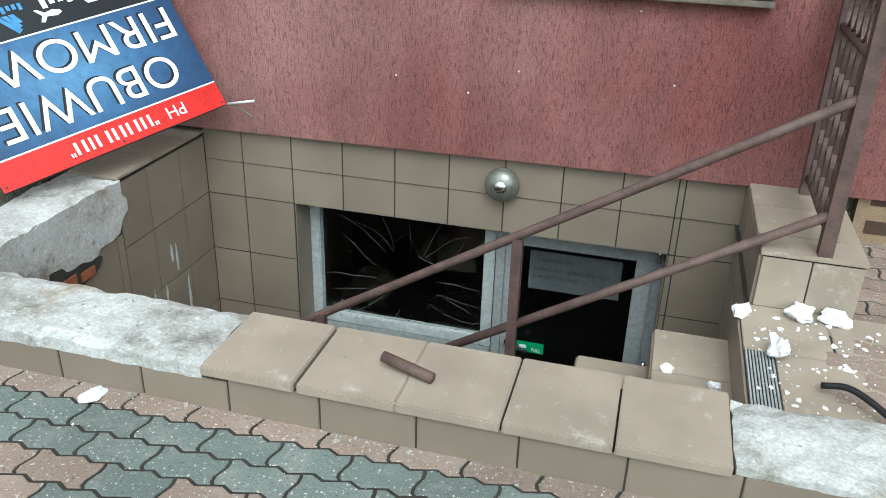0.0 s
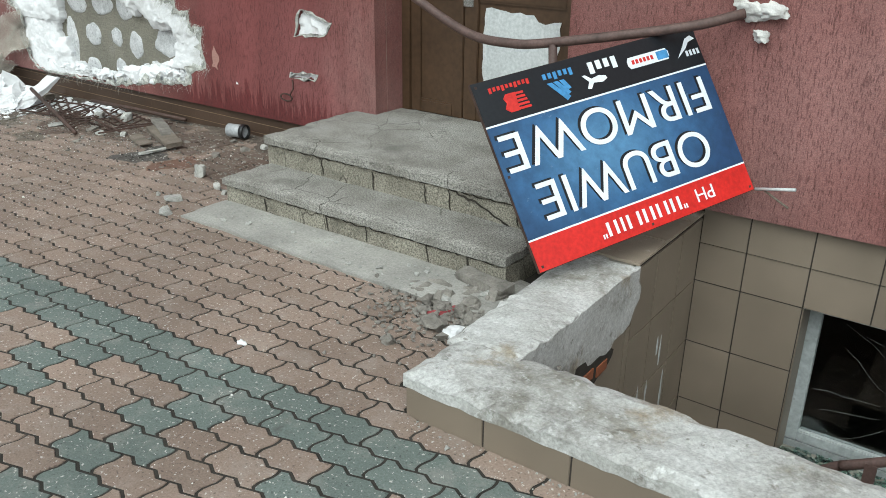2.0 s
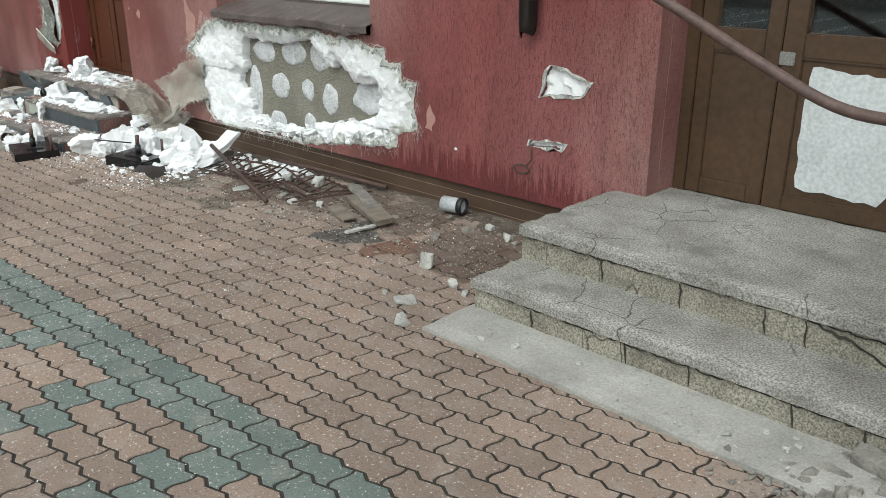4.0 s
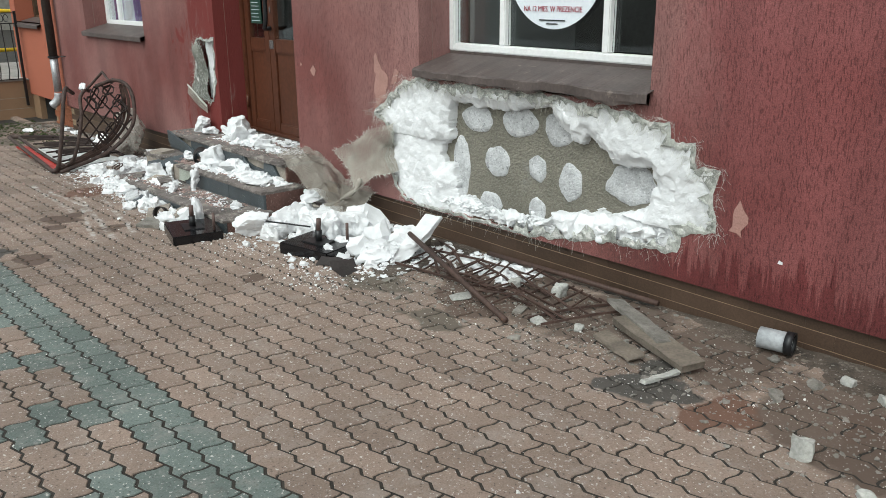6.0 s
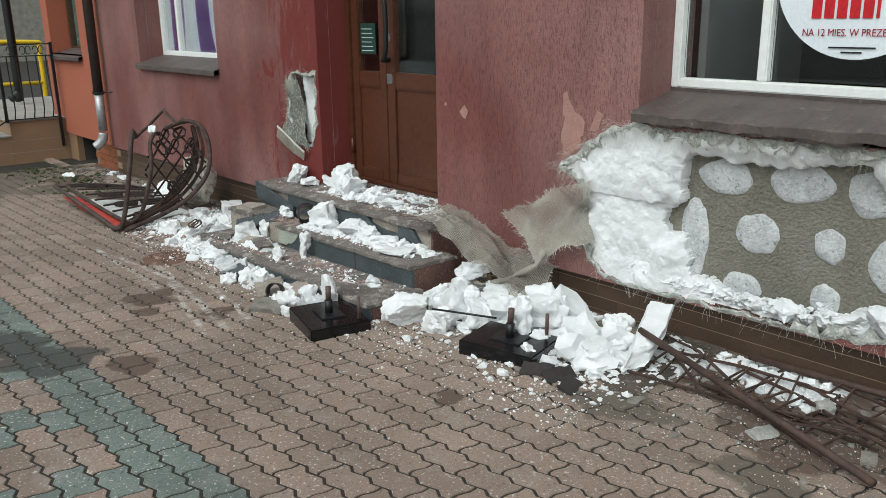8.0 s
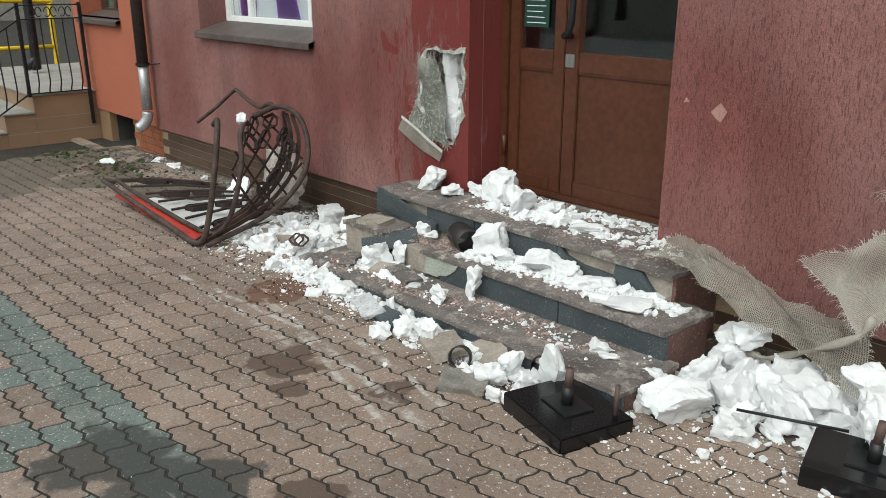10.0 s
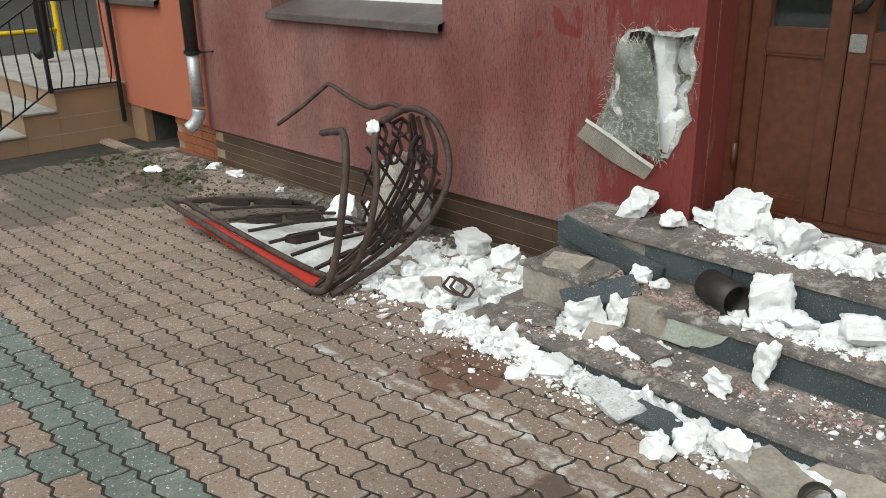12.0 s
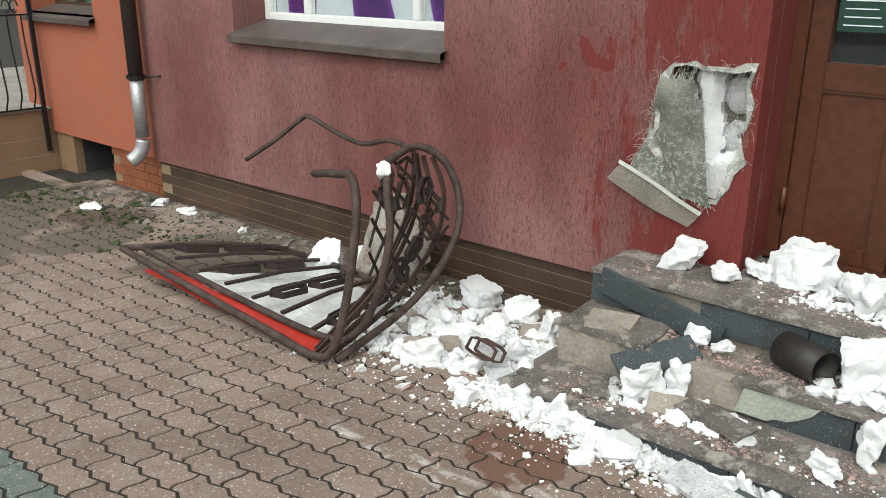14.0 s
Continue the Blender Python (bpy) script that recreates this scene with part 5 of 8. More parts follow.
for i in range(5):
    box("logo_stripe", 0.335 + 0.004 * i, 0.395, yk + 0.046 - i * 0.015, yk + 0.055 - i * 0.015, 0.0005, 0.002, M_REDLOGO, sign)
flat_shape("logo_shape", [(0.385, yk - 0.016), (0.43, yk - 0.016), (0.445, yk + 0.0), (0.436, yk + 0.02), (0.45, yk + 0.04), (0.43, yk + 0.057), (0.39, yk + 0.057)], M_REDLOGO, sign)
word_bars(0.31, 0.50, yk - 0.046, 0.016, 10, M_REDLOGO)
for i in range(3):
    x = 0.155 + i * 0.030
    flat_shape("logo_stripe", [(x, yk - 0.012), (x + 0.022, yk - 0.012), (x + 0.022 - 0.022 * (i + 1), yk + 0.012 + 0.020 * (i + 1)), (x - 0.022 * (i + 1), yk + 0.012 + 0.016 * (i + 1))], M_LIGHTBLUE, sign)
word_bars(0.105, 0.255, yk - 0.040, 0.022, 6, M_LIGHTBLUE)
word_bars(-0.115, 0.040, yk - 0.032, 0.036, 4, M_PRINTWHITE)
flat_shape("logo_shape", [(-0.04, yk + 0.018), (-0.01, yk + 0.010), (0.03, yk + 0.016), (0.055, yk - 0.004), (0.07, yk - 0.004), (0.045, yk + 0.026), (0.062, yk + 0.052), (0.045, yk + 0.056), (0.025, yk + 0.034), (-0.02, yk + 0.040), (-0.045, yk + 0.030)], M_PRINTWHITE, sign)
flat_shape("logo_plate", [(-0.385, yk - 0.010), (-0.375, yk - 0.024), (-0.175, yk - 0.024), (-0.165, yk - 0.010), (-0.165, yk + 0.010), (-0.175, yk + 0.024), (-0.375, yk + 0.024), (-0.385, yk + 0.010)], M_PRINTWHITE, sign)
box("logo_bar", -0.380, -0.320, yk - 0.018, yk + 0.018, 0.002, 0.003, M_LIGHTBLUE, sign)
for i in range(6):
    box("logo_bar", -0.300 + i * 0.020, -0.287 + i * 0.020, yk - 0.010, yk + 0.008, 0.002, 0.003, M_REDLOGO, sign)
flat_shape("logo_shape", [(-0.545, yk - 0.030), (-0.525, yk - 0.048), (-0.495, yk - 0.040), (-0.470, yk - 0.012), (-0.425, yk + 0.034), (-0.480, yk + 0.002), (-0.505, yk - 0.022), (-0.525, yk - 0.026)], M_PRINTWHITE, sign)
for i in range(4):
    box("logo_bar", -0.545 + i * 0.020, -0.533 + i * 0.020, yk + 0.012, yk + 0.036, 0.0005, 0.002, M_PRINTWHITE, sign)
for x, y in ((-SW / 2 + 0.02, SH / 2 - 0.02), (SW / 2 - 0.02, SH / 2 - 0.02), (-SW / 2 + 0.02, -SH / 2 + 0.02), (SW / 2 - 0.02, -SH / 2 + 0.02), (0, SH / 2 - 0.02), (SW / 2 - 0.02, 0)):
    box("screw", x - 0.005, x + 0.005, y - 0.005, y + 0.005, 0.0, 0.002, M_DARKRUST, sign)
fields = {ob.name.split(".")[0]: ob for ob in sign.children}
for ob in list(sign.children):
    kind = ob.name.split(".")[0]
    if kind.startswith("logo"):
        ob.parent = fields["black_strip"]
    elif kind in ("name_bar", "quote_mark") or (kind == "lettering" and ob.matrix_basis.translation.y > yr):
        ob.parent = fields["red_strip"]
    elif kind.startswith("lettering"):
        ob.parent = fields["blue_field"]
stake = empty("splintered_dowels", (-1.98, 3.56, 0.36), "pale broken wall dowels sticking out beside the sign", "dowel")
adopt(stake, [tube("dowel", [(-2.03, 3.55, 0.355), (-1.86, 3.50, 0.40)], 0.007, M_WHITEPAINT), tube("dowel", [(-2.0, 3.55, 0.36), (-1.88, 3.52, 0.31)], 0.005, M_WOOD)])

# ---- wall lamp over the pit ----
lamp = empty("wall_lamp", (-0.665, 3.70, 0.07), "round wall lamp with a milky glass and chrome cap", "lamp")
bm = bmesh.new()
bmesh.ops.create_uvsphere(bm, u_segments=20, v_segments=12, radius=0.085)
for v in bm.verts:
    v.co = Vector((v.co.x, v.co.y * 0.75, v.co.z))
obs = [part("globe", bm, surface("grey_glass_globe", (0.20, 0.205, 0.18), 0.16, 40, 8, 0.15, 0.0, metal=0.5), None, smooth=True)]
obs[0].location = (-0.665, 3.668, 0.065)
bm = bmesh.new()
bmesh.ops.create_uvsphere(bm, u_segments=16, v_segments=10, radius=0.036)
for v in bm.verts:
    v.co = Vector((v.co.x, v.co.y * 0.6, v.co.z))
obs.append(part("cap", bm, M_CHROME, None, "shiny bulb cap", True))
obs[1].location = (-0.665, 3.618, 0.068)
adopt(lamp, obs)

# ---- pit railing ----
rail = empty("stair_railing", (0.66, 2.97, 0), "brown painted tubular railing beside the basement stair", "railing")
adopt(rail, [
    tube("post", [(0.66, 2.97, 0.0), (0.66, 2.97, 1.14)], 0.028, M_RUST, None, 4, (0.05, 0.05)),
    tube("top_rail", smooth_path([(0.65, 2.965, 0.80), (-1.20, 2.965, -0.31), (-1.42, 2.965, -0.44), (-1.50, 2.97, -0.52)], 6), 0.019, M_RUST, None, 10),
    tube("lower_rail", [(0.65, 2.965, 0.38), (-0.95, 2.965, -0.57)], 0.019, M_RUST, None, 10),
    tube("upright", [(-0.46, 2.965, 0.12), (-0.455, 2.965, -1.2)], 0.02, M_RUST, None, 4, (0.04, 0.04)),
    tube("upright", [(-1.32, 2.965, -0.38), (-1.32, 2.965, -1.5)], 0.02, M_RUST, None, 4, (0.04, 0.04))])
bal = empty("iron_balustrade", (0.66, 3.3, 0.22), "brown iron balustrade with wavy flat bars and rings", "balustrade")
obs = [tube("top_bar", [(0.66, 2.97, 1.12), (0.66, 3.60, 1.12)], 0.02, M_RUST, None, 8), tube("middle_bar", [(0.66, 2.97, 0.93), (0.66, 3.60, 0.93)], 0.017, M_RUST, None, 8),
       tube("lower_bar", [(0.66, 2.97, 0.30), (0.66, 3.60, 0.30)], 0.015, M_RUST, None, 8), tube("end_post", [(0.66, 3.60, 0.22), (0.66, 3.60, 1.13)], 0.02, M_RUST, None, 4, (0.04, 0.04))]
for i in range(5):
    y = 3.07 + i * 0.105
    for s in (-1, 1):
        pts = [(0.66, y + s * 0.028 * math.sin(k * math.pi / 2.0 + 0.6) ** 3, 0.30 + k * 0.063) for k in range(11)]
        obs.append(tube("wavy_bar", smooth_path(pts, 3), 0, M_RUST, None, flat=(0.006, 0.03)))
    ring = [(0.66, y + 0.045 * math.cos(a), 1.025 + 0.075 * math.sin(a)) for a in (k * math.pi / 8 for k in range(17))]
    obs.append(tube("ring", ring, 0, M_RUST, None, flat=(0.005, 0.018)))
adopt(bal, obs)
stub = tagged(tube("pipe_stub", [(-0.66, 1.905, 0.185), (-0.50, 1.865, 0.168)], 0.017, M_RUST, None, 10), "short rusty sawn-off pipe on the kerb", "pipe")
board = empty("wall_board", (0.1, 3.62, 1.0), "dark framed board fixed to the red wall", "board")
adopt(board, [box("panel", -0.75, 0.39, 3.625, FY, 1.0, 1.7, M_DARKSHEET, None, 0.003), box("edge_strip", -0.75, 0.395, 3.60, FY, 0.975, 0.998, M_WOOD, None, 0.003)])
cable = tagged(tube("bent_cable", smooth_path([(0.62, 2.40, 0.025), (0.70, 2.36, 0.05), (0.80, 2.24, 0.035), (0.83, 2.12, 0.02), (0.79, 2.02, 0.012)], 6), 0.011, M_BLACKIRON, None, 8), "bent piece of black cable lying on the landing", "cable")

# ---- bent handrail by the old door ----
hr = empty("bent_handrail", (-2.9, 3.3, 0.31), "bent brown tubular handrail torn from the steps", "handrail")
adopt(hr, [tube("rail", smooth_path([(-2.20, 3.60, 1.06), (-2.40, 3.47, 1.0), (-2.92, 3.30, 0.905), (-3.12, 3.28, 0.885), (-3.35, 3.29, 0.905), (-3.65, 3.30, 1.03), (-4.0, 3.30, 1.20), (-4.5, 3.3, 1.42)], 6), 0.021, M_RUST, None, 10),
           tube("upright", [(-2.91, 3.30, 0.90), (-2.87, 3.31, 0.31)], 0.02, M_RUST, None, 8)])
wb = empty("wall_bracket", (-2.2, 3.62, 1.05), "torn wall fixing with pale foam round the rail", "bracket")
obs = []
for i, (dx, dz, w) in enumerate(((0, 0, 0.11), (0.09, 0.02, 0.10), (0.05, -0.08, 0.07), (-0.05, 0.06, 0.06))):
    ob = new("foam_lump", chunk_mesh("foam_lump", w, 0.05, w * 0.7, 70 + i, M_EPS_DIRTY))
    ob.location = (-2.18 + dx, 3.635, 1.02 + dz)
    obs.append(ob)
adopt(wb, obs)

# ---- torn insulation in the facade ----


def inside(poly, x, z):
    c = False
    for (x0, z0), (x1, z1) in zip(poly, poly[1:] + poly[:1]):
        if (z0 > z) != (z1 > z) and x < (x1 - x0) * (z - z0) / (z1 - z0) + x0:
            c = not c
    return c


def foam_sheet(name, poly, depth, cell, mat, parent, seed, amp=1.0):
    """Foam left standing in a torn opening: a lumpy sheet where depth(x, z) says so."""
    xs, zs = [p[0] for p in poly], [p[1] for p in poly]
    x0, z0 = min(xs), min(zs)
    nx, nz = int((max(xs) - x0) / cell) + 1, int((max(zs) - z0) / cell) + 1
    idx, vs, fs = {}, [], []
    def vert(i, j):
        if (i, j) not in idx:
            x, z = x0 + i * cell, z0 + j * cell
            t = max(0.035, depth(x, z))
            q = Vector((x * 7, z * 7, seed))
            lump = noise.noise(q) * 0.016 + abs(noise.noise(q * 1.7)) * 0.016 + noise.noise(q * 5) * 0.004 + noise.noise(q * 14) * 0.004
            idx[(i, j)] = len(vs)
            vs.append((x + noise.noise(Vector((x * 30, z * 30, 3))) * cell, BACK - min(0.105, t) - (lump * amp if t > 0.02 else 0.001), z + noise.noise(Vector((x * 30, z * 30, 9))) * cell))
        return idx[(i, j)]
    for i in range(nx):
        for j in range(nz):
            x, z = x0 + (i + 0.5) * cell, z0 + (j + 0.5) * cell
            if inside(poly, x, z) and depth(x, z) > 0:
                fs.append((vert(i, j), vert(i + 1, j), vert(i + 1, j + 1), vert(i, j + 1)))
    seen = {}
    for f in fs:
        for a, b in zip(f, f[1:] + f[:1]):
            seen[(a, b)] = True
    rims = [(a, b) for a, b in seen if (b, a) not in seen]
    foot = {}
    for a in {i for e in rims for i in e}:
        foot[a] = len(vs)
        vs.append((vs[a][0], BACK + 0.002, vs[a][2]))
    fs += [(b, a, foot[a], foot[b]) for a, b in rims]
    ob = mesh_object(name, vs, fs, mat, parent, smooth=True)
    ob.data.set_sharp_from_angle(angle=radians(28))
    return ob


BARE = [(-7.47, 0.79), (-7.485, 0.69), (-7.49, 0.58), (-7.57, 0.50), (-7.56, 0.42), (-7.46, 0.43), (-7.43, 0.24), (-7.31, 0.23), (-7.18, 0.20), (-6.85, 0.185), (-6.69, 0.255), (-6.48, 0.33), (-6.28, 0.36), (-6.10, 0.43), (-6.06, 0.56), (-6.085, 0.61), (-6.30, 0.60), (-6.38, 0.665), (-6.47, 0.717), (-6.54, 0.66), (-6.63, 0.74), (-6.70, 0.82), (-6.86, 0.81), (-7.09, 0.77), (-7.27, 0.78)]
bare_a = np.array(BARE)
bare_b = np.roll(bare_a, -1, 0) - bare_a
bare_l = (bare_b ** 2).sum(1)


def depth1(x, z):
    """Foam left round the bare masonry, thicker away from it."""
    px = x + 0.022 * noise.noise(Vector((x * 14, z * 14, 4.2))) + 0.010 * noise.noise(Vector((x * 42, z * 42, 1.2)))
    pz = z + 0.022 * noise.noise(Vector((x * 14, z * 14, 8.1))) + 0.010 * noise.noise(Vector((x * 42, z * 42, 6.2)))
    if inside(BARE, px, pz):
        return 0.0
    q = np.array((px, pz)) - bare_a
    k = np.clip((q * bare_b).sum(1) / bare_l, 0, 1)
    d = float(np.sqrt(((q - bare_b * k[:, None]) ** 2).sum(1).min()))
    if z < 0.36 and x > -7.4:
        return min(0.07, 0.02 + 0.9 * d)
    if x < -7.4 and z < 0.55:
        return min(0.085, 0.045 + 0.4 * d)
    return min(0.095, 0.055 + 0.7 * d)


torn = empty("torn_insulation", (-6.9, 3.7, 0.15), "torn white foam insulation in a hole under the window", "insulation")
obs = [foam_sheet("foam_sheet", hole1, depth1, 0.0075, M_EPS, None, 2.0)]
rr = random.Random(21)
for k, (x, z, a, b) in enumerate(((-7.31, 0.695, 0.13, 0.072), (-6.985, 0.712, 0.135, 0.078), (-6.70, 0.715, 0.10, 0.095), (-7.147, 0.477, 0.10, 0.088), (-6.846, 0.485, 0.062, 0.074), (-6.613, 0.45, 0.075, 0.10), (-6.841, 0.255, 0.062, 0.075), (-6.24, 0.50, 0.15, 0.10), (-7.445, 0.41, 0.075, 0.17), (-7.20, 0.237, 0.09, 0.06))):
    vs = [(x, BACK - 0.010, z)]
    n = 28
    for ringr, dy in ((0.6, 0.010), (0.93, 0.008), (1.0, 0.0)):
        for i in range(n):
            t = 2 * math.pi * i / n
            f = ringr * (1 + 0.20 * noise.noise(Vector((math.cos(t) * 1.3 + k * 3, math.sin(t) * 1.3, k))) + 0.07 * noise.noise(Vector((math.cos(t) * 5 + k, math.sin(t) * 5, k + 7))))
            vs.append((x + a * f * math.cos(t), BACK - dy + rr.uniform(-0.002, 0.002), z + b * f * math.sin(t)))
    fs = [(0, 1 + (i + 1) % n, 1 + i) for i in range(n)]
    for r in range(2):
        fs += [(1 + r * n + i, 1 + r * n + (i + 1) % n, 1 + (r + 1) * n + (i + 1) % n, 1 + (r + 1) * n + i) for i in range(n)]
    obs.append(mesh_object("adhesive_dab", vs, fs, M_ADHESIVE, None, "dab of pale grey adhesive", True))


def grown(poly, d, seed, amp):
    cx, cz = sum(p[0] for p in poly) / len(poly), sum(p[1] for p in poly) / len(poly)
    r2 = random.Random(seed)
    out = []
    for x, z in poly:
        v = Vector((x - cx, z - cz))
        v += v.normalized() * (d + r2.uniform(-amp, amp))
        out.append((cx + v.x, cz + v.y))
    return out


M_FIBRE = surface("pale_glass_fibre", (0.55, 0.55, 0.50), 0.7, 200, 6, 0.2, 0.1, 0.002)
M_FRINGE = surface("torn_mesh_coat", (0.34, 0.345, 0.315), 0.9, 110, 14, 0.55, 0.9, 0.006, dirt=(0.62, 0.61, 0.58), dirt_at=0.52)


def fringe(poly, seed):
    """A torn strip of mesh and plaster along the edge of a hole, curling outwards."""
    r2 = random.Random(seed)
    n_ = len(poly)
    outer_, vs, fs = inset(poly, -0.012), [], []
    for i, (x, z) in enumerate(poly):
        a, b = Vector(poly[i - 1]), Vector(poly[(i + 1) % n_])
        t = (b - a).normalized()
        in_ = Vector((t.y, -t.x))
        w = r2.choice((0.008, 0.02, 0.03, 0.04, 0.06)) * r2.uniform(0.7, 1.2) if z > 0.23 or x > -6.9 else 0.006
        ox, oz = outer_[i]
        vs += [(ox, FY - 0.002, max(oz, hem(ox) + 0.004)), (x, FY - 0.004 - r2.uniform(0, 0.003), max(z, hem(x) + 0.006)), (x + in_.x * w * 0.6, FY - 0.004 - r2.uniform(-0.012, 0.008), z + in_.y * w * 0.6), (x + in_.x * w, FY - r2.uniform(-0.02, 0.012), z + in_.y * w)]
    for i in range(n_):
        j = (i + 1) % n_
        fs += [(4 * i + k, 4 * j + k, 4 * j + k + 1, 4 * i + k + 1) for k in range(3)]
    ob = mesh_object("mesh_fringe", vs, fs, M_FRINGE)
    ob.modifiers.new("thickness", "SOLIDIFY").thickness = 0.0015
    return ob


fine_edge = ragged(hole1, 0.018, 0.006, 41)
obs.append(fringe(fine_edge, 4))


def strands(name, poly, count, length, mat, seed, down=0.2):
    """Loose glass fibres standing off a torn edge."""
    r2 = random.Random(seed)
    vs, fs = [], []
    cx, cz = sum(p[0] for p in poly) / len(poly), sum(p[1] for p in poly) / len(poly)
    for _ in range(count):
        x, z = r2.choice(poly)
        if z < cz - 0.12 and r2.random() < 0.85:
            continue
        d = Vector((x - cx, 0, z - cz)).normalized() * r2.uniform(-1, 1) + Vector((r2.uniform(-0.8, 0.8), r2.uniform(-0.7, 0), r2.uniform(-0.8, 0.8) - down))
        d = d.normalized() * r2.uniform(0.3, 1) * length
        p = Vector((x + r2.uniform(-0.04, 0.04), FY - 0.006, z + r2.uniform(-0.03, 0.03)))
        p.z = max(p.z, hem(p.x) + 0.01)
        v2, f2 = tube_data([p, p + d * 0.6, p + d + Vector((0, 0, -0.2 * length))], 0.0004, 3)
        fs += [tuple(i + len(vs) for i in f) for f in f2]
        vs += v2
    return tagged(mesh_object(name, vs, fs, mat, None), "loose glass-fibre strands", kind="stuff")


obs.append(strands("fibre_fuzz", hole1, 2600, 0.07, M_FIBRE, 5))
adopt(torn, obs)
torn2 = empty("torn_corner", (-10.55, 3.7, 0.5), "torn corner insulation with hanging fibre mesh beside the door", "insulation")


def depth2(x, z):
    w = noise.noise(Vector((x * 9, z * 9, 3.1))) * 0.05
    c = abs(x + 10.545 + (0.80 - z) * -0.05) - 0.055 + w
    low = (0.66 - z) + (x + 10.5) * 0.6 + w
    m = max(-c, low if x > -10.56 else -1)
    return 0.0 if m < 0 else min(0.07, 0.03 + m)


obs = [foam_sheet("foam_sheet", hole2, depth2, 0.010, M_EPS, None, 7.0, 0.35)]
for k, (x, z) in enumerate(((-10.435, 0.90), (-10.43, 0.73))):
    bm = bmesh.new()
    bmesh.ops.create_uvsphere(bm, u_segments=18, v_segments=10, radius=0.075)
    for v in bm.verts:
        v.co = Vector((v.co.x * 0.85, v.co.y * 0.3, v.co.z)) * (1 + 0.1 * noise.noise(v.co * 30))
    ob = part("adhesive_dab", bm, M_ADHESIVE, None, "dab of pale grey adhesive", True)
    ob.location = (x, BACK - 0.005, z)
    obs.append(ob)
obs.append(wall_sheet("mesh_fringe", grown(hole2, 0.02, 4, 0.018), [grown(hole2, -0.006, 6, 0.006)], FY - 0.006, FY + 0.004, M_FRINGE))
obs.append(strands("fibre_fuzz", hole2, 220, 0.05, M_FIBRE, 8))


def net(name, fn, nu, nv, mat, parent=None, w=0.0022, seg=22, label=""):
    """Woven mesh: narrow ribbons along both ways of a sheet fn(u, v)."""
    vs, fs = [], []
    for way, count in ((0, nu), (1, nv)):
        for i in range(count + 1):
            c = i / count
            off = w / 2
            for k in range(seg + 1):
                t = k / seg
                p = fn(c, t) if way == 0 else fn(t, c)
                q = fn(min(1, c + 0.01), t) if way == 0 else fn(t, min(1, c + 0.01))
                if (q - p).length < 1e-6:
                    q = fn(c - 0.01, t) if way == 0 else fn(t, c - 0.01)
                d = (q - p).normalized() * off
                vs += [p - d, p + d]
            b = len(vs) - 2 * (seg + 1)
            for k in range(seg):
                a = b + 2 * k
                fs.append((a, a + 1, a + 3, a + 2))
    return mesh_object(name, vs, fs, mat, parent, label)


def patch(a, b, c, d, wob, seed):
    a, b, c, d = map(Vector, (a, b, c, d))
    def fn(u, v):
        p = a.lerp(b, u).lerp(d.lerp(c, u), v)
        return p + Vector((noise.noise(p * 7 + Vector((seed, 0, 0))), noise.noise(p * 7 + Vector((0, seed, 0))), noise.noise(p * 7 + Vector((0, 0, seed))))) * wob
    return fn


def frayed(fn, count, length, seed, category="mesh"):
    """Loose threads standing off the edges of a torn net."""
    r2 = random.Random(seed)
    vs, fs = [], []
    for _ in range(count):
        t, side_ = r2.random(), r2.choice(((0, 1), (1, 1), (0, 0), (1, 0)))
        u, v = (side_[0], t) if side_[1] else (t, side_[0])
        p = fn(u, v)
        away_ = (p - fn(0.5, 0.5)).normalized() + Vector([r2.uniform(-0.7, 0.7) for _ in range(3)])
        d = away_ * length * r2.uniform(0.3, 1)
        v2, f2 = tube_data([p, p + d * 0.5 + Vector((0, 0, 0.004)), p + d], 0.0006, 3)
        fs += [tuple(i + len(vs) for i in f) for f in f2]
        vs += v2
    return tagged(mesh_object("frayed_threads", vs, fs, M_FIBRE), "loose threads on the edge of torn mesh", category, kind="stuff")


M_FLAP = surface("dark_plaster_on_mesh", (0.14, 0.15, 0.125), 0.9, 120, 22, 0.5, 1.0, 0.008, dirt=(0.62, 0.62, 0.60), dirt_at=0.50, grit=(0.66, 0.66, 0.64), grit_scale=60)
M_DARKNET = surface("grey_green_mesh", (0.22, 0.22, 0.19), 0.85, 200, 9, 0.4, 0.2, 0.002)
fl = patch((-10.80, FY - 0.012, 0.56), (-10.46, FY - 0.02, 0.50), (-10.56, FY - 0.014, 0.93), (-10.70, FY - 0.012, 0.93), 0.034, 3)
grid = [fl(i / 12, j / 16) for j in range(17) for i in range(13)]
obs.append(mesh_object("mesh_backing", [p + Vector((0, 0.004, 0)) for p in grid], [(j * 13 + i, j * 13 + i + 1, j * 13 + i + 14, j * 13 + i + 13) for j in range(16) for i in range(12)], M_FLAP, None, "grey-green plaster still stuck on the mesh"))
obs.append(net("mesh_flap", fl, 44, 50, M_DARKNET, None, 0.0022, 16))
obs.append(net("mesh_roll", patch((-10.91, FY - 0.02, 0.525), (-10.55, FY - 0.03, 0.385), (-10.49, FY - 0.04, 0.47), (-10.83, FY - 0.035, 0.60), 0.014, 5), 70, 18, M_NET, None, 0.0030, 12))
bead_strip = [Vector((-10.845, FY - 0.045, 0.61)), Vector((-10.70, FY - 0.05, 0.555)), Vector((-10.58, FY - 0.052, 0.50)), Vector((-10.485, FY - 0.05, 0.46))]
obs.append(tube("corner_bead", smooth_path(bead_strip, 5), 0, M_FIBRE, None, flat=(0.004, 0.015), label="pale perforated corner bead"))
obs.append(frayed(fl, 260, 0.03, 33, ""))
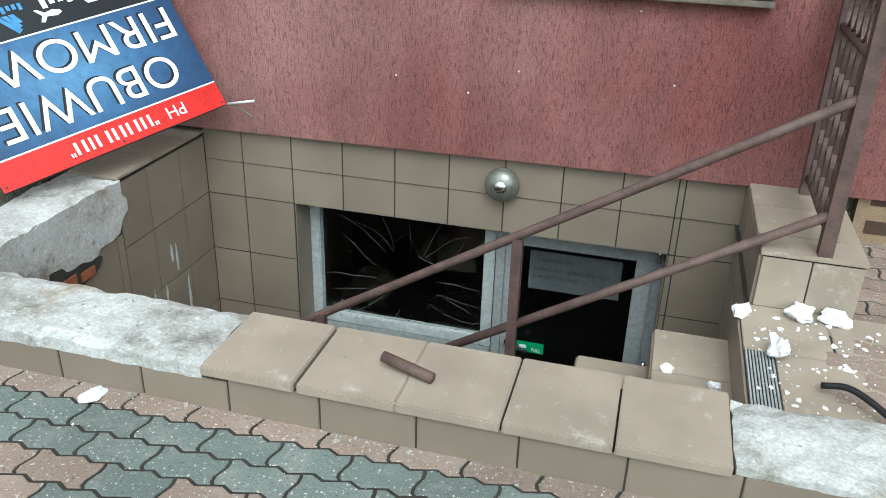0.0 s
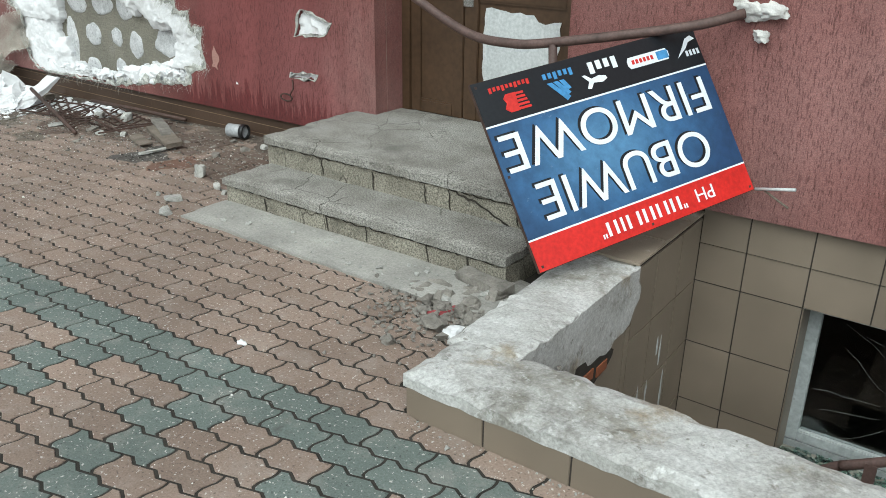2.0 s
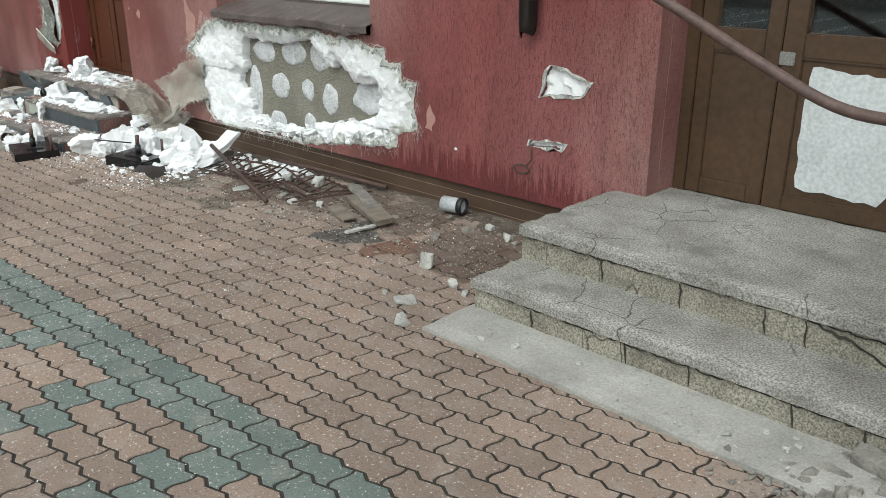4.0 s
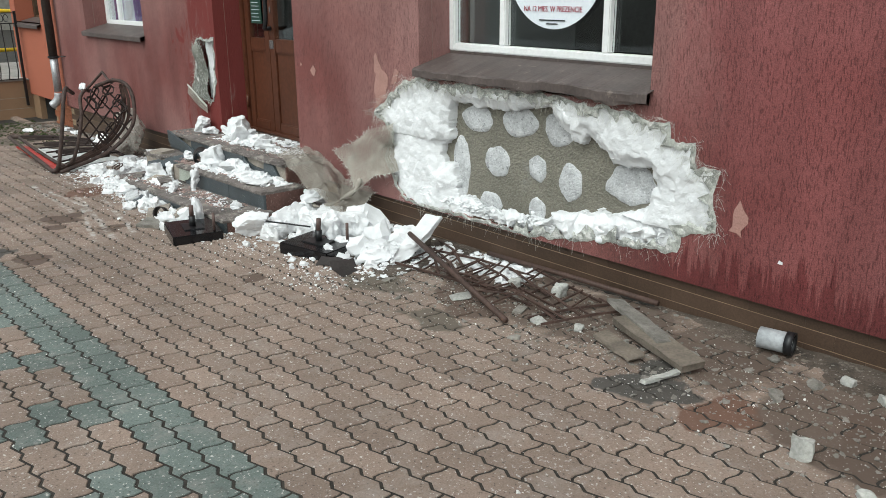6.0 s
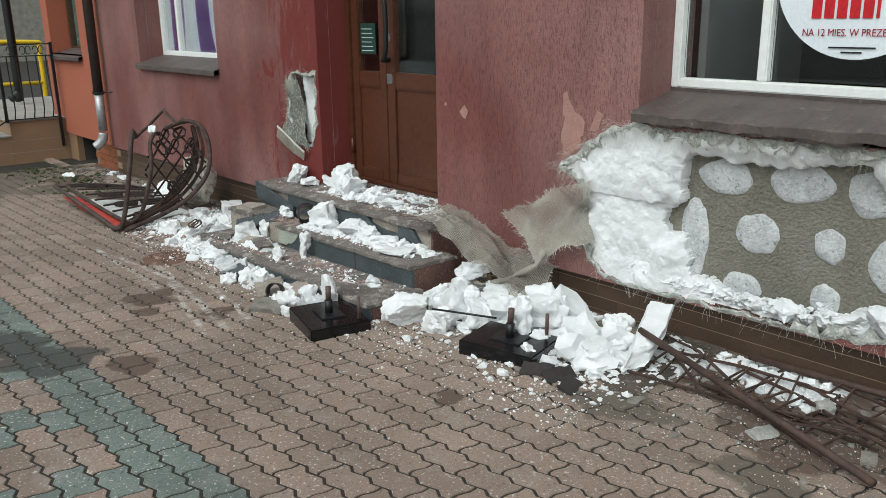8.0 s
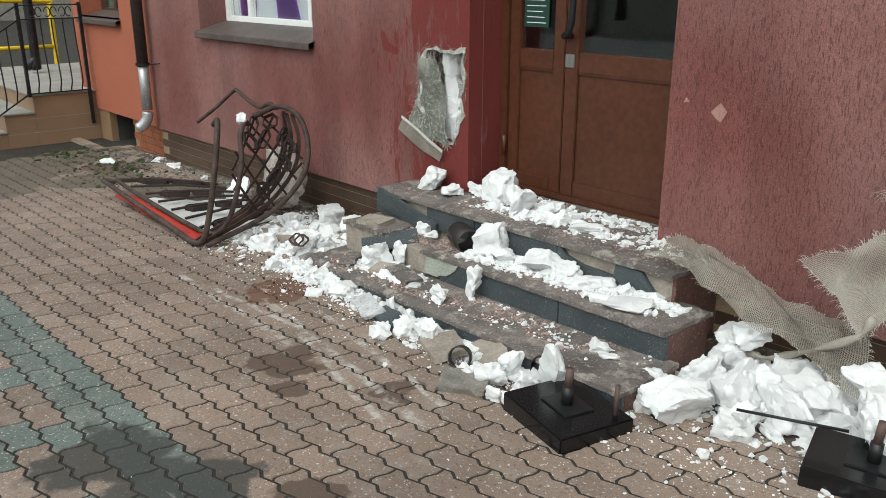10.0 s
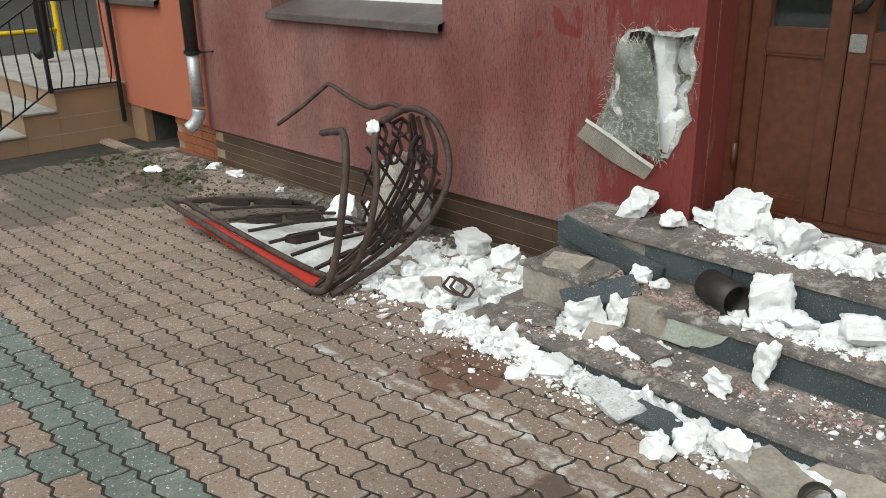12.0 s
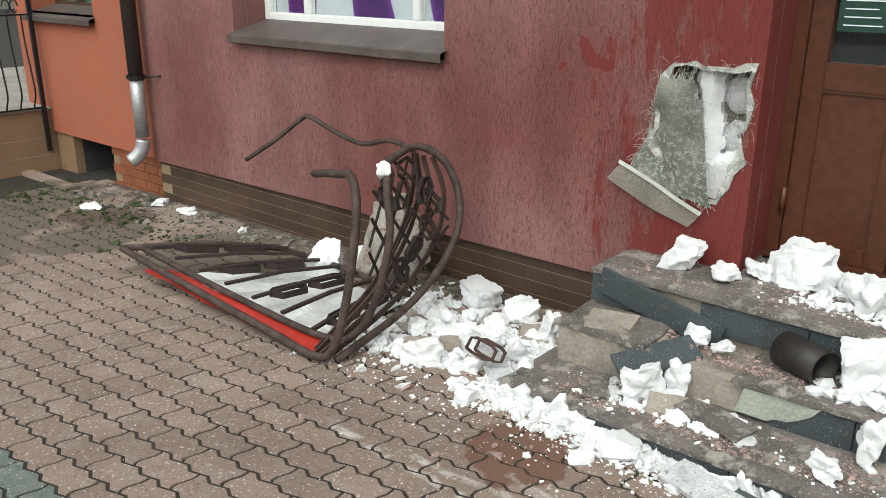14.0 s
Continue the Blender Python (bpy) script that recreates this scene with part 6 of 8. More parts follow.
adopt(torn2, obs)

flap = net("mesh_flap", patch((-7.98, FY - 0.015, 0.62), (-8.37, 3.50, 0.385), (-8.10, 3.47, 0.21), (-7.95, FY - 0.02, 0.33), 0.06, 2), 92, 66, M_NET, None, 0.0021, 26)
tagged(flap, "torn glass-fibre mesh hanging out of the wall", "mesh")


frayed(patch((-7.98, FY - 0.015, 0.62), (-8.37, 3.50, 0.385), (-8.10, 3.47, 0.21), (-7.95, FY - 0.02, 0.33), 0.06, 2), 320, 0.022, 31)


def drape(u, v):
    x, y = -9.0 + u * 0.85, 3.30 + v * 0.33
    z = 0.29 if x < -8.82 else 0.29 - 0.33 * (x + 8.82) - 0.10 * (1 - v) * (x + 8.82)
    p = Vector((x * 6, y * 6, 4))
    return Vector((x + 0.12 * (1 - v) + 0.03 * noise.noise(p), y, z + 0.03 + 0.07 * noise.noise(p * 0.8) * min(1, max(0, (x + 8.85) * 5)) + 0.022 * noise.noise(p * 2) + 0.008 * noise.noise(p * 5)))


tagged(net("fallen_mesh", drape, 120, 54, M_NET, None, 0.0028, 44), "grey glass-fibre mesh draped over the step end", "mesh")
frayed(drape, 300, 0.02, 32)
tw = [Vector((-8.10, 3.49, 0.26)), Vector((-8.14, 3.47, 0.18)), Vector((-8.3, 3.42, 0.08)), Vector((-8.42, 3.36, 0.04)), Vector((-8.6, 3.42, 0.05))]
tagged(tube("twisted_mesh", smooth_path([tuple(p) for p in tw], 6), [0.012 + 0.006 * math.sin(i) for i in range(25)], M_NET, None, 8), "twisted strand of fibre mesh trailing to the rubble", "mesh")

# scars on the wall
for nm, poly, lab in (("wall_scar", scar1, "white foam showing through a torn patch of red render"), ("wall_scar", scar2, "narrow torn strip of render showing foam")):
    holder = empty(nm, (poly[0][0], BACK, poly[0][1]), lab, "scar", "wall scars")
    adopt(holder, [foam_sheet("foam", poly, lambda x, z: 0.075 + 0.015 * noise.noise(Vector((x * 20, z * 20, 0))), 0.012, M_EPS, None, 3.0), wall_sheet("rim", grown(poly, 0.012, 3, 0.01), [grown(poly, -0.004, 2, 0.004)], FY - 0.004, FY + 0.003, M_FRINGE)])


def peel(pts, seed, amp=0.02, mat=None, lab="peeled patch of paler render on the wall"):
    ob = wall_sheet("peeled_patch", ragged(pts, 0.03, amp, seed), [], FY - 0.0018, FY + 0.001, mat or M_DUSTPINK)
    return tagged(ob, lab, "patch", "peeled patches")


peel([(-8.90, 0.86), (-8.86, 0.90), (-8.83, 0.87), (-8.85, 0.82)], 3, 0.008)
peel([(-9.03, 0.885), (-9.02, 0.91), (-9.0, 0.89)], 4, 0.005)
peel([(-5.66, 0.42), (-5.60, 0.40), (-5.58, 0.50), (-5.62, 0.56)], 5, 0.012)
peel([(-8.16, 0.67), (-8.02, 0.76), (-8.03, 0.90), (-8.07, 0.93), (-8.12, 1.02), (-8.15, 1.0), (-8.15, 0.85)], 11, 0.016)
peel([(-7.98, 0.84), (-7.92, 0.86), (-7.90, 0.92), (-7.94, 0.94), (-7.96, 0.89)], 12, 0.012)
peel([(-5.43, 0.335), (-5.41, 0.335), (-5.41, 0.345), (-5.425, 0.35)], 7, 0.003, M_EPS)
ringo = empty("wall_ring", (-4.93, FY, 0.3), "rusty iron ring hanging from the wall", "ring")
adopt(ringo, [tube("ring", [(-4.94 + 0.05 * math.cos(a), 3.635, 0.32 + 0.022 * math.sin(a)) for a in (k * math.pi / 8 for k in range(17))], 0.005, M_DARKRUST, None, 6), tube("wire", [(-4.90, 3.66, 0.43), (-4.88, 3.64, 0.38), (-4.91, 3.635, 0.335)], 0.004, M_DARKRUST, None, 5)])
rain = tagged(tube("broken_downpipe", [(-4.905, 3.60, 3.2), (-4.905, 3.60, 1.05)], 0.045, M_DARKSHEET, None, 14), "crushed dark end of a broken downpipe on the wall", "downpipe")
for i in range(14):
    v = rain.data.vertices[14 + i]
    v.co += Vector((0, 0, 0.05 * math.sin(i * 1.7) - (0.03 if i % 3 else 0)))
M_DULLZINC = surface("dull_zinc", (0.085, 0.08, 0.075), 0.6, 60, 14, 0.5, 0.3, 0.002, metal=0.2, dirt=(0.24, 0.24, 0.23), dirt_at=0.6)
hollow_band = tube("zinc_band", [(-4.905, 3.60, 1.16), (-4.905, 3.60, 1.27)], 0.0475, M_DULLZINC, rain, 14, label="bare zinc band")
for x, z, m in ((0.06, 0.62, M_ADHESIVE), (0.13, 0.60, M_DARKRUST), (-0.62, 0.62, M_ADHESIVE), (-0.85, 0.98, M_DARKRUST), (-0.12, 0.92, M_ADHESIVE), (-1.20, 0.55, M_EPS), (-0.85, 0.50, M_EPS)):
    tagged(box("wall_dowel", x - 0.005, x + 0.005, FY - 0.006, FY + 0.004, z - 0.005, z + 0.005, m, None, 0.003), "small grey plug remaining in the red wall", "dowel", "wall plugs")

# ---- foam lumps and rubble ----
lump_seed = [100]


def lump(name, x, y, z, w, h, mat, label, category, group, boxy=0.6, depth=None, tilt=0.15, rough=0.18):
    lump_seed[0] += 1
    r2 = random.Random(lump_seed[0])
    d = depth or w * r2.uniform(0.6, 0.9)
    ob = new(name, chunk_mesh(name, w, d, h, lump_seed[0], mat, rough, 7, boxy))
    ob.matrix_basis = pose(x, y, z, math.degrees(r2.uniform(-tilt, tilt)), math.degrees(r2.uniform(-tilt, tilt)), r2.uniform(0, 180))
    ob.location.z -= 0.012
    return tagged(ob, label, category, group)


def foam(x, y, z, w, h, boxy=0.8):
    big = w > 0.16
    return lump("foam_block" if big else "foam_scrap", x, y, z, w * 0.95, h * 0.95, M_EPS, "large broken block of white polystyrene foam" if big else "small broken scrap of white polystyrene foam", "foam", "broken foam", boxy, rough=0.14 if big else 0.2)


for x, y, w, h in ((-10.50, 3.57, 0.17, 0.14), (-10.35, 3.57, 0.16, 0.06), (-10.11, 3.68, 0.21, 0.19), (-10.25, 3.66, 0.11, 0.07), (-9.99, 3.74, 0.09, 0.06), (-9.86, 3.56, 0.16, 0.14), (-9.72, 3.64, 0.19, 0.07), (-9.59, 3.60, 0.14, 0.06), (-9.41, 3.55, 0.15, 0.04)):
    foam(x, y, step_top(x), w, h)
for x, y, w, h in ((-9.79, 3.30, 0.18, 0.19), (-9.66, 3.27, 0.12, 0.07), (-9.46, 3.31, 0.22, 0.10), (-9.31, 3.31, 0.14, 0.08), (-9.17, 3.29, 0.20, 0.06), (-8.90, 3.20, 0.19, 0.045), (-10.33, 3.33, 0.09, 0.06), (-9.78, 3.20, 0.09, 0.05), (-10.22, 3.30, 0.07, 0.05)):
    foam(x, y, step_mid(x), w, h)
for x, y, w, h in ((-10.40, 3.07, 0.15, 0.14), (-10.29, 3.10, 0.10, 0.05), (-9.75, 2.95, 0.11, 0.07), (-8.90, 3.02, 0.10, 0.04), (-8.82, 2.99, 0.08, 0.03), (-10.20, 3.08, 0.11, 0.05), (-10.06, 3.06, 0.12, 0.03), (-10.5, 3.04, 0.06, 0.03)):
    foam(x, y, step_low(x), w, h)
foam(-10.31, 3.17, step_low(-10.31), 0.09, 0.13, 0.35)
foam(-9.67, 3.08, step_low(-9.67), 0.075, 0.16, 0.3)
for x, y, w, h in ((-11.47, 3.53, 0.27, 0.13), (-11.18, 3.47, 0.18, 0.12), (-11.27, 2.91, 0.17, 0.10), (-11.49, 2.90, 0.08, 0.06), (-11.46, 3.11, 0.16, 0.06), (-11.12, 3.17, 0.13, 0.10), (-10.97, 3.36, 0.10, 0.13), (-10.99, 3.17, 0.13, 0.08), (-11.40, 3.22, 0.12, 0.08), (-12.29, 3.28, 0.18, 0.22), (-12.16, 3.42, 0.13, 0.17), (-11.62, 3.32, 0.14, 0.07), (-11.05, 2.95, 0.10, 0.07), (-11.36, 3.34, 0.11, 0.07), (-11.14, 3.0, 0.09, 0.06)):
    foam(x, y, ground_z(x), w, h)
for x, y, w, h in ((-14.29, 3.56, 0.14, 0.05), (-14.55, 3.20, 0.13, 0.05), (-13.95, 3.57, 0.14, 0.05), (-13.30, 3.52, 0.05, 0.04), (-10.72, 2.85, 0.08, 0.06), (-10.58, 2.83, 0.07, 0.05), (-10.39, 2.81, 0.07, 0.06), (-10.27, 2.80, 0.10, 0.07), (-10.16, 2.80, 0.07, 0.05), (-10.07, 2.80, 0.10, 0.08), (-9.93, 2.80, 0.09, 0.09), (-9.86, 2.82, 0.06, 0.06), (-9.76, 2.76, 0.09, 0.09), (-9.70, 2.71, 0.10, 0.10), (-9.60, 2.74, 0.12, 0.13), (-9.79, 2.65, 0.08, 0.06), (-9.96, 2.72, 0.08, 0.06), (-10.10, 2.72, 0.06, 0.04)):
    k = 1.0 if x < -12 else 0.72 if x < -10 else 0.88
    foam(x, y, ground_z(x), w * k, h * k)
for x, y, w, h in ((-9.10, 2.64, 0.12, 0.10), (-9.11, 2.75, 0.08, 0.11), (-8.97, 2.71, 0.12, 0.09), (-9.01, 2.57, 0.07, 0.06), (-8.94, 2.60, 0.10, 0.06), (-9.21, 2.62, 0.08, 0.06), (-9.27, 2.74, 0.07, 0.05), (-8.86, 2.76, 0.10, 0.07)):
    foam(x, y, ground_z(x), w, h)
ob = new("foam_slab", chunk_mesh("foam_slab", 0.10, 0.07, 0.20, 71, M_EPS, 0.10, 30, 0.85))
ob.matrix_basis = pose(-8.93, 2.78, ground_z(-8.9) + 0.01, 8, 24, -10)
tagged(ob, "upright broken piece of white polystyrene foam", "foam", "broken foam")
for x, y, z, w, h in ((-8.50, 2.93, -0.08, 0.25, 0.19), (-8.28, 2.94, -0.075, 0.14, 0.12), (-7.90, 3.13, -0.01, 0.16, 0.20), (-8.20, 3.14, -0.07, 0.23, 0.17), (-8.15, 3.30, -0.07, 0.24, 0.22), (-8.03, 3.43, -0.06, 0.21, 0.22), (-7.88, 3.29, -0.06, 0.29, 0.27), (-7.50, 3.17, -0.05, 0.26, 0.13), (-7.64, 3.47, -0.05, 0.18, 0.14), (-7.63, 3.34, -0.05, 0.26, 0.09), (-8.37, 3.20, -0.07, 0.22, 0.20), (-8.50, 3.36, -0.07, 0.20, 0.20), (-8.56, 3.18, -0.07, 0.16, 0.16), (-8.47, 3.38, 0.08, 0.14, 0.10), (-8.36, 3.12, -0.07, 0.27, 0.24), (-8.26, 2.98, -0.07, 0.14, 0.14), (-8.55, 3.42, 0.02, 0.18, 0.12), (-8.28, 2.77, -0.07, 0.055, 0.05), (-8.63, 3.02, -0.08, 0.14, 0.12), (-8.58, 2.90, -0.08, 0.14, 0.10), (-8.30, 3.40, -0.07, 0.22, 0.18), (-7.78, 3.14, -0.05, 0.12, 0.10), (-7.80, 3.46, -0.05, 0.17, 0.12), (-7.75, 2.90, -0.06, 0.04, 0.04), (-7.72, 3.01, -0.06, 0.06, 0.05)):
    foam(x, y, z, w * 0.9, h * 0.78, 0.74)
ob = new("foam_slab", chunk_mesh("foam_slab", 0.135, 0.42, 0.07, 77, M_EPS, 0.08, 30, 0.93))
ob.matrix_basis = pose(-7.395, 3.36, 0.015, 19, 4, 24)
tagged(ob, "long leaning slab of white polystyrene foam", "foam", "broken foam")
foam(-6.57, 3.70, 0.20, 0.17, 0.13, 0.8)
foam(-6.35, 3.71, 0.22, 0.13, 0.09)
foam(-6.08, 3.71, 0.26, 0.18, 0.12)
foam(-6.22, 3.72, 0.25, 0.10, 0.09)
rf = random.Random(90)
for _ in range(44):
    x, y = rf.uniform(-8.70, -7.45), min(3.56, rf.gauss(3.3, 0.13))
    foam(x, y, ground_z(x) + rf.uniform(0, 0.03), rf.uniform(0.04, 0.10), rf.uniform(0.03, 0.08), 0.8)
rf = random.Random(91)
for _ in range(14):
    x, y, w = rf.uniform(-7.3, -4.7), min(3.5, rf.gauss(3.2, 0.16)), rf.uniform(0.035, 0.085)
    lump("render_flake", x, y, ground_z(x) + 0.006, w, rf.uniform(0.014, 0.026), M_RUBBLE, "flat grey flake of broken render on the paving", "rubble", "render flakes", 0.9, tilt=0.2, rough=0.08)
# foam crumbs and grit too small to count


def bit_shapes(detail, count, seed, jag):
    """A few broken shapes, each with its own facets."""
    r2, out = random.Random(seed), []
    for k in range(count):
        bm = bmesh.new()
        bmesh.ops.create_icosphere(bm, subdivisions=detail, radius=1.0)
        cuts = [(Vector([r2.gauss(0, 1) for _ in range(3)]).normalized(), r2.uniform(0.35, 0.8)) for _ in range(5)]
        pts = []
        for v in bm.verts:
            p = v.co.copy()
            for d, h in cuts:
                p -= d * max(0.0, p.dot(d) - h)
            p *= 1 + jag * noise.noise(p * 2.4 + Vector((k * 3.1, seed, 0)))
            pts.append(p + Vector((0, 0, 0.45)))
        out.append((pts, [tuple(v.index for v in f.verts) for f in bm.faces]))
        bm.free()
    return out


FINE_BITS, BROKEN_BITS = bit_shapes(1, 8, 5, 0.4), bit_shapes(2, 10, 6, 0.7)


def crumbs(name, count, where, size, mat, label, seed, flat=0.6, clumped=0.0):
    """Scattered bits; clumped ones lie in patches, with bare ground between."""
    r2 = random.Random(seed)
    vs, fs = [], []
    shapes = BROKEN_BITS if size > 0.0095 else FINE_BITS
    made = 0
    while made < count:
        x, y, z = where(r2)
        if clumped and noise.noise(Vector((x * 6, y * 9, seed * 0.3))) + 0.6 * noise.noise(Vector((x * 17, y * 19, 2))) < r2.gauss(clumped - 0.2, 0.12):
            made += 0.25
            continue
        made += 1
        s = size * math.exp(r2.gauss(0, 0.55))
        q = Euler((r2.uniform(-0.4, 0.4), r2.uniform(-0.4, 0.4), r2.uniform(0, 6.28))).to_matrix()
        k = len(vs)
        tet, tf = r2.choice(shapes)
        a, b, c = r2.uniform(0.65, 1.2) * s, r2.uniform(0.65, 1.2) * s, flat * r2.uniform(0.6, 1.3) * s
        at = Vector((x, y, z - 0.15 * s))
        vs += [at + q @ Vector((p.x * a, p.y * b, p.z * c)) for p in tet]
        fs += [tuple(i + k for i in f) for f in tf]
    ob = mesh_object(name, vs, fs, mat)
    return tagged(ob, label, name.split("_")[0], kind="stuff")


def along(x0, x1, yc, spread, z=None):
    def f(r2):
        x = r2.uniform(x0, x1)
        y = yc(x) + r2.gauss(0, spread)
        return x, min(3.64, y), ground_z(x) if z is None else z
    return f


def on_step(x0, x1, y0, y1, z, pull=1.0):
    """Spread over a tread; z is its height, or a rule for it."""
    def f(r2):
        x = r2.uniform(x0, x1)
        return x, y0 + (y1 - y0) * r2.random() ** pull, z(x) if callable(z) else z
    return f


front_of_step = lambda r2: (lambda x: (x, 2.79 - 0.055 * (x + 8.65) - abs(r2.gauss(0, 0.075)), ground_z(x)))(r2.uniform(-10.95, -9.0))
crumbs("foam_crumbs", 5200, front_of_step, 0.0055, M_EPS, "white foam crumbs along the lowest granite step", 1)
crumbs("foam_crumbs", 700, front_of_step, 0.015, M_EPS, "white foam bits along the lowest granite step", 2)
crumbs("foam_crumbs", 80, front_of_step, 0.018, M_EPS, "white foam lumps along the lowest granite step", 43, 0.8)
crumbs("foam_crumbs", 5600, along(-11.85, -10.75, lambda x: 3.16, 0.16), 0.006, M_EPS, "white foam crumbs beside the granite steps", 3, clumped=0.15)
crumbs("foam_crumbs", 900, along(-11.75, -10.8, lambda x: 3.12, 0.18), 0.016, M_EPS, "white foam bits beside the granite steps", 4, clumped=0.15)
crumbs("foam_crumbs", 100, along(-11.7, -10.85, lambda x: 3.15, 0.15), 0.028, M_EPS, "white foam lumps beside the granite steps", 44, 0.7, 0.1)
crumbs("foam_crumbs", 3000, along(-8.7, -7.2, lambda x: 3.3, 0.2), 0.009, M_EPS, "white foam crumbs under the torn wall", 5)
crumbs("foam_crumbs", 800, along(-8.65, -7.3, lambda x: 3.32, 0.13), 0.016, M_EPS, "white foam bits under the torn wall", 6, clumped=0.1)
crumbs("foam_crumbs", 170, along(-8.65, -7.4, lambda x: 3.30, 0.12), 0.030, M_EPS, "white foam lumps under the torn wall", 45, 0.8)
crumbs("foam_crumbs", 1100, along(-7.45, -6.65, lambda x: 3.51, 0.07), 0.012, M_EPS, "white foam crumbs along the plinth", 7, clumped=0.05)
crumbs("foam_crumbs", 1800, on_step(-10.25, -8.9, 3.45, 3.85, step_top, 0.8), 0.008, M_EPS, "white foam crumbs on the top step", 8, clumped=0.15)
crumbs("foam_crumbs", 420, on_step(-10.05, -9.2, 3.5, 3.74, step_top), 0.013, M_EPS, "white foam bits on the top step", 9, clumped=0.12)
crumbs("foam_crumbs", 1700, on_step(-9.9, -8.72, 3.16, 3.35, step_mid, 0.6), 0.009, M_EPS, "white foam crumbs on the middle step", 10, clumped=0.1)
crumbs("foam_crumbs", 420, on_step(-9.75, -8.85, 3.22, 3.35, step_mid), 0.014, M_EPS, "white foam bits on the middle step", 11)
crumbs("foam_crumbs", 500, on_step(-10.75, -8.7, 2.90, 3.12, step_low, 0.7), 0.006, M_EPS, "white foam crumbs on the lowest step", 12, clumped=0.2)
crumbs("foam_crumbs", 200, on_step(-10.6, -10.0, 2.98, 3.14, step_low), 0.013, M_EPS, "white foam bits on the lowest step", 13)
def on_ledge(r2):
    x = r2.uniform(-7.75, -5.85)
    z = np.interp(x, (-7.75, -7.3, -6.8, -6.3, -5.85), (0.18, 0.165, 0.185, 0.215, 0.30))
    return x, r2.uniform(3.685, 3.745), float(z) + abs(r2.gauss(0, 0.02))


crumbs("foam_crumbs", 1500, on_ledge, 0.011, M_EPS, "white foam crumbs on the torn ledge", 14)
crumbs("grit", 2600, along(-7.6, -4.5, lambda x: 3.08, 0.22), 0.0016, M_EPS_DIRTY, "fine pale plaster dust along the house", 40)
crumbs("foam_crumbs", 1100, along(-9.3, -7.2, lambda x: 2.76, 0.13), 0.0032, M_EPS, "tiny foam beads round the post bases", 41)
crumbs("foam_crumbs", 420, along(-11.6, -9.2, lambda x: 2.66, 0.10), 0.0032, M_EPS, "tiny foam beads before the granite steps", 42)
crumbs("grit", 2400, along(-7.6, -4.5, lambda x: 3.22, 0.24), 0.0042, M_RUBBLE, "pale grit scattered along the house", 15)
crumbs("grit", 300, along(-7.2, -4.6, lambda x: 3.3, 0.2), 0.0088, M_RUBBLE, "broken bits of mortar along the house", 16, 0.4)
crumbs("grit", 900, lambda r2: (r2.gauss(-2.82, 0.16), min(2.75, r2.gauss(2.42, 0.15)), 0.005), 0.0085, M_RUBBLE, "mortar grit beside the worn steps", 17)
crumbs("grit", 90, lambda r2: (r2.gauss(-2.72, 0.09), min(2.7, r2.gauss(2.48, 0.11)), 0.01), 0.021, M_RUBBLE, "lumps of mortar beside the worn steps", 18)
crumbs("grit", 1500, lambda r2: (lambda x: (x, r2.uniform(0.9, 2.6 if x < -4.6 else 1.7), ground_z(x)))(r2.uniform(-12.5, -0.2)), 0.0015, M_EPS_DIRTY, "pale specks on the paving", 19)
crumbs("grit", 900, lambda r2: (lambda x: (x, min(3.64, r2.gauss(3.5, 0.13)), ground_z(x)))(r2.uniform(-15.2, -11.6)), 0.009, M_RUBBLE, "grit and leaf litter by the plinth", 20)
crumbs("grit", 300, lambda r2: (lambda x: (x, 1.752 - abs(r2.gauss(0, 0.03)), 0))(r2.uniform(-2.5, 0.5)), 0.0032, M_STONE, "plaster grit at the foot of the kerb", 21)
crumbs("grit", 200, on_step(0.42, 1.1, 2.08, 2.9, 0.0), 0.006, M_EPS, "plaster grit on the landing", 22)
crumbs("grit", 120, on_step(-4.3, -2.8, 2.46, 2.66, 0.022), 0.006, M_STONE, "plaster grit on the concrete slab", 23)
crumbs("grit", 200, on_step(-2.5, 0.5, 1.78, 2.03, 0.152), 0.0022, M_STONE, "plaster grit on the kerb", 24)
M_STEPGRIT = surface("red_brown_grit", (0.33, 0.235, 0.21), 0.95, 120, 30, 0.5, 0.3, 0.002)
for k, (y0, y1, z) in enumerate(((2.92, 3.11, step_low), (3.18, 3.35, step_mid), (3.40, 3.88, step_top))):
    crumbs("grit", 2600, on_step(-10.7, -8.85, y0, y1, z), 0.0036, M_STEPGRIT, "red-brown render grit on the granite steps", 60 + k, clumped=0.1)
crumbs("grit", 900, along(-11.6, -10.5, lambda x: 3.1, 0.3), 0.005, M_STEPGRIT, "red-brown render grit beside the steps", 64)
crumbs("moss", 500, lambda r2: (lambda x: (x, min(3.6, r2.gauss(3.15, 0.2)), ground_z(x)))(r2.uniform(-15.6, -13.4)), 0.010, surface("moss", (0.05, 0.062, 0.025), 0.95, 60, 20, 0.4, 0.3, 0.002), "moss and leaf litter in the paving joints", 66)
crumbs("glass_shards", 520, lambda r2: (r2.uniform(-1.72, -0.75), r2.uniform(3.765, 3.885), -1.035), 0.011, M_SHARD, "green shards of broken window glass on the ledge", 25, 0.3)
box("ledge", PW[0], -0.72, PY + 0.012, PANE - 0.02, -1.3, -1.04, M_CONCRETE, pit)
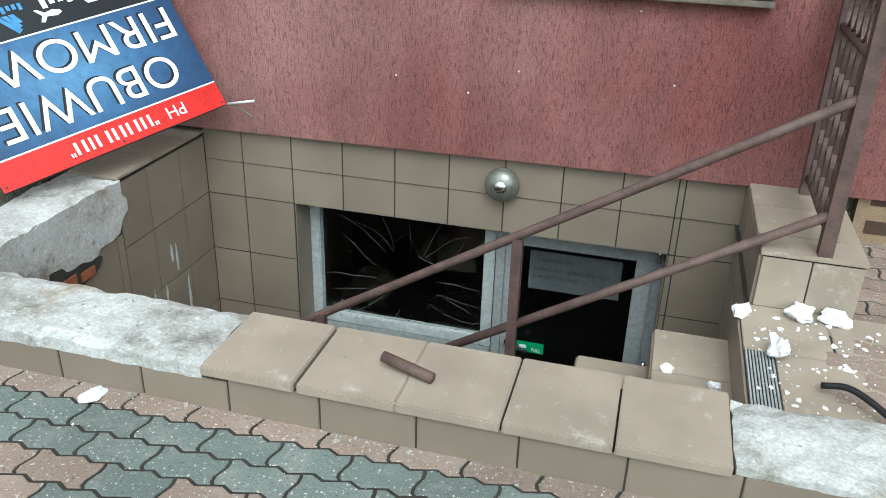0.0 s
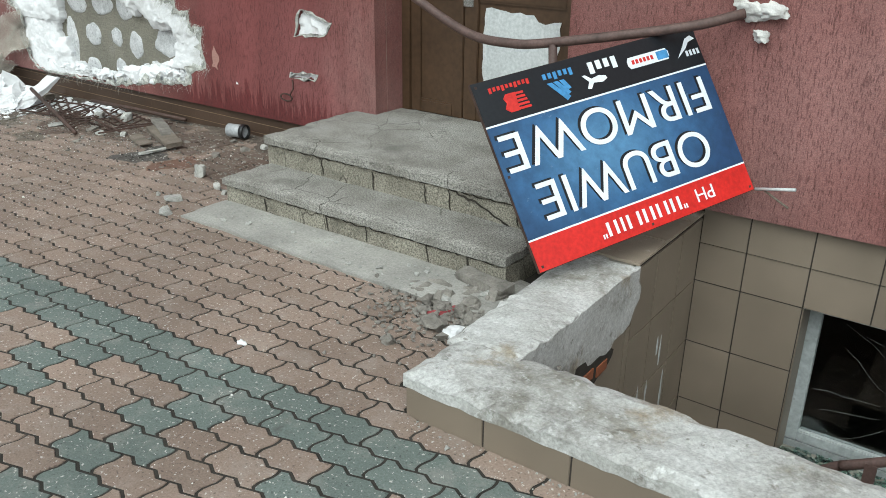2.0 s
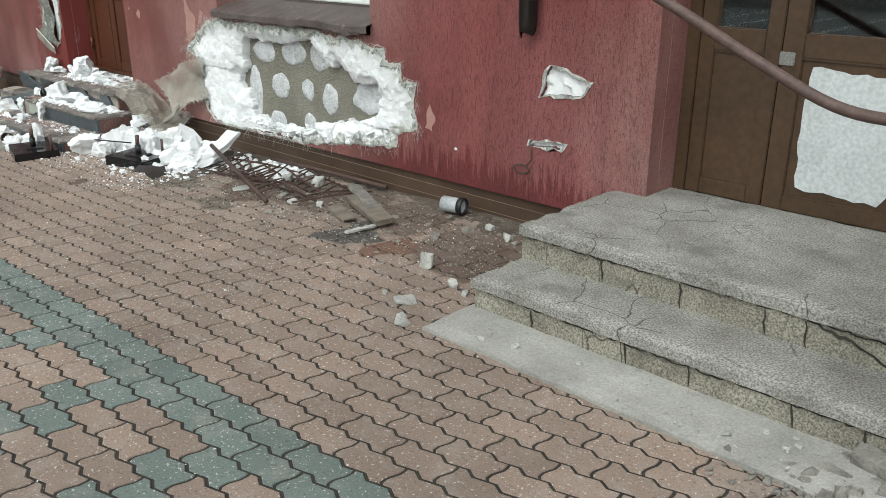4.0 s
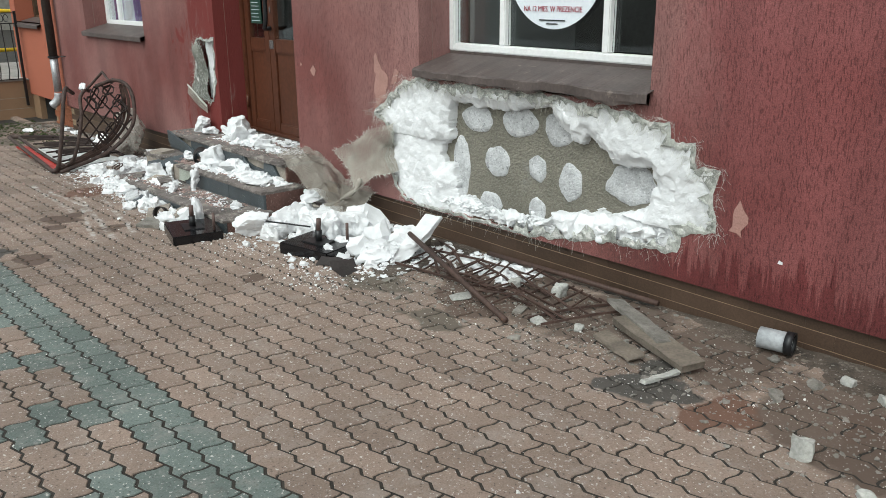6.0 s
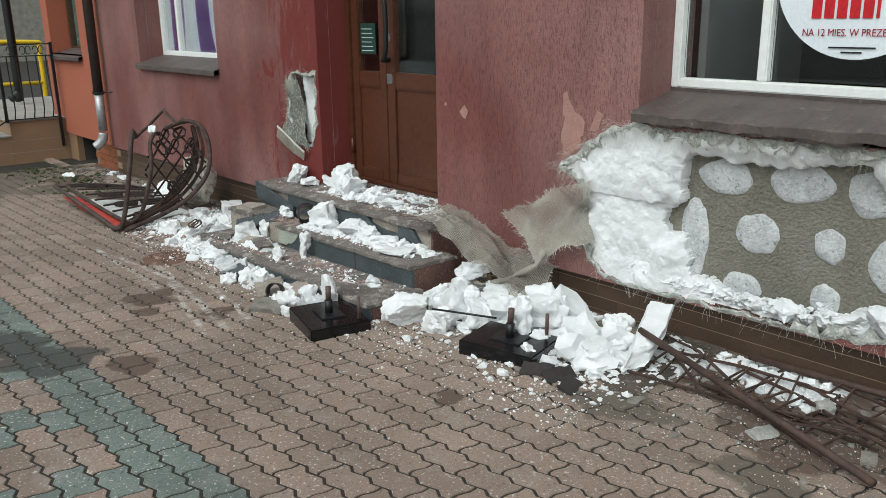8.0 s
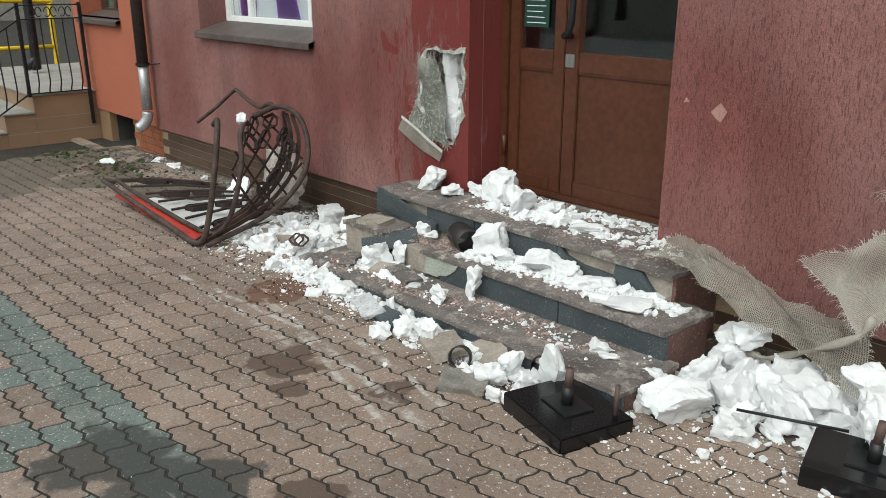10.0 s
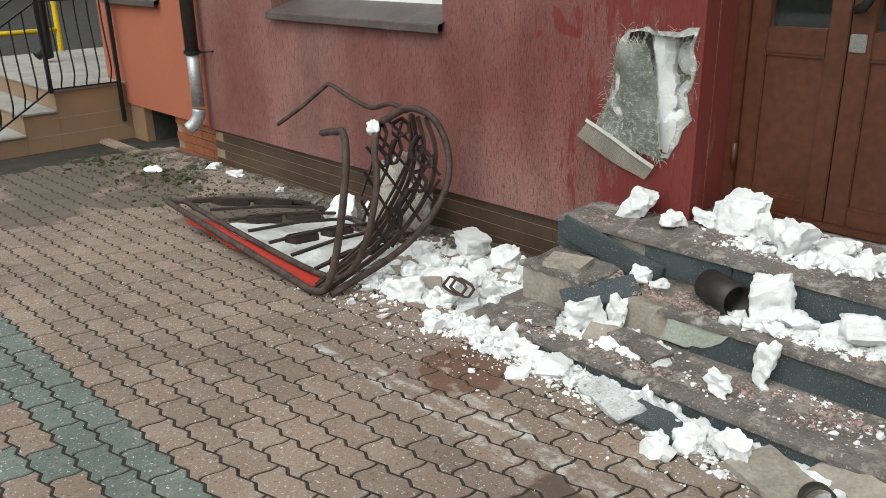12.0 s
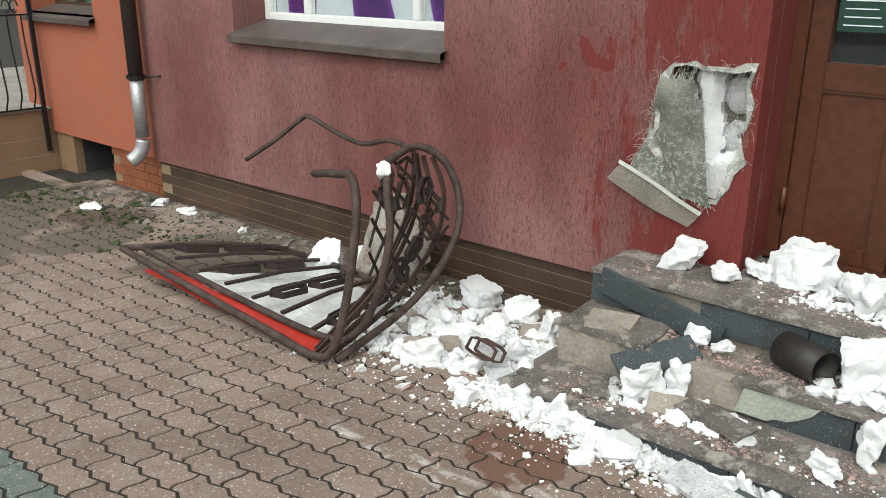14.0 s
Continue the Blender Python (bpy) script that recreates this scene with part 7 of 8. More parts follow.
for x, y, z, w, h in ((0.41, 2.86, 0, 0.09, 0.03), (0.61, 2.885, 0, 0.11, 0.05), (0.73, 2.88, 0, 0.11, 0.05), (0.50, 2.58, 0, 0.085, 0.07), (0.73, 2.56, 0, 0.04, 0.02), (0.17, 2.67, -0.18, 0.06, 0.03), (0.33, 2.60, -0.18, 0.05, 0.03), (-1.51, 1.70, 0.0, 0.085, 0.03), (-2.68, 2.26, 0, 0.08, 0.04), (-3.25, 1.75, 0, 0.035, 0.02)):
    lump("plaster_piece", x, y, z, w, h, M_EPS, "small white piece of broken plaster", "plaster", "plaster pieces")
for x, y, w, h in ((-4.90, 2.90, 0.10, 0.08), (-4.67, 2.82, 0.08, 0.04), (-4.56, 2.78, 0.06, 0.03), (-4.82, 2.56, 0.05, 0.03), (-4.69, 2.55, 0.13, 0.04), (-4.56, 2.40, 0.11, 0.05), (-6.65, 3.40, 0.14, 0.06), (-6.39, 3.46, 0.14, 0.08), (-6.71, 3.09, 0.15, 0.03), (-6.23, 3.13, 0.13, 0.03), (-6.04, 3.18, 0.07, 0.04), (-2.84, 2.45, 0.10, 0.04), (-2.74, 2.58, 0.12, 0.05), (-2.90, 2.36, 0.07, 0.03), (-5.03, 3.50, 0.08, 0.04), (-4.87, 3.45, 0.11, 0.04)):
    lump("rubble_stone", x, y, ground_z(x), w * 0.66, h * 0.95, M_STONE, "pale grey broken piece of concrete rubble", "rubble", "rubble stones", 0.85, rough=0.09)


def plank(x, y, z, l, w, t, yaw, roll, mat, name, label, category, group=""):
    bm = bmesh.new()
    add_box(bm, -l / 2, l / 2, -w / 2, w / 2, 0, t)
    bmesh.ops.subdivide_edges(bm, edges=[e for e in bm.edges if abs(e.verts[0].co.x - e.verts[1].co.x) > l * 0.5], cuts=5)
    r2 = random.Random(int(x * 100 + y * 1000))
    for v in bm.verts:
        v.co += Vector((r2.uniform(-0.012, 0.012) if abs(v.co.x) > l * 0.45 else 0, r2.uniform(-0.006, 0.006), 0.004 * math.sin(v.co.x * 9)))
    ob = part(name, bm, mat)
    ob.matrix_basis = pose(x, y, z, roll, 0, yaw)
    return tagged(ob, label, category, group)


plank(-5.70, 3.25, 0.012, 0.52, 0.10, 0.03, -22, 4, M_WOOD, "plank", "grey weathered plank lying on rubble", "plank", "planks")
plank(-5.86, 3.36, 0.03, 0.50, 0.08, 0.015, -28, -6, M_RUBBLE, "plank", "grey plaster-covered strip lying by the wall", "plank", "planks")
plank(-5.80, 3.14, 0.0, 0.30, 0.08, 0.012, -20, 2, M_WOOD, "plank", "short grey board lying on the paving", "plank", "planks")
plank(-5.51, 3.03, 0.003, 0.17, 0.03, 0.012, 75, 0, M_STONE, "splinter", "pale flat splinter on the paving", "splinter")
plank(-2.79, 2.63, 0.03, 0.26, 0.07, 0.035, -12, 8, M_RUBBLE, "broken_slab_edge", "broken concrete edge piece beside the worn steps", "rubble")
plank(-2.78, 2.42, 0.012, 0.26, 0.03, 0.008, 58, 0, M_REDDUSTY, "red_strip", "dirty red plastic strip in the rubble", "strip")
plank(-3.47, 2.76, 0.024, 0.10, 0.035, 0.014, -30, 0, M_DARKSHEET, "dark_scrap", "small dark scrap on the concrete slab", "scrap")
plank(-7.75, 3.45, ground_z(-7.7) + 0.02, 0.55, 0.07, 0.04, 12, 0, M_WOOD, "plank", "rough dark batten in the foam pile", "plank", "planks")
gp = empty("pipe_socket", (-5.36, 3.52, 0), "short grey plastic pipe socket lying by the plinth", "pipe")
pm = pose(-5.36, 3.57, 0.05, 0, 90, 12)
ring = lambda r: [(r * math.cos(a), r * math.sin(a)) for a in (2 * math.pi * k / 24 for k in range(24))]


def hollow(name, m, r0, r1, l, mat, label=""):
    vs, fs = [], []
    for r, z in ((r1, -l / 2), (r1, l / 2), (r0, l / 2), (r0, -l / 2)):
        vs += [m @ Vector((x, y, z)) for x, y in ring(r)]
    for s in range(4):
        for i in range(24):
            fs.append((s * 24 + i, s * 24 + (i + 1) % 24, ((s + 1) % 4) * 24 + (i + 1) % 24, ((s + 1) % 4) * 24 + i))
    return mesh_object(name, vs, fs, mat, None, label, True)


M_GREYPIPE = surface("pale_grey_pipe", (0.36, 0.37, 0.38), 0.45, 60, 6, 0.1, 0.0)
adopt(gp, [hollow("pipe", pm, 0.037, 0.043, 0.12, M_GREYPIPE), hollow("seal", pm @ Matrix.Translation((0, 0, 0.06)), 0.039, 0.048, 0.03, M_BLACKIRON, "black rubber seal")])
op = tagged(hollow("pipe_piece", pose(-9.95, 3.28, step_mid(-9.95) + 0.06, 0, 90, -25), 0.055, 0.06, 0.17, M_DARKSHEET), "short dark brown piece of downpipe on the step", "pipe")
for x, y in ((-9.30, 2.66), (-9.02, 2.83)):
    tagged(hollow("bent_clip", pose(x, y, ground_z(x) + 0.04, 70, 20, 30), 0.04, 0.046, 0.05, M_DARKSHEET), "black bent pipe clip among the foam", "clip", "pipe clips")

# black stone post bases with bolts


def post_base(x, y, yaw, w, d, label):
    b = new("post_base")
    b.matrix_basis = pose(x, y, ground_z(x), 0, 1.3, yaw)
    tagged(b, label, "post base", "post bases")
    box("stone", -w / 2, w / 2, -d / 2, d / 2, -0.02, 0.06, M_BLACKSTONE, b, 0.005)
    box("plate", -0.075, 0.075, -0.06, 0.06, 0.06, 0.067, M_BLACKIRON, b, 0.002)
    bolt = tube("bolt", [(0, 0, 0.065), (0, 0, 0.13)], 0.020, M_BLACKIRON, b, 10)
    tube("rusty_stud", [(0, 0, 0.13), (0.004, 0, 0.20)], 0.014, M_RUST, bolt, 10)
    tube("bolt", [(w * 0.36, d * 0.36, 0.06), (w * 0.36, d * 0.36, 0.17)], 0.009, M_RUST, b, 8)
    return b


post_base(-8.73, 2.635, -14, 0.35, 0.30, "black polished stone post base with a rusty stud")
post_base(-7.87, 3.02, 16, 0.36, 0.28, "black stone post base half under foam, with a stud")
for i, (x, y) in enumerate(((-7.62, 2.93), (-7.52, 2.95), (-7.42, 2.90), (-8.95, 2.72))):
    tagged(plank(x, y, ground_z(x) + 0.01, 0.12, 0.07, 0.010, 30 + 40 * i, 25, M_DARKSHEET, "bent_sheet", "bent dark sheet scrap by the foam pile", "scrap", "sheet scraps"))
# rods and broken grilles on the ground
tagged(tube("iron_bar", [(-7.40, 3.324, 0.09), (-6.85, 3.157, 0.045), (-6.30, 2.992, 0.0)], 0.014, M_DARKRUST, None, 8), "long rusty iron bar leaning across the rubble", "bar")
tagged(tube("iron_rod", [(-8.25, 2.892, 0.065), (-7.95, 3.017, 0.07)], 0.005, M_BLACKIRON, None, 6), "thin dark rod lying on the foam", "rod")
tagged(tube("iron_pipe", [(-7.05, 3.60, 0.0), (-6.5, 3.615, 0.012), (-5.95, 3.62, 0.02)], 0.014, M_DARKRUST, None, 8), "rusty pipe lying along the plinth", "pipe")


def grille(x, y, yaw, l, w, n, tilt, seed):
    r2 = random.Random(seed)
    g = new("broken_grille")
    g.matrix_basis = pose(x, y, ground_z(x) + 0.015, tilt, 0, yaw)
    tagged(g, "broken rusty iron grille lying in the rubble", "grille", "broken grilles")
    for s in (-1, 1):
        tube("edge_bar", [(-l / 2, s * w / 2, 0), (0, s * w / 2 + r2.uniform(-0.02, 0.02), 0.01), (l / 2, s * w / 2, 0)], 0, M_DARKRUST, g, flat=(0.008, 0.011))
    for i in range(n):
        t = -l / 2 + l * (i + 0.5) / n
        tube("cross_bar", [(t, -w / 2, 0.002), (t + r2.uniform(-0.05, 0.05), w / 2, 0.006 + r2.uniform(0, 0.04))], 0, M_DARKRUST, g, flat=(0.006, 0.008))


grille(-7.0, 3.36, 8, 0.75, 0.26, 9, 4, 1)
grille(-6.75, 3.28, -20, 0.6, 0.20, 7, 6, 2)
grille(-6.14, 3.33, 70, 0.50, 0.13, 3, -8, 3)
grille(-6.45, 3.45, -12, 0.55, 0.18, 6, 10, 4)
for i in range(9):
    r2 = random.Random(50 + i)
    x, y, a = r2.uniform(-7.3, -6.4), r2.uniform(3.2, 3.5), r2.uniform(-0.6, 0.3)
    l = r2.uniform(0.15, 0.4)
    tagged(tube("flat_iron", [(x - l * math.cos(a), y - l * math.sin(a), ground_z(x) + 0.01), (x, y, ground_z(x) + r2.uniform(0.02, 0.06)), (x + l * math.cos(a), y + l * math.sin(a), ground_z(x) + 0.012)], 0, M_DARKRUST, None, flat=(0.015, 0.004)), "bent strip of rusty flat iron in the rubble", "flat iron", "flat irons")
# broken slabs lying on the granite steps
for x, y, z, l, w, yaw, tl, mat in ((-10.62, 3.24, 0.095, 0.18, 0.12, 10, 3, M_MORTAR), (-10.55, 3.03, -0.062, 0.13, 0.09, -60, 8, M_GRANITE_TOP), (-10.12, 3.04, -0.035, 0.24, 0.09, -15, 3, M_GRANITE_TOP), (-10.28, 3.05, -0.05, 0.14, 0.10, 20, 10, M_MORTAR), (-9.45, 2.71, -0.085, 0.22, 0.15, -25, 10, M_MORTAR), (-9.27, 2.79, -0.07, 0.22, 0.14, -30, 28, M_MORTAR), (-9.16, 2.56, -0.085, 0.20, 0.14, 30, 6, M_RUBBLE), (-10.98, 3.02, -0.11, 0.28, 0.1, -40, 25, M_ADHESIVE), (-10.02, 2.74, -0.09, 0.24, 0.1, -20, 18, M_ADHESIVE), (-9.85, 2.73, -0.09, 0.20, 0.09, -10, 20, M_GRANITE), (-11.0, 3.36, -0.12, 0.18, 0.14, 25, 5, M_MORTAR), (-11.28, 2.98, -0.12, 0.22, 0.12, 40, 4, M_MORTAR), (-11.55, 3.12, -0.13, 0.16, 0.12, -20, 5, M_MORTAR)):
    plank(x, y, z, l, w, 0.022, yaw, tl, mat, "broken_slab", "broken piece of stone cladding by the steps", "slab", "broken slabs")
gz = ground_z(-11) + 0.075
il = empty("iron_loop", (-11.02, 3.0, gz), "small rusty double loop of flat iron on the foam", "loop")
for dx in (0.0, 0.035):
    ring_ = [(-11.10 + dx + 0.16 * u - 0.02 * v, 2.98 + 0.06 * v - 0.05 * u + dx * 0.3, gz + 0.02 * v + 0.01 * u) for u, v in ((0, 0), (0.25, -0.12), (0.8, -0.1), (1, 0.1), (1, 0.9), (0.8, 1.1), (0.2, 1.1), (0, 0.9), (0, 0))]
    adopt(il, [tube("loop", ring_, 0, M_DARKRUST, None, flat=(0.012, 0.006))])

# ---- wrecked iron cage by the wall ----
M_SLAT = surface("dark_rusty_flat_bar", (0.03, 0.019, 0.016), 0.7, 90, 12, 0.35, 0.3, 0.002)
M_CAGE = surface("rusty_brown_iron", (0.058, 0.038, 0.032), 0.7, 60, 16, 0.5, 0.4, 0.002, dirt=(0.2, 0.15, 0.12), dirt_at=0.64)
cage = empty("wrecked_cage", (-12.0, 3.0, -0.16), "twisted rusty iron cage with a red and white sheet", "iron cage")
cl, cf, cb, cr = Vector((-13.12, 2.66, -0.03)), Vector((-11.58, 2.64, -0.12)), Vector((-12.62, 3.27, -0.07)), Vector((-11.70, 3.30, -0.10))
front = [cl, cl.lerp(cf, 0.4) + Vector((0, 0, -0.012)), cl.lerp(cf, 0.8) + Vector((0, -0.01, -0.01)), (-11.60, 2.62, -0.125), (-11.51, 2.645, -0.09), (-11.465, 2.68, 0.08), (-11.45, 2.73, 0.35), (-11.475, 2.77, 0.52), (-11.56, 2.82, 0.58), (-11.68, 2.87, 0.555), (-11.8, 2.92, 0.53), (-11.98, 3.0, 0.485)]
inner = [cl.lerp(cb, 0.13), cl.lerp(cf, 0.5) + Vector((0, 0.075, 0.0)), (-11.66, 2.73, -0.10), (-11.49, 2.77, -0.04), (-11.425, 2.82, 0.12), (-11.40, 2.87, 0.35), (-11.43, 2.89, 0.50), (-11.50, 2.96, 0.56), (-11.58, 3.02, 0.54)]
obs = [tube("frame_tube", smooth_path(front, 6), 0.0175, M_CAGE, None, 9), tube("frame_tube", smooth_path(inner, 6), 0.0155, M_CAGE, None, 9), tube("frame_tube", [cl, cl.lerp(cb, 0.5) + Vector((0, 0.02, 0.02)), cb], 0.018, M_CAGE, None, 8), tube("frame_tube", [cb, cb.lerp(cr, 0.5) + Vector((0, 0, 0.015)), cr], 0.016, M_CAGE, None, 8)]
for i in range(7):
    t = (i + 0.8) / 7.4
    a, b = cl.lerp(cf, t) + Vector((0.0, 0.08, 0.035)), cb.lerp(cr, t) + Vector((0, -0.02, 0.03))
    obs.append(tube("slat", [a, a.lerp(b, 0.5) + Vector((0, 0, 0.015)), b], 0, M_SLAT, None, flat=(0.022, 0.012)))
    if i % 2 == 0:
        for s in (0.16, 0.52):
            p, q = a.lerp(b, s), a.lerp(b, s + 0.32)
            d = (cf - cl).normalized() * 0.055
            obs.append(tube("loop_bar", [p, p.lerp(q, 0.15) + d, p.lerp(q, 0.85) + d, q, p.lerp(q, 0.85) - d * 0.4, p.lerp(q, 0.15) - d * 0.4, p], 0, M_SLAT, None, flat=(0.008, 0.03)))
sheet_fn = patch(cl.lerp(cf, 0.25) + Vector((0, 0.09, -0.06)), cf + Vector((-0.02, 0.09, -0.03)), cr + Vector((0, 0, -0.03)), cl.lerp(cf, 0.25).lerp(cb.lerp(cr, 0.3), 0.95) + Vector((0, 0, -0.05)), 0.03, 6)
gn = 18
M_SHEET = surface("crumpled_white_sheet", (0.62, 0.63, 0.62), 0.4, 30, 6, 0.12, 0.3, 0.004)
obs.append(mesh_object("white_sheet", [sheet_fn(i / gn, j / gn) for j in range(gn + 1) for i in range(gn + 1)], [(j * (gn + 1) + i, j * (gn + 1) + i + 1, j * (gn + 1) + i + gn + 2, j * (gn + 1) + i + gn + 1) for j in range(gn) for i in range(gn)], M_SHEET, None, "crumpled white plastic sheet"))
red_fn = patch(cl.lerp(cf, 0.12) + Vector((0, 0.0, -0.06)), cf + Vector((0.0, 0.0, -0.03)), cf + Vector((0, 0.09, 0.0)), cl.lerp(cf, 0.2) + Vector((0, 0.07, -0.03)), 0.012, 2)
M_REDSHEET = surface("bright_red_sheet", (0.36, 0.03, 0.02), 0.35, 40, 6, 0.15, 0.1, 0.002)
obs.append(mesh_object("red_sheet", [red_fn(i / gn, j / 4) for j in range(5) for i in range(gn + 1)], [(j * (gn + 1) + i, j * (gn + 1) + i + 1, j * (gn + 1) + i + gn + 2, j * (gn + 1) + i + gn + 1) for j in range(4) for i in range(gn)], M_REDSHEET, None, "bright red plastic sheet"))
foot = Vector((-11.50, 2.66, -0.13))
rim = [(-11.64, 3.10, 0.57), (-11.64, 3.28, 0.61), (-11.55, 3.36, 0.55), (-11.46, 3.36, 0.40), (-11.45, 3.32, 0.22), (-11.47, 3.18, 0.06), (-11.48, 2.98, -0.04), foot]
obs.append(tube("rim", smooth_path(rim, 6), 0.017, M_CAGE, None, 9))
for dx, dy in ((-0.08, -0.02), (-0.16, -0.03), (-0.24, -0.02), (-0.30, 0.0)):
    obs.append(tube("rim_bar", smooth_path([Vector(p) + Vector((dx * k, dy, 0.02 * k)) for p, k in zip(rim[2:], (0.6, 0.9, 1, 0.9, 0.7, 0.4))], 5), 0, M_DARKRUST, None, flat=(0.026, 0.008)))


def on_disc(u, v):
    """A place in the round end of the cage, u across and v up, from -1 to 1."""
    z = 0.28 + 0.31 * v
    return Vector((-11.50 - 0.14 * max(0.0, v) ** 2 - 0.05 * (1 - u * u), 3.10 + 0.25 * u + 0.05 * v, z))


for way in (-1, 1):
    for k in range(-2, 3):
        c = k * 0.5
        h = math.sqrt(max(0.0, 2 - c * c)) * 0.93
        ends = [((c + t) / 2, way * (c - t) / 2) for t in (-h, 0.0, h)]
        obs.append(tube("lattice_bar", [on_disc(u, v) for u, v in ends], 0, M_SLAT, None, flat=(0.007, 0.013)))
for u, v, turn_ in ((0.0, 0.5, 0.8), (0.5, 0.5, 0.8), (-0.25, 0.75, 0.8), (0.5, 0.0, -0.8), (0.25, -0.25, 0.8), (0.0, -0.5, -0.8), (0.6, 0.35, -0.8), (0.25, 0.8, 0.2), (-0.4, 0.5, -0.8)):
    six = [(u + 0.21 * a * math.cos(turn_) - 0.10 * b * math.sin(turn_), v + 0.21 * a * math.sin(turn_) + 0.10 * b * math.cos(turn_)) for a, b in ((-1, 0), (-0.6, 1), (0.6, 1), (1, 0), (0.6, -1), (-0.6, -1), (-1, 0))]
    obs.append(tube("iron_link", [on_disc(a, b) + Vector((0.012, 0, 0)) for a, b in six], 0, M_SLAT, None, flat=(0.008, 0.022)))
arm = [(-11.64, 3.26, 0.60), (-11.85, 3.33, 0.60), (-12.1, 3.40, 0.54), (-12.35, 3.45, 0.56), (-12.58, 3.49, 0.60), (-12.66, 3.50, 0.58), (-12.80, 3.43, 0.46), (-12.98, 3.36, 0.335)]
obs.append(tube("torn_arm", smooth_path(arm, 5), 0.0125, M_CAGE, None, 8, label="bent pale arm torn off the cage"))
adopt(cage, obs)
lump("foam_scrap", -11.50, 2.94, 0.565, 0.05, 0.06, M_EPS, "small foam scrap caught on the iron cage", "foam", "broken foam", 0.4)
block = lump("concrete_block", -11.93, 3.46, ground_z(-12), 0.34, 0.50, surface("pale_broken_concrete", (0.34, 0.31, 0.275), 0.95, 60, 9, 0.35, 0.9, 0.012, dirt=(0.22, 0.085, 0.075), dirt_at=0.56), "broken pale concrete block propped against the plinth", "concrete", "", 0.5, 0.20, 0.05, 0.22)
block.rotation_euler.z = 0.25
for v in block.data.vertices:
    v.co.x *= 1.25 - 1.5 * v.co.z

# ---- downpipe and the orange house ----
dp = empty("downpipe", (-14.43, 3.57, 0.05), "brown downpipe ending in a bare zinc shoe", "downpipe")
adopt(dp, [tube("upper_pipe", [(-14.43, 3.57, 4.2), (-14.43, 3.57, 0.62)], 0.049, M_DOWNPIPE, None, 16),
           tube("zinc_pipe", [(-14.43, 3.57, 0.66), (-14.43, 3.57, 0.24)], 0.045, M_ZINC, None, 16, label="bare zinc lower pipe"),
           tube("shoe", smooth_path([(-14.43, 3.57, 0.22), (-14.435, 3.56, 0.16), (-14.455, 3.53, 0.11), (-14.48, 3.49, 0.075)], 4), 0.048, M_ZINC, None, 16, label="dented zinc shoe"),
           tube("bracket", [(-14.43 + 0.06 * math.cos(a), 3.57 + 0.06 * math.sin(a), 0.64) for a in (k * math.pi / 8 for k in range(17))], 0, M_BLACKIRON, None, flat=(0.006, 0.022)),
           tube("bracket_pin", [(-14.37, 3.59, 0.64), (-14.27, 3.66, 0.65)], 0.006, M_BLACKIRON, None, 6)])
OL, OR_ = -16.35, L - 0.002
W4 = (-16.12, -15.08, 1.0, 2.3)
ow = wall_sheet("wall_west", [(OL, 0.07), (OR_, 0.07), (OR_, TOP), (OL, TOP)], [rect(W4)], FY, 4.0, M_ORANGE)
tagged(ow, "smooth orange stuccoed wall of the neighbouring house", "wall", kind="structure")
win4 = empty("window_4", (0, 0, 0), "brown-framed window in the orange wall", "window", kind="structure")
frame_bars("window_frame", W4, 0.07, 0.06, 3.88, M_DOOR_OLD, win4, (-15.75,))
M_TEAL = surface("teal_film", (0.06, 0.22, 0.20), 0.4, 30, 2, 0.1, 0.0)
box("film", W4[0] + 0.07, W4[1] - 0.07, 3.945, 3.95, W4[2] + 0.07, W4[3] - 0.07, M_TEAL, win4)
pane(W4[0] + 0.07, W4[1] - 0.07, W4[2] + 0.07, W4[3] - 0.07, 3.91, win4)
bent_sill("window_sill", W4[0], W4[1] + 0.02, 0.965, M_SILL, "grey-brown sheet-metal window sill", 0.0, 8.0)
box("sill_bed", W4[0], W4[1], FY, 3.95, 0.95, 1.0, M_WOOD, win4)
p2 = empty("orange_plinth", (0, 0, 0), "orange-brown tiled plinth with a dark cellar opening", "plinth", kind="structure")
box("backing", -15.12, OR_, FY + 0.04, 4.0, -0.5, 0.072, M_PLINTH_GROUT, p2)
for r in range(5):
    for i in range(5):
        x = -15.12 + i * 0.17 - (r % 2) * 0.06
        if x < OR_ - 0.03 and x >= -15.13:
            box("strip_tile", x, min(x + 0.165, OR_), FY + 0.03, FY + 0.05, 0.068 - 0.066 * (r + 1), 0.068 - 0.066 * r - 0.004, M_REDBRICK, p2)
box("backing", -15.98, -15.70, FY + 0.02, FY + 0.09, -0.5, 0.068, M_STAIRTILE, p2)
# cellar opening lined in near-black, so its shade is partly colour
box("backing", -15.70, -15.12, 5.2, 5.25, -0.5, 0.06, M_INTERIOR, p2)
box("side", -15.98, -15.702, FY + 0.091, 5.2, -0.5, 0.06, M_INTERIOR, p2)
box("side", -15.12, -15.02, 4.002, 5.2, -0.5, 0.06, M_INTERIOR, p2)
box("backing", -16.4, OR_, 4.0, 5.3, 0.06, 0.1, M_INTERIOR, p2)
for a, b, c, d in ((-16.05, -15.2, 3.36, 3.46), (-15.25, -15.12, 3.46, FY + 0.04)):
    box("red_kerb", a, b, c, d, -0.35, ground_z(-15.6) + 0.03, M_PAVE_RED, p2, 0.01)
stair = empty("entrance_stairs", (-16.5, 3.0, -0.27), "beige-tiled entrance stairs of the orange house", "stairs")
SX = -15.99
obs = []
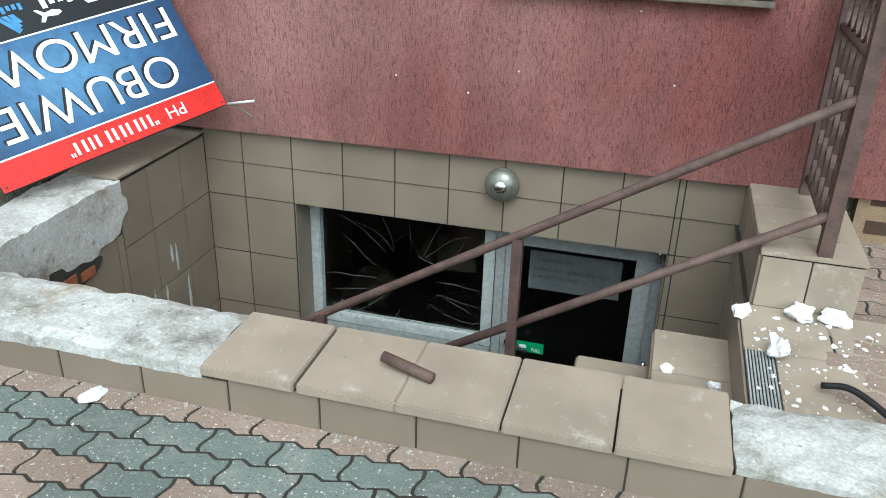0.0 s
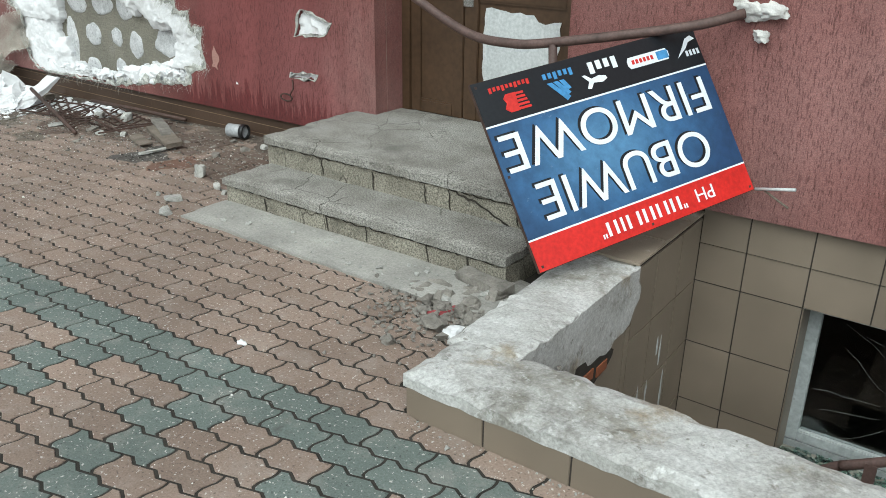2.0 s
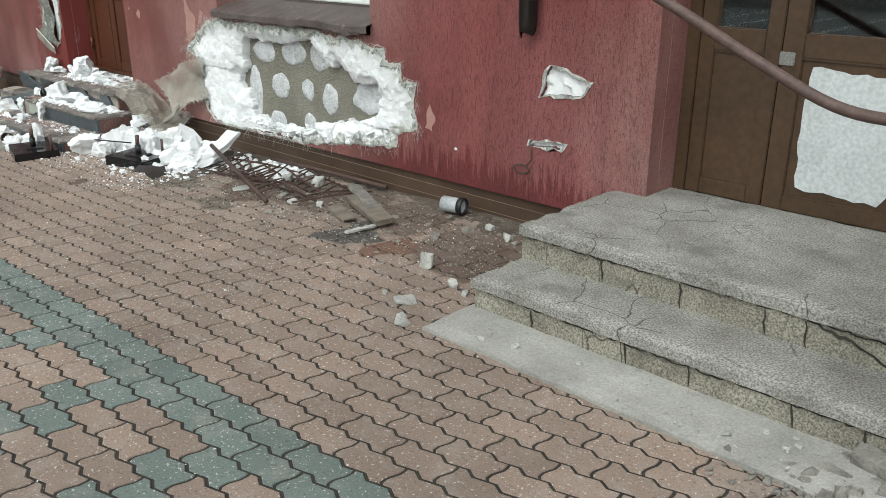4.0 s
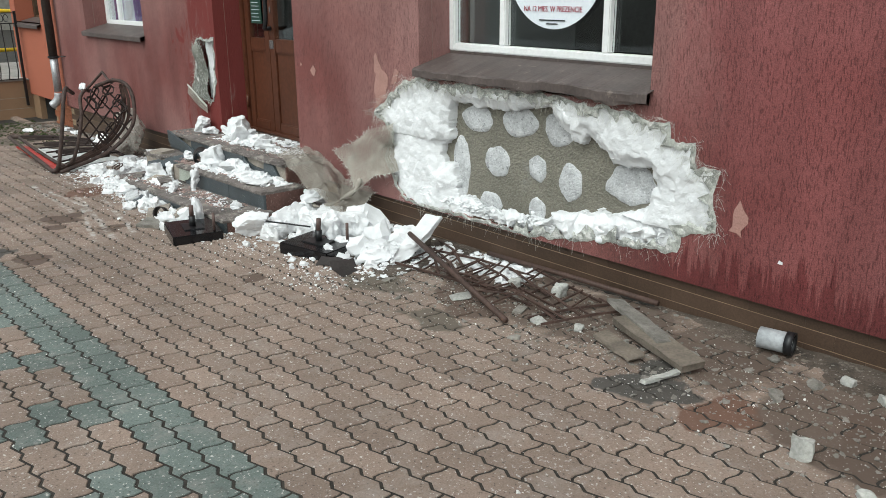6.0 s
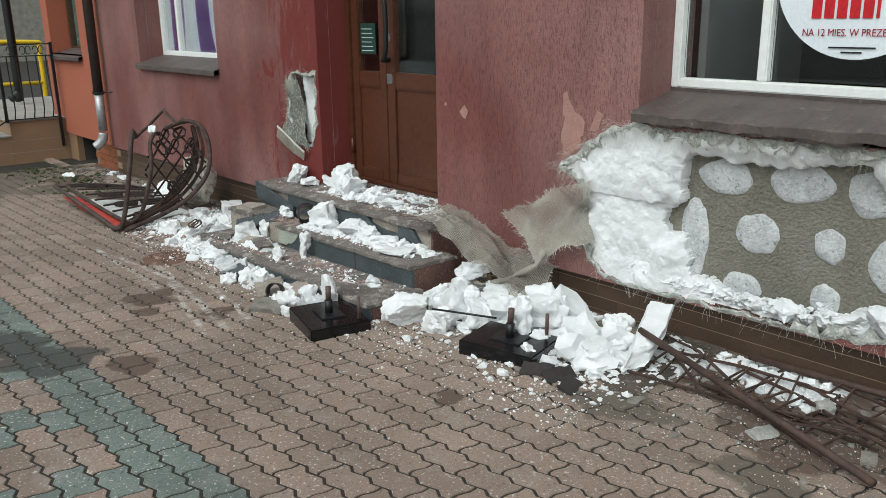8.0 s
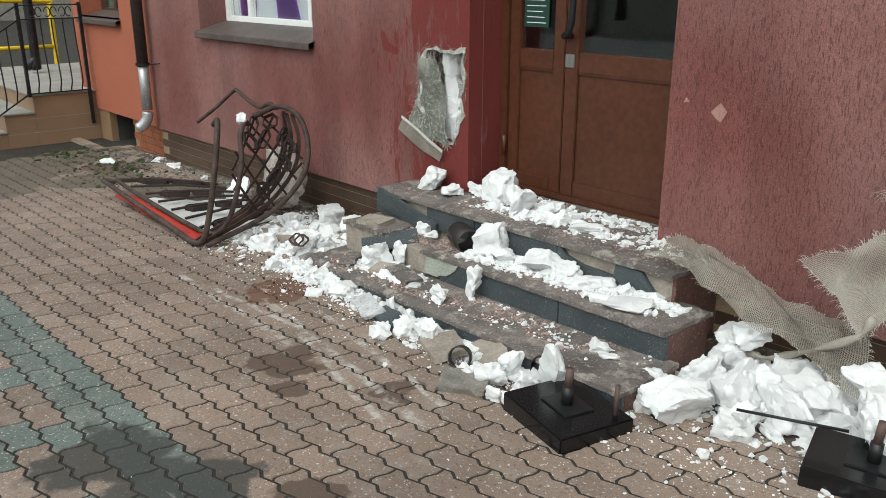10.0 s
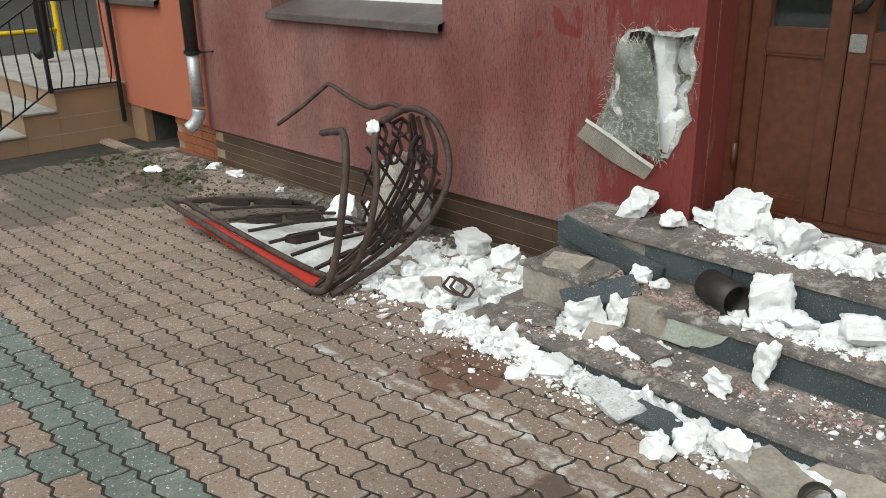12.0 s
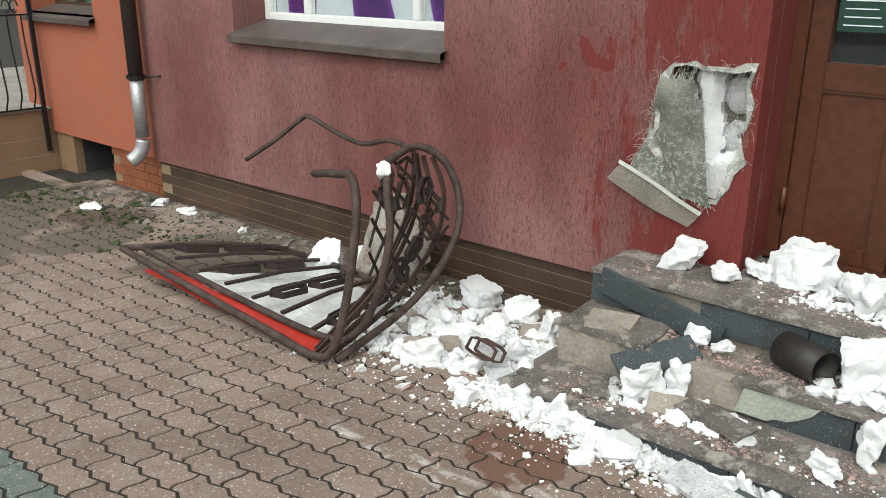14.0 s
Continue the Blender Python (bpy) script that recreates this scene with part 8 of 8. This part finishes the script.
for y0, y1, z in ((3.05, 5.0, 0.26), (2.77, 3.05, 0.09), (2.49, 2.77, -0.08)):
    obs.append(box("tiled_side", -19.0, SX, y0, y1, -0.5, z - 0.018, M_STAIRTILE, None, 0.003))
    obs.append(box("tread", -19.0, SX + 0.02, y0 - 0.02, y1, z - 0.017, z, M_PALECON, None, 0.004))
for z in (-0.12, 0.02):
    obs.append(box("pale_joint", SX, SX + 0.002, 2.6 if z < 0 else 3.0, 3.66, z, z + 0.006, M_MORTAR, None))
adopt(stair, obs)
ir = empty("entrance_railing", (SX, 3.6, -0.1), "black wrought-iron railing with curved bars on the stairs", "railing")
RX = SX + 0.03
obs = [tube("post", [(RX, 3.60, -0.08), (RX, 3.60, 1.13)], 0, M_BLACKIRON, None, flat=(0.03, 0.03)), tube("post", [(RX, 3.02, 0.24), (RX, 3.02, 1.13)], 0, M_BLACKIRON, None, flat=(0.03, 0.03)),
       tube("top_rail", [(RX, 3.60, 1.11), (RX, 3.02, 1.11), (RX, 2.3, 0.67)], 0, M_BLACKIRON, None, flat=(0.035, 0.012)),
       tube("second_rail", [(RX, 3.60, 0.98), (RX, 3.02, 0.98), (RX, 2.3, 0.54)], 0, M_BLACKIRON, None, flat=(0.02, 0.012)),
       tube("bottom_rail", [(RX, 3.60, 0.27), (RX, 3.02, 0.27), (RX, 2.3, -0.17)], 0, M_BLACKIRON, None, flat=(0.02, 0.012))]
for i in range(11):
    y = 3.53 - i * 0.105
    dz = 0 if y > 3.02 else (y - 3.02) * 0.61
    belly = [(RX + 0.055 * k, y, 0.27 + dz + h) for k, h in ((0, 0), (0.1, 0.03), (1.0, 0.12), (0.7, 0.28), (0.2, 0.45), (0, 0.58), (0, 0.71))]
    obs.append(tube("curved_bar", smooth_path(belly, 4), 0.007, M_BLACKIRON, None, 6))
for y in (3.18, 3.32, 3.46):
    for s in (-1, 1):
        obs.append(tube("scroll", [(RX, y + s * (0.03 + 0.028 * math.cos(a)), 1.045 + 0.045 * math.sin(a)) for a in (k * math.pi / 7 for k in range(13))], 0.005, M_BLACKIRON, None, 5))
adopt(ir, obs)
far = bmesh.new()
add_box(far, -19.0, OL, 4.9, 5.1, 0.26, TOP)
add_box(far, OL, OL + 0.05, 4.0, 5.0, 0.26, TOP)
tagged(part("wall_porch", far, M_ORANGE), "orange wall of the entrance porch", "wall", kind="structure")
M_COLUMN = surface("brown_red_paint", (0.16, 0.05, 0.035), 0.7, 60, 3, 0.15, 0.2, 0.002)
col_ = empty("porch_column", (-17.2, 4.2, 0.26), "brown-red square porch column with a grey base", "column")
adopt(col_, [box("shaft", -17.40, -17.05, 4.1, 4.45, 0.42, TOP, M_COLUMN, None, 0.01), box("base", -17.42, -17.03, 4.08, 4.47, 0.26, 0.42, M_CONCRETE, None, 0.01)])
box_door = empty("door_4", (0, 0, 0), "dark porch door", "door", kind="structure")
box("door_leaf", -16.95, -16.45, 4.86, 4.9, 0.26, 2.3, M_BLACKIRON, box_door, 0.005)
dp2 = tagged(tube("porch_downpipe", smooth_path([(-18.0, 3.7, 4.0), (-18.0, 3.7, 0.6), (-18.0, 3.68, 0.42), (-18.06, 3.6, 0.33)], 4), 0.055, M_BLACKIRON, None, 12), "black downpipe beside the porch", "downpipe")
yb_ = empty("yellow_barrier", (-21.5, 4.0, -0.2), "yellow tubular street barrier", "barrier")
adopt(yb_, [tube("hoop", smooth_path([(-21.5, 3.4, -0.3), (-21.5, 3.4, 0.85), (-21.5, 3.5, 1.0), (-21.5, 4.9, 1.0), (-21.5, 5.0, 0.85), (-21.5, 5.0, -0.3)], 4), 0.04, M_YELLOW, None, 10), tube("cross_bar", [(-21.5, 3.4, 0.3), (-21.5, 5.0, 0.3)], 0.035, M_YELLOW, None, 10)])
bd = tagged(box("pale_building", -46, -44, -6, 24, -0.5, 9, M_CONCRETE), "pale rendered building far down the street", "building")

for i in range(5):
    for j in range(2):
        box("window", -43.995, -43.98, 0 + i * 4, 1.6 + i * 4, 1.2 + j * 3.2, 2.8 + j * 3.2, M_INTERIOR, bd)

# dirt lying on the paving along the wall


def dirt_sheet(name, x0, x1, y0, y1, lift, mat, label, seed, cell=0.03):
    nx, ny = int((x1 - x0) / cell), int((y1 - y0) / cell)
    vs = []
    for j in range(ny + 1):
        for i in range(nx + 1):
            x, y = x0 + (x1 - x0) * i / nx, y0 + (y1 - y0) * j / ny
            h = noise.noise(Vector((x * 2.3, y * 2.3, seed))) * 0.014 + noise.noise(Vector((x * 9, y * 9, seed))) * 0.006 + noise.noise(Vector((x * 30, y * 30, seed))) * 0.003
            vs.append((x, y, ground_z(x) - 0.002 + lift(x, y) + h))
    w = nx + 1
    fs = [(j * w + i, j * w + i + 1, j * w + i + 1 + w, j * w + i + w) for j in range(ny) for i in range(nx)]
    return tagged(mesh_object(name, vs, fs, mat, None, smooth=True), label, "dirt", kind="stuff")


M_DIRT = surface("damp_brown_dirt", (0.085, 0.066, 0.052), 0.95, 120, 9, 0.45, 1.0, 0.008, dirt=(0.20, 0.17, 0.14), dirt_at=0.56, grit=(0.33, 0.30, 0.26), grit_scale=80)
dirt_sheet("dirt", -7.7, -4.44, 2.75, 3.69, lambda x, y: -0.019 + 0.018 * max(0, (y - 3.25) / 0.4) + 0.010 * max(0, 1 - math.hypot(x + 5.0, y - 3.45) / 0.4), M_DIRT, "damp brown dirt along the house", 1.0)
dirt_sheet("dirt", -15.3, -10.7, 2.6, 3.69, lambda x, y: -0.024 + 0.030 * max(0, (y - 2.75) / 0.9) ** 2, M_DIRT, "brown dirt and moss along the plinth", 2.0)
dirt_sheet("dirt", -3.3, -2.5, 2.0, 2.75, lambda x, y: -0.020 + 0.026 * min(1, max(0, (x + 3.25) / 0.6)) * min(1, max(0, (y - 2.0) / 0.35)), surface("mortar_dust", (0.29, 0.275, 0.245), 0.95, 170, 6, 0.3, 0.9, 0.006), "mortar dust beside the worn steps", 3.0, 0.02)
dirt_sheet("dirt", -8.75, -7.2, 2.65, 3.69, lambda x, y: -0.020 + 0.03 * min(1, max(0, (y - 2.75) / 0.4)), M_DIRT, "dirt under the foam pile", 4.0)
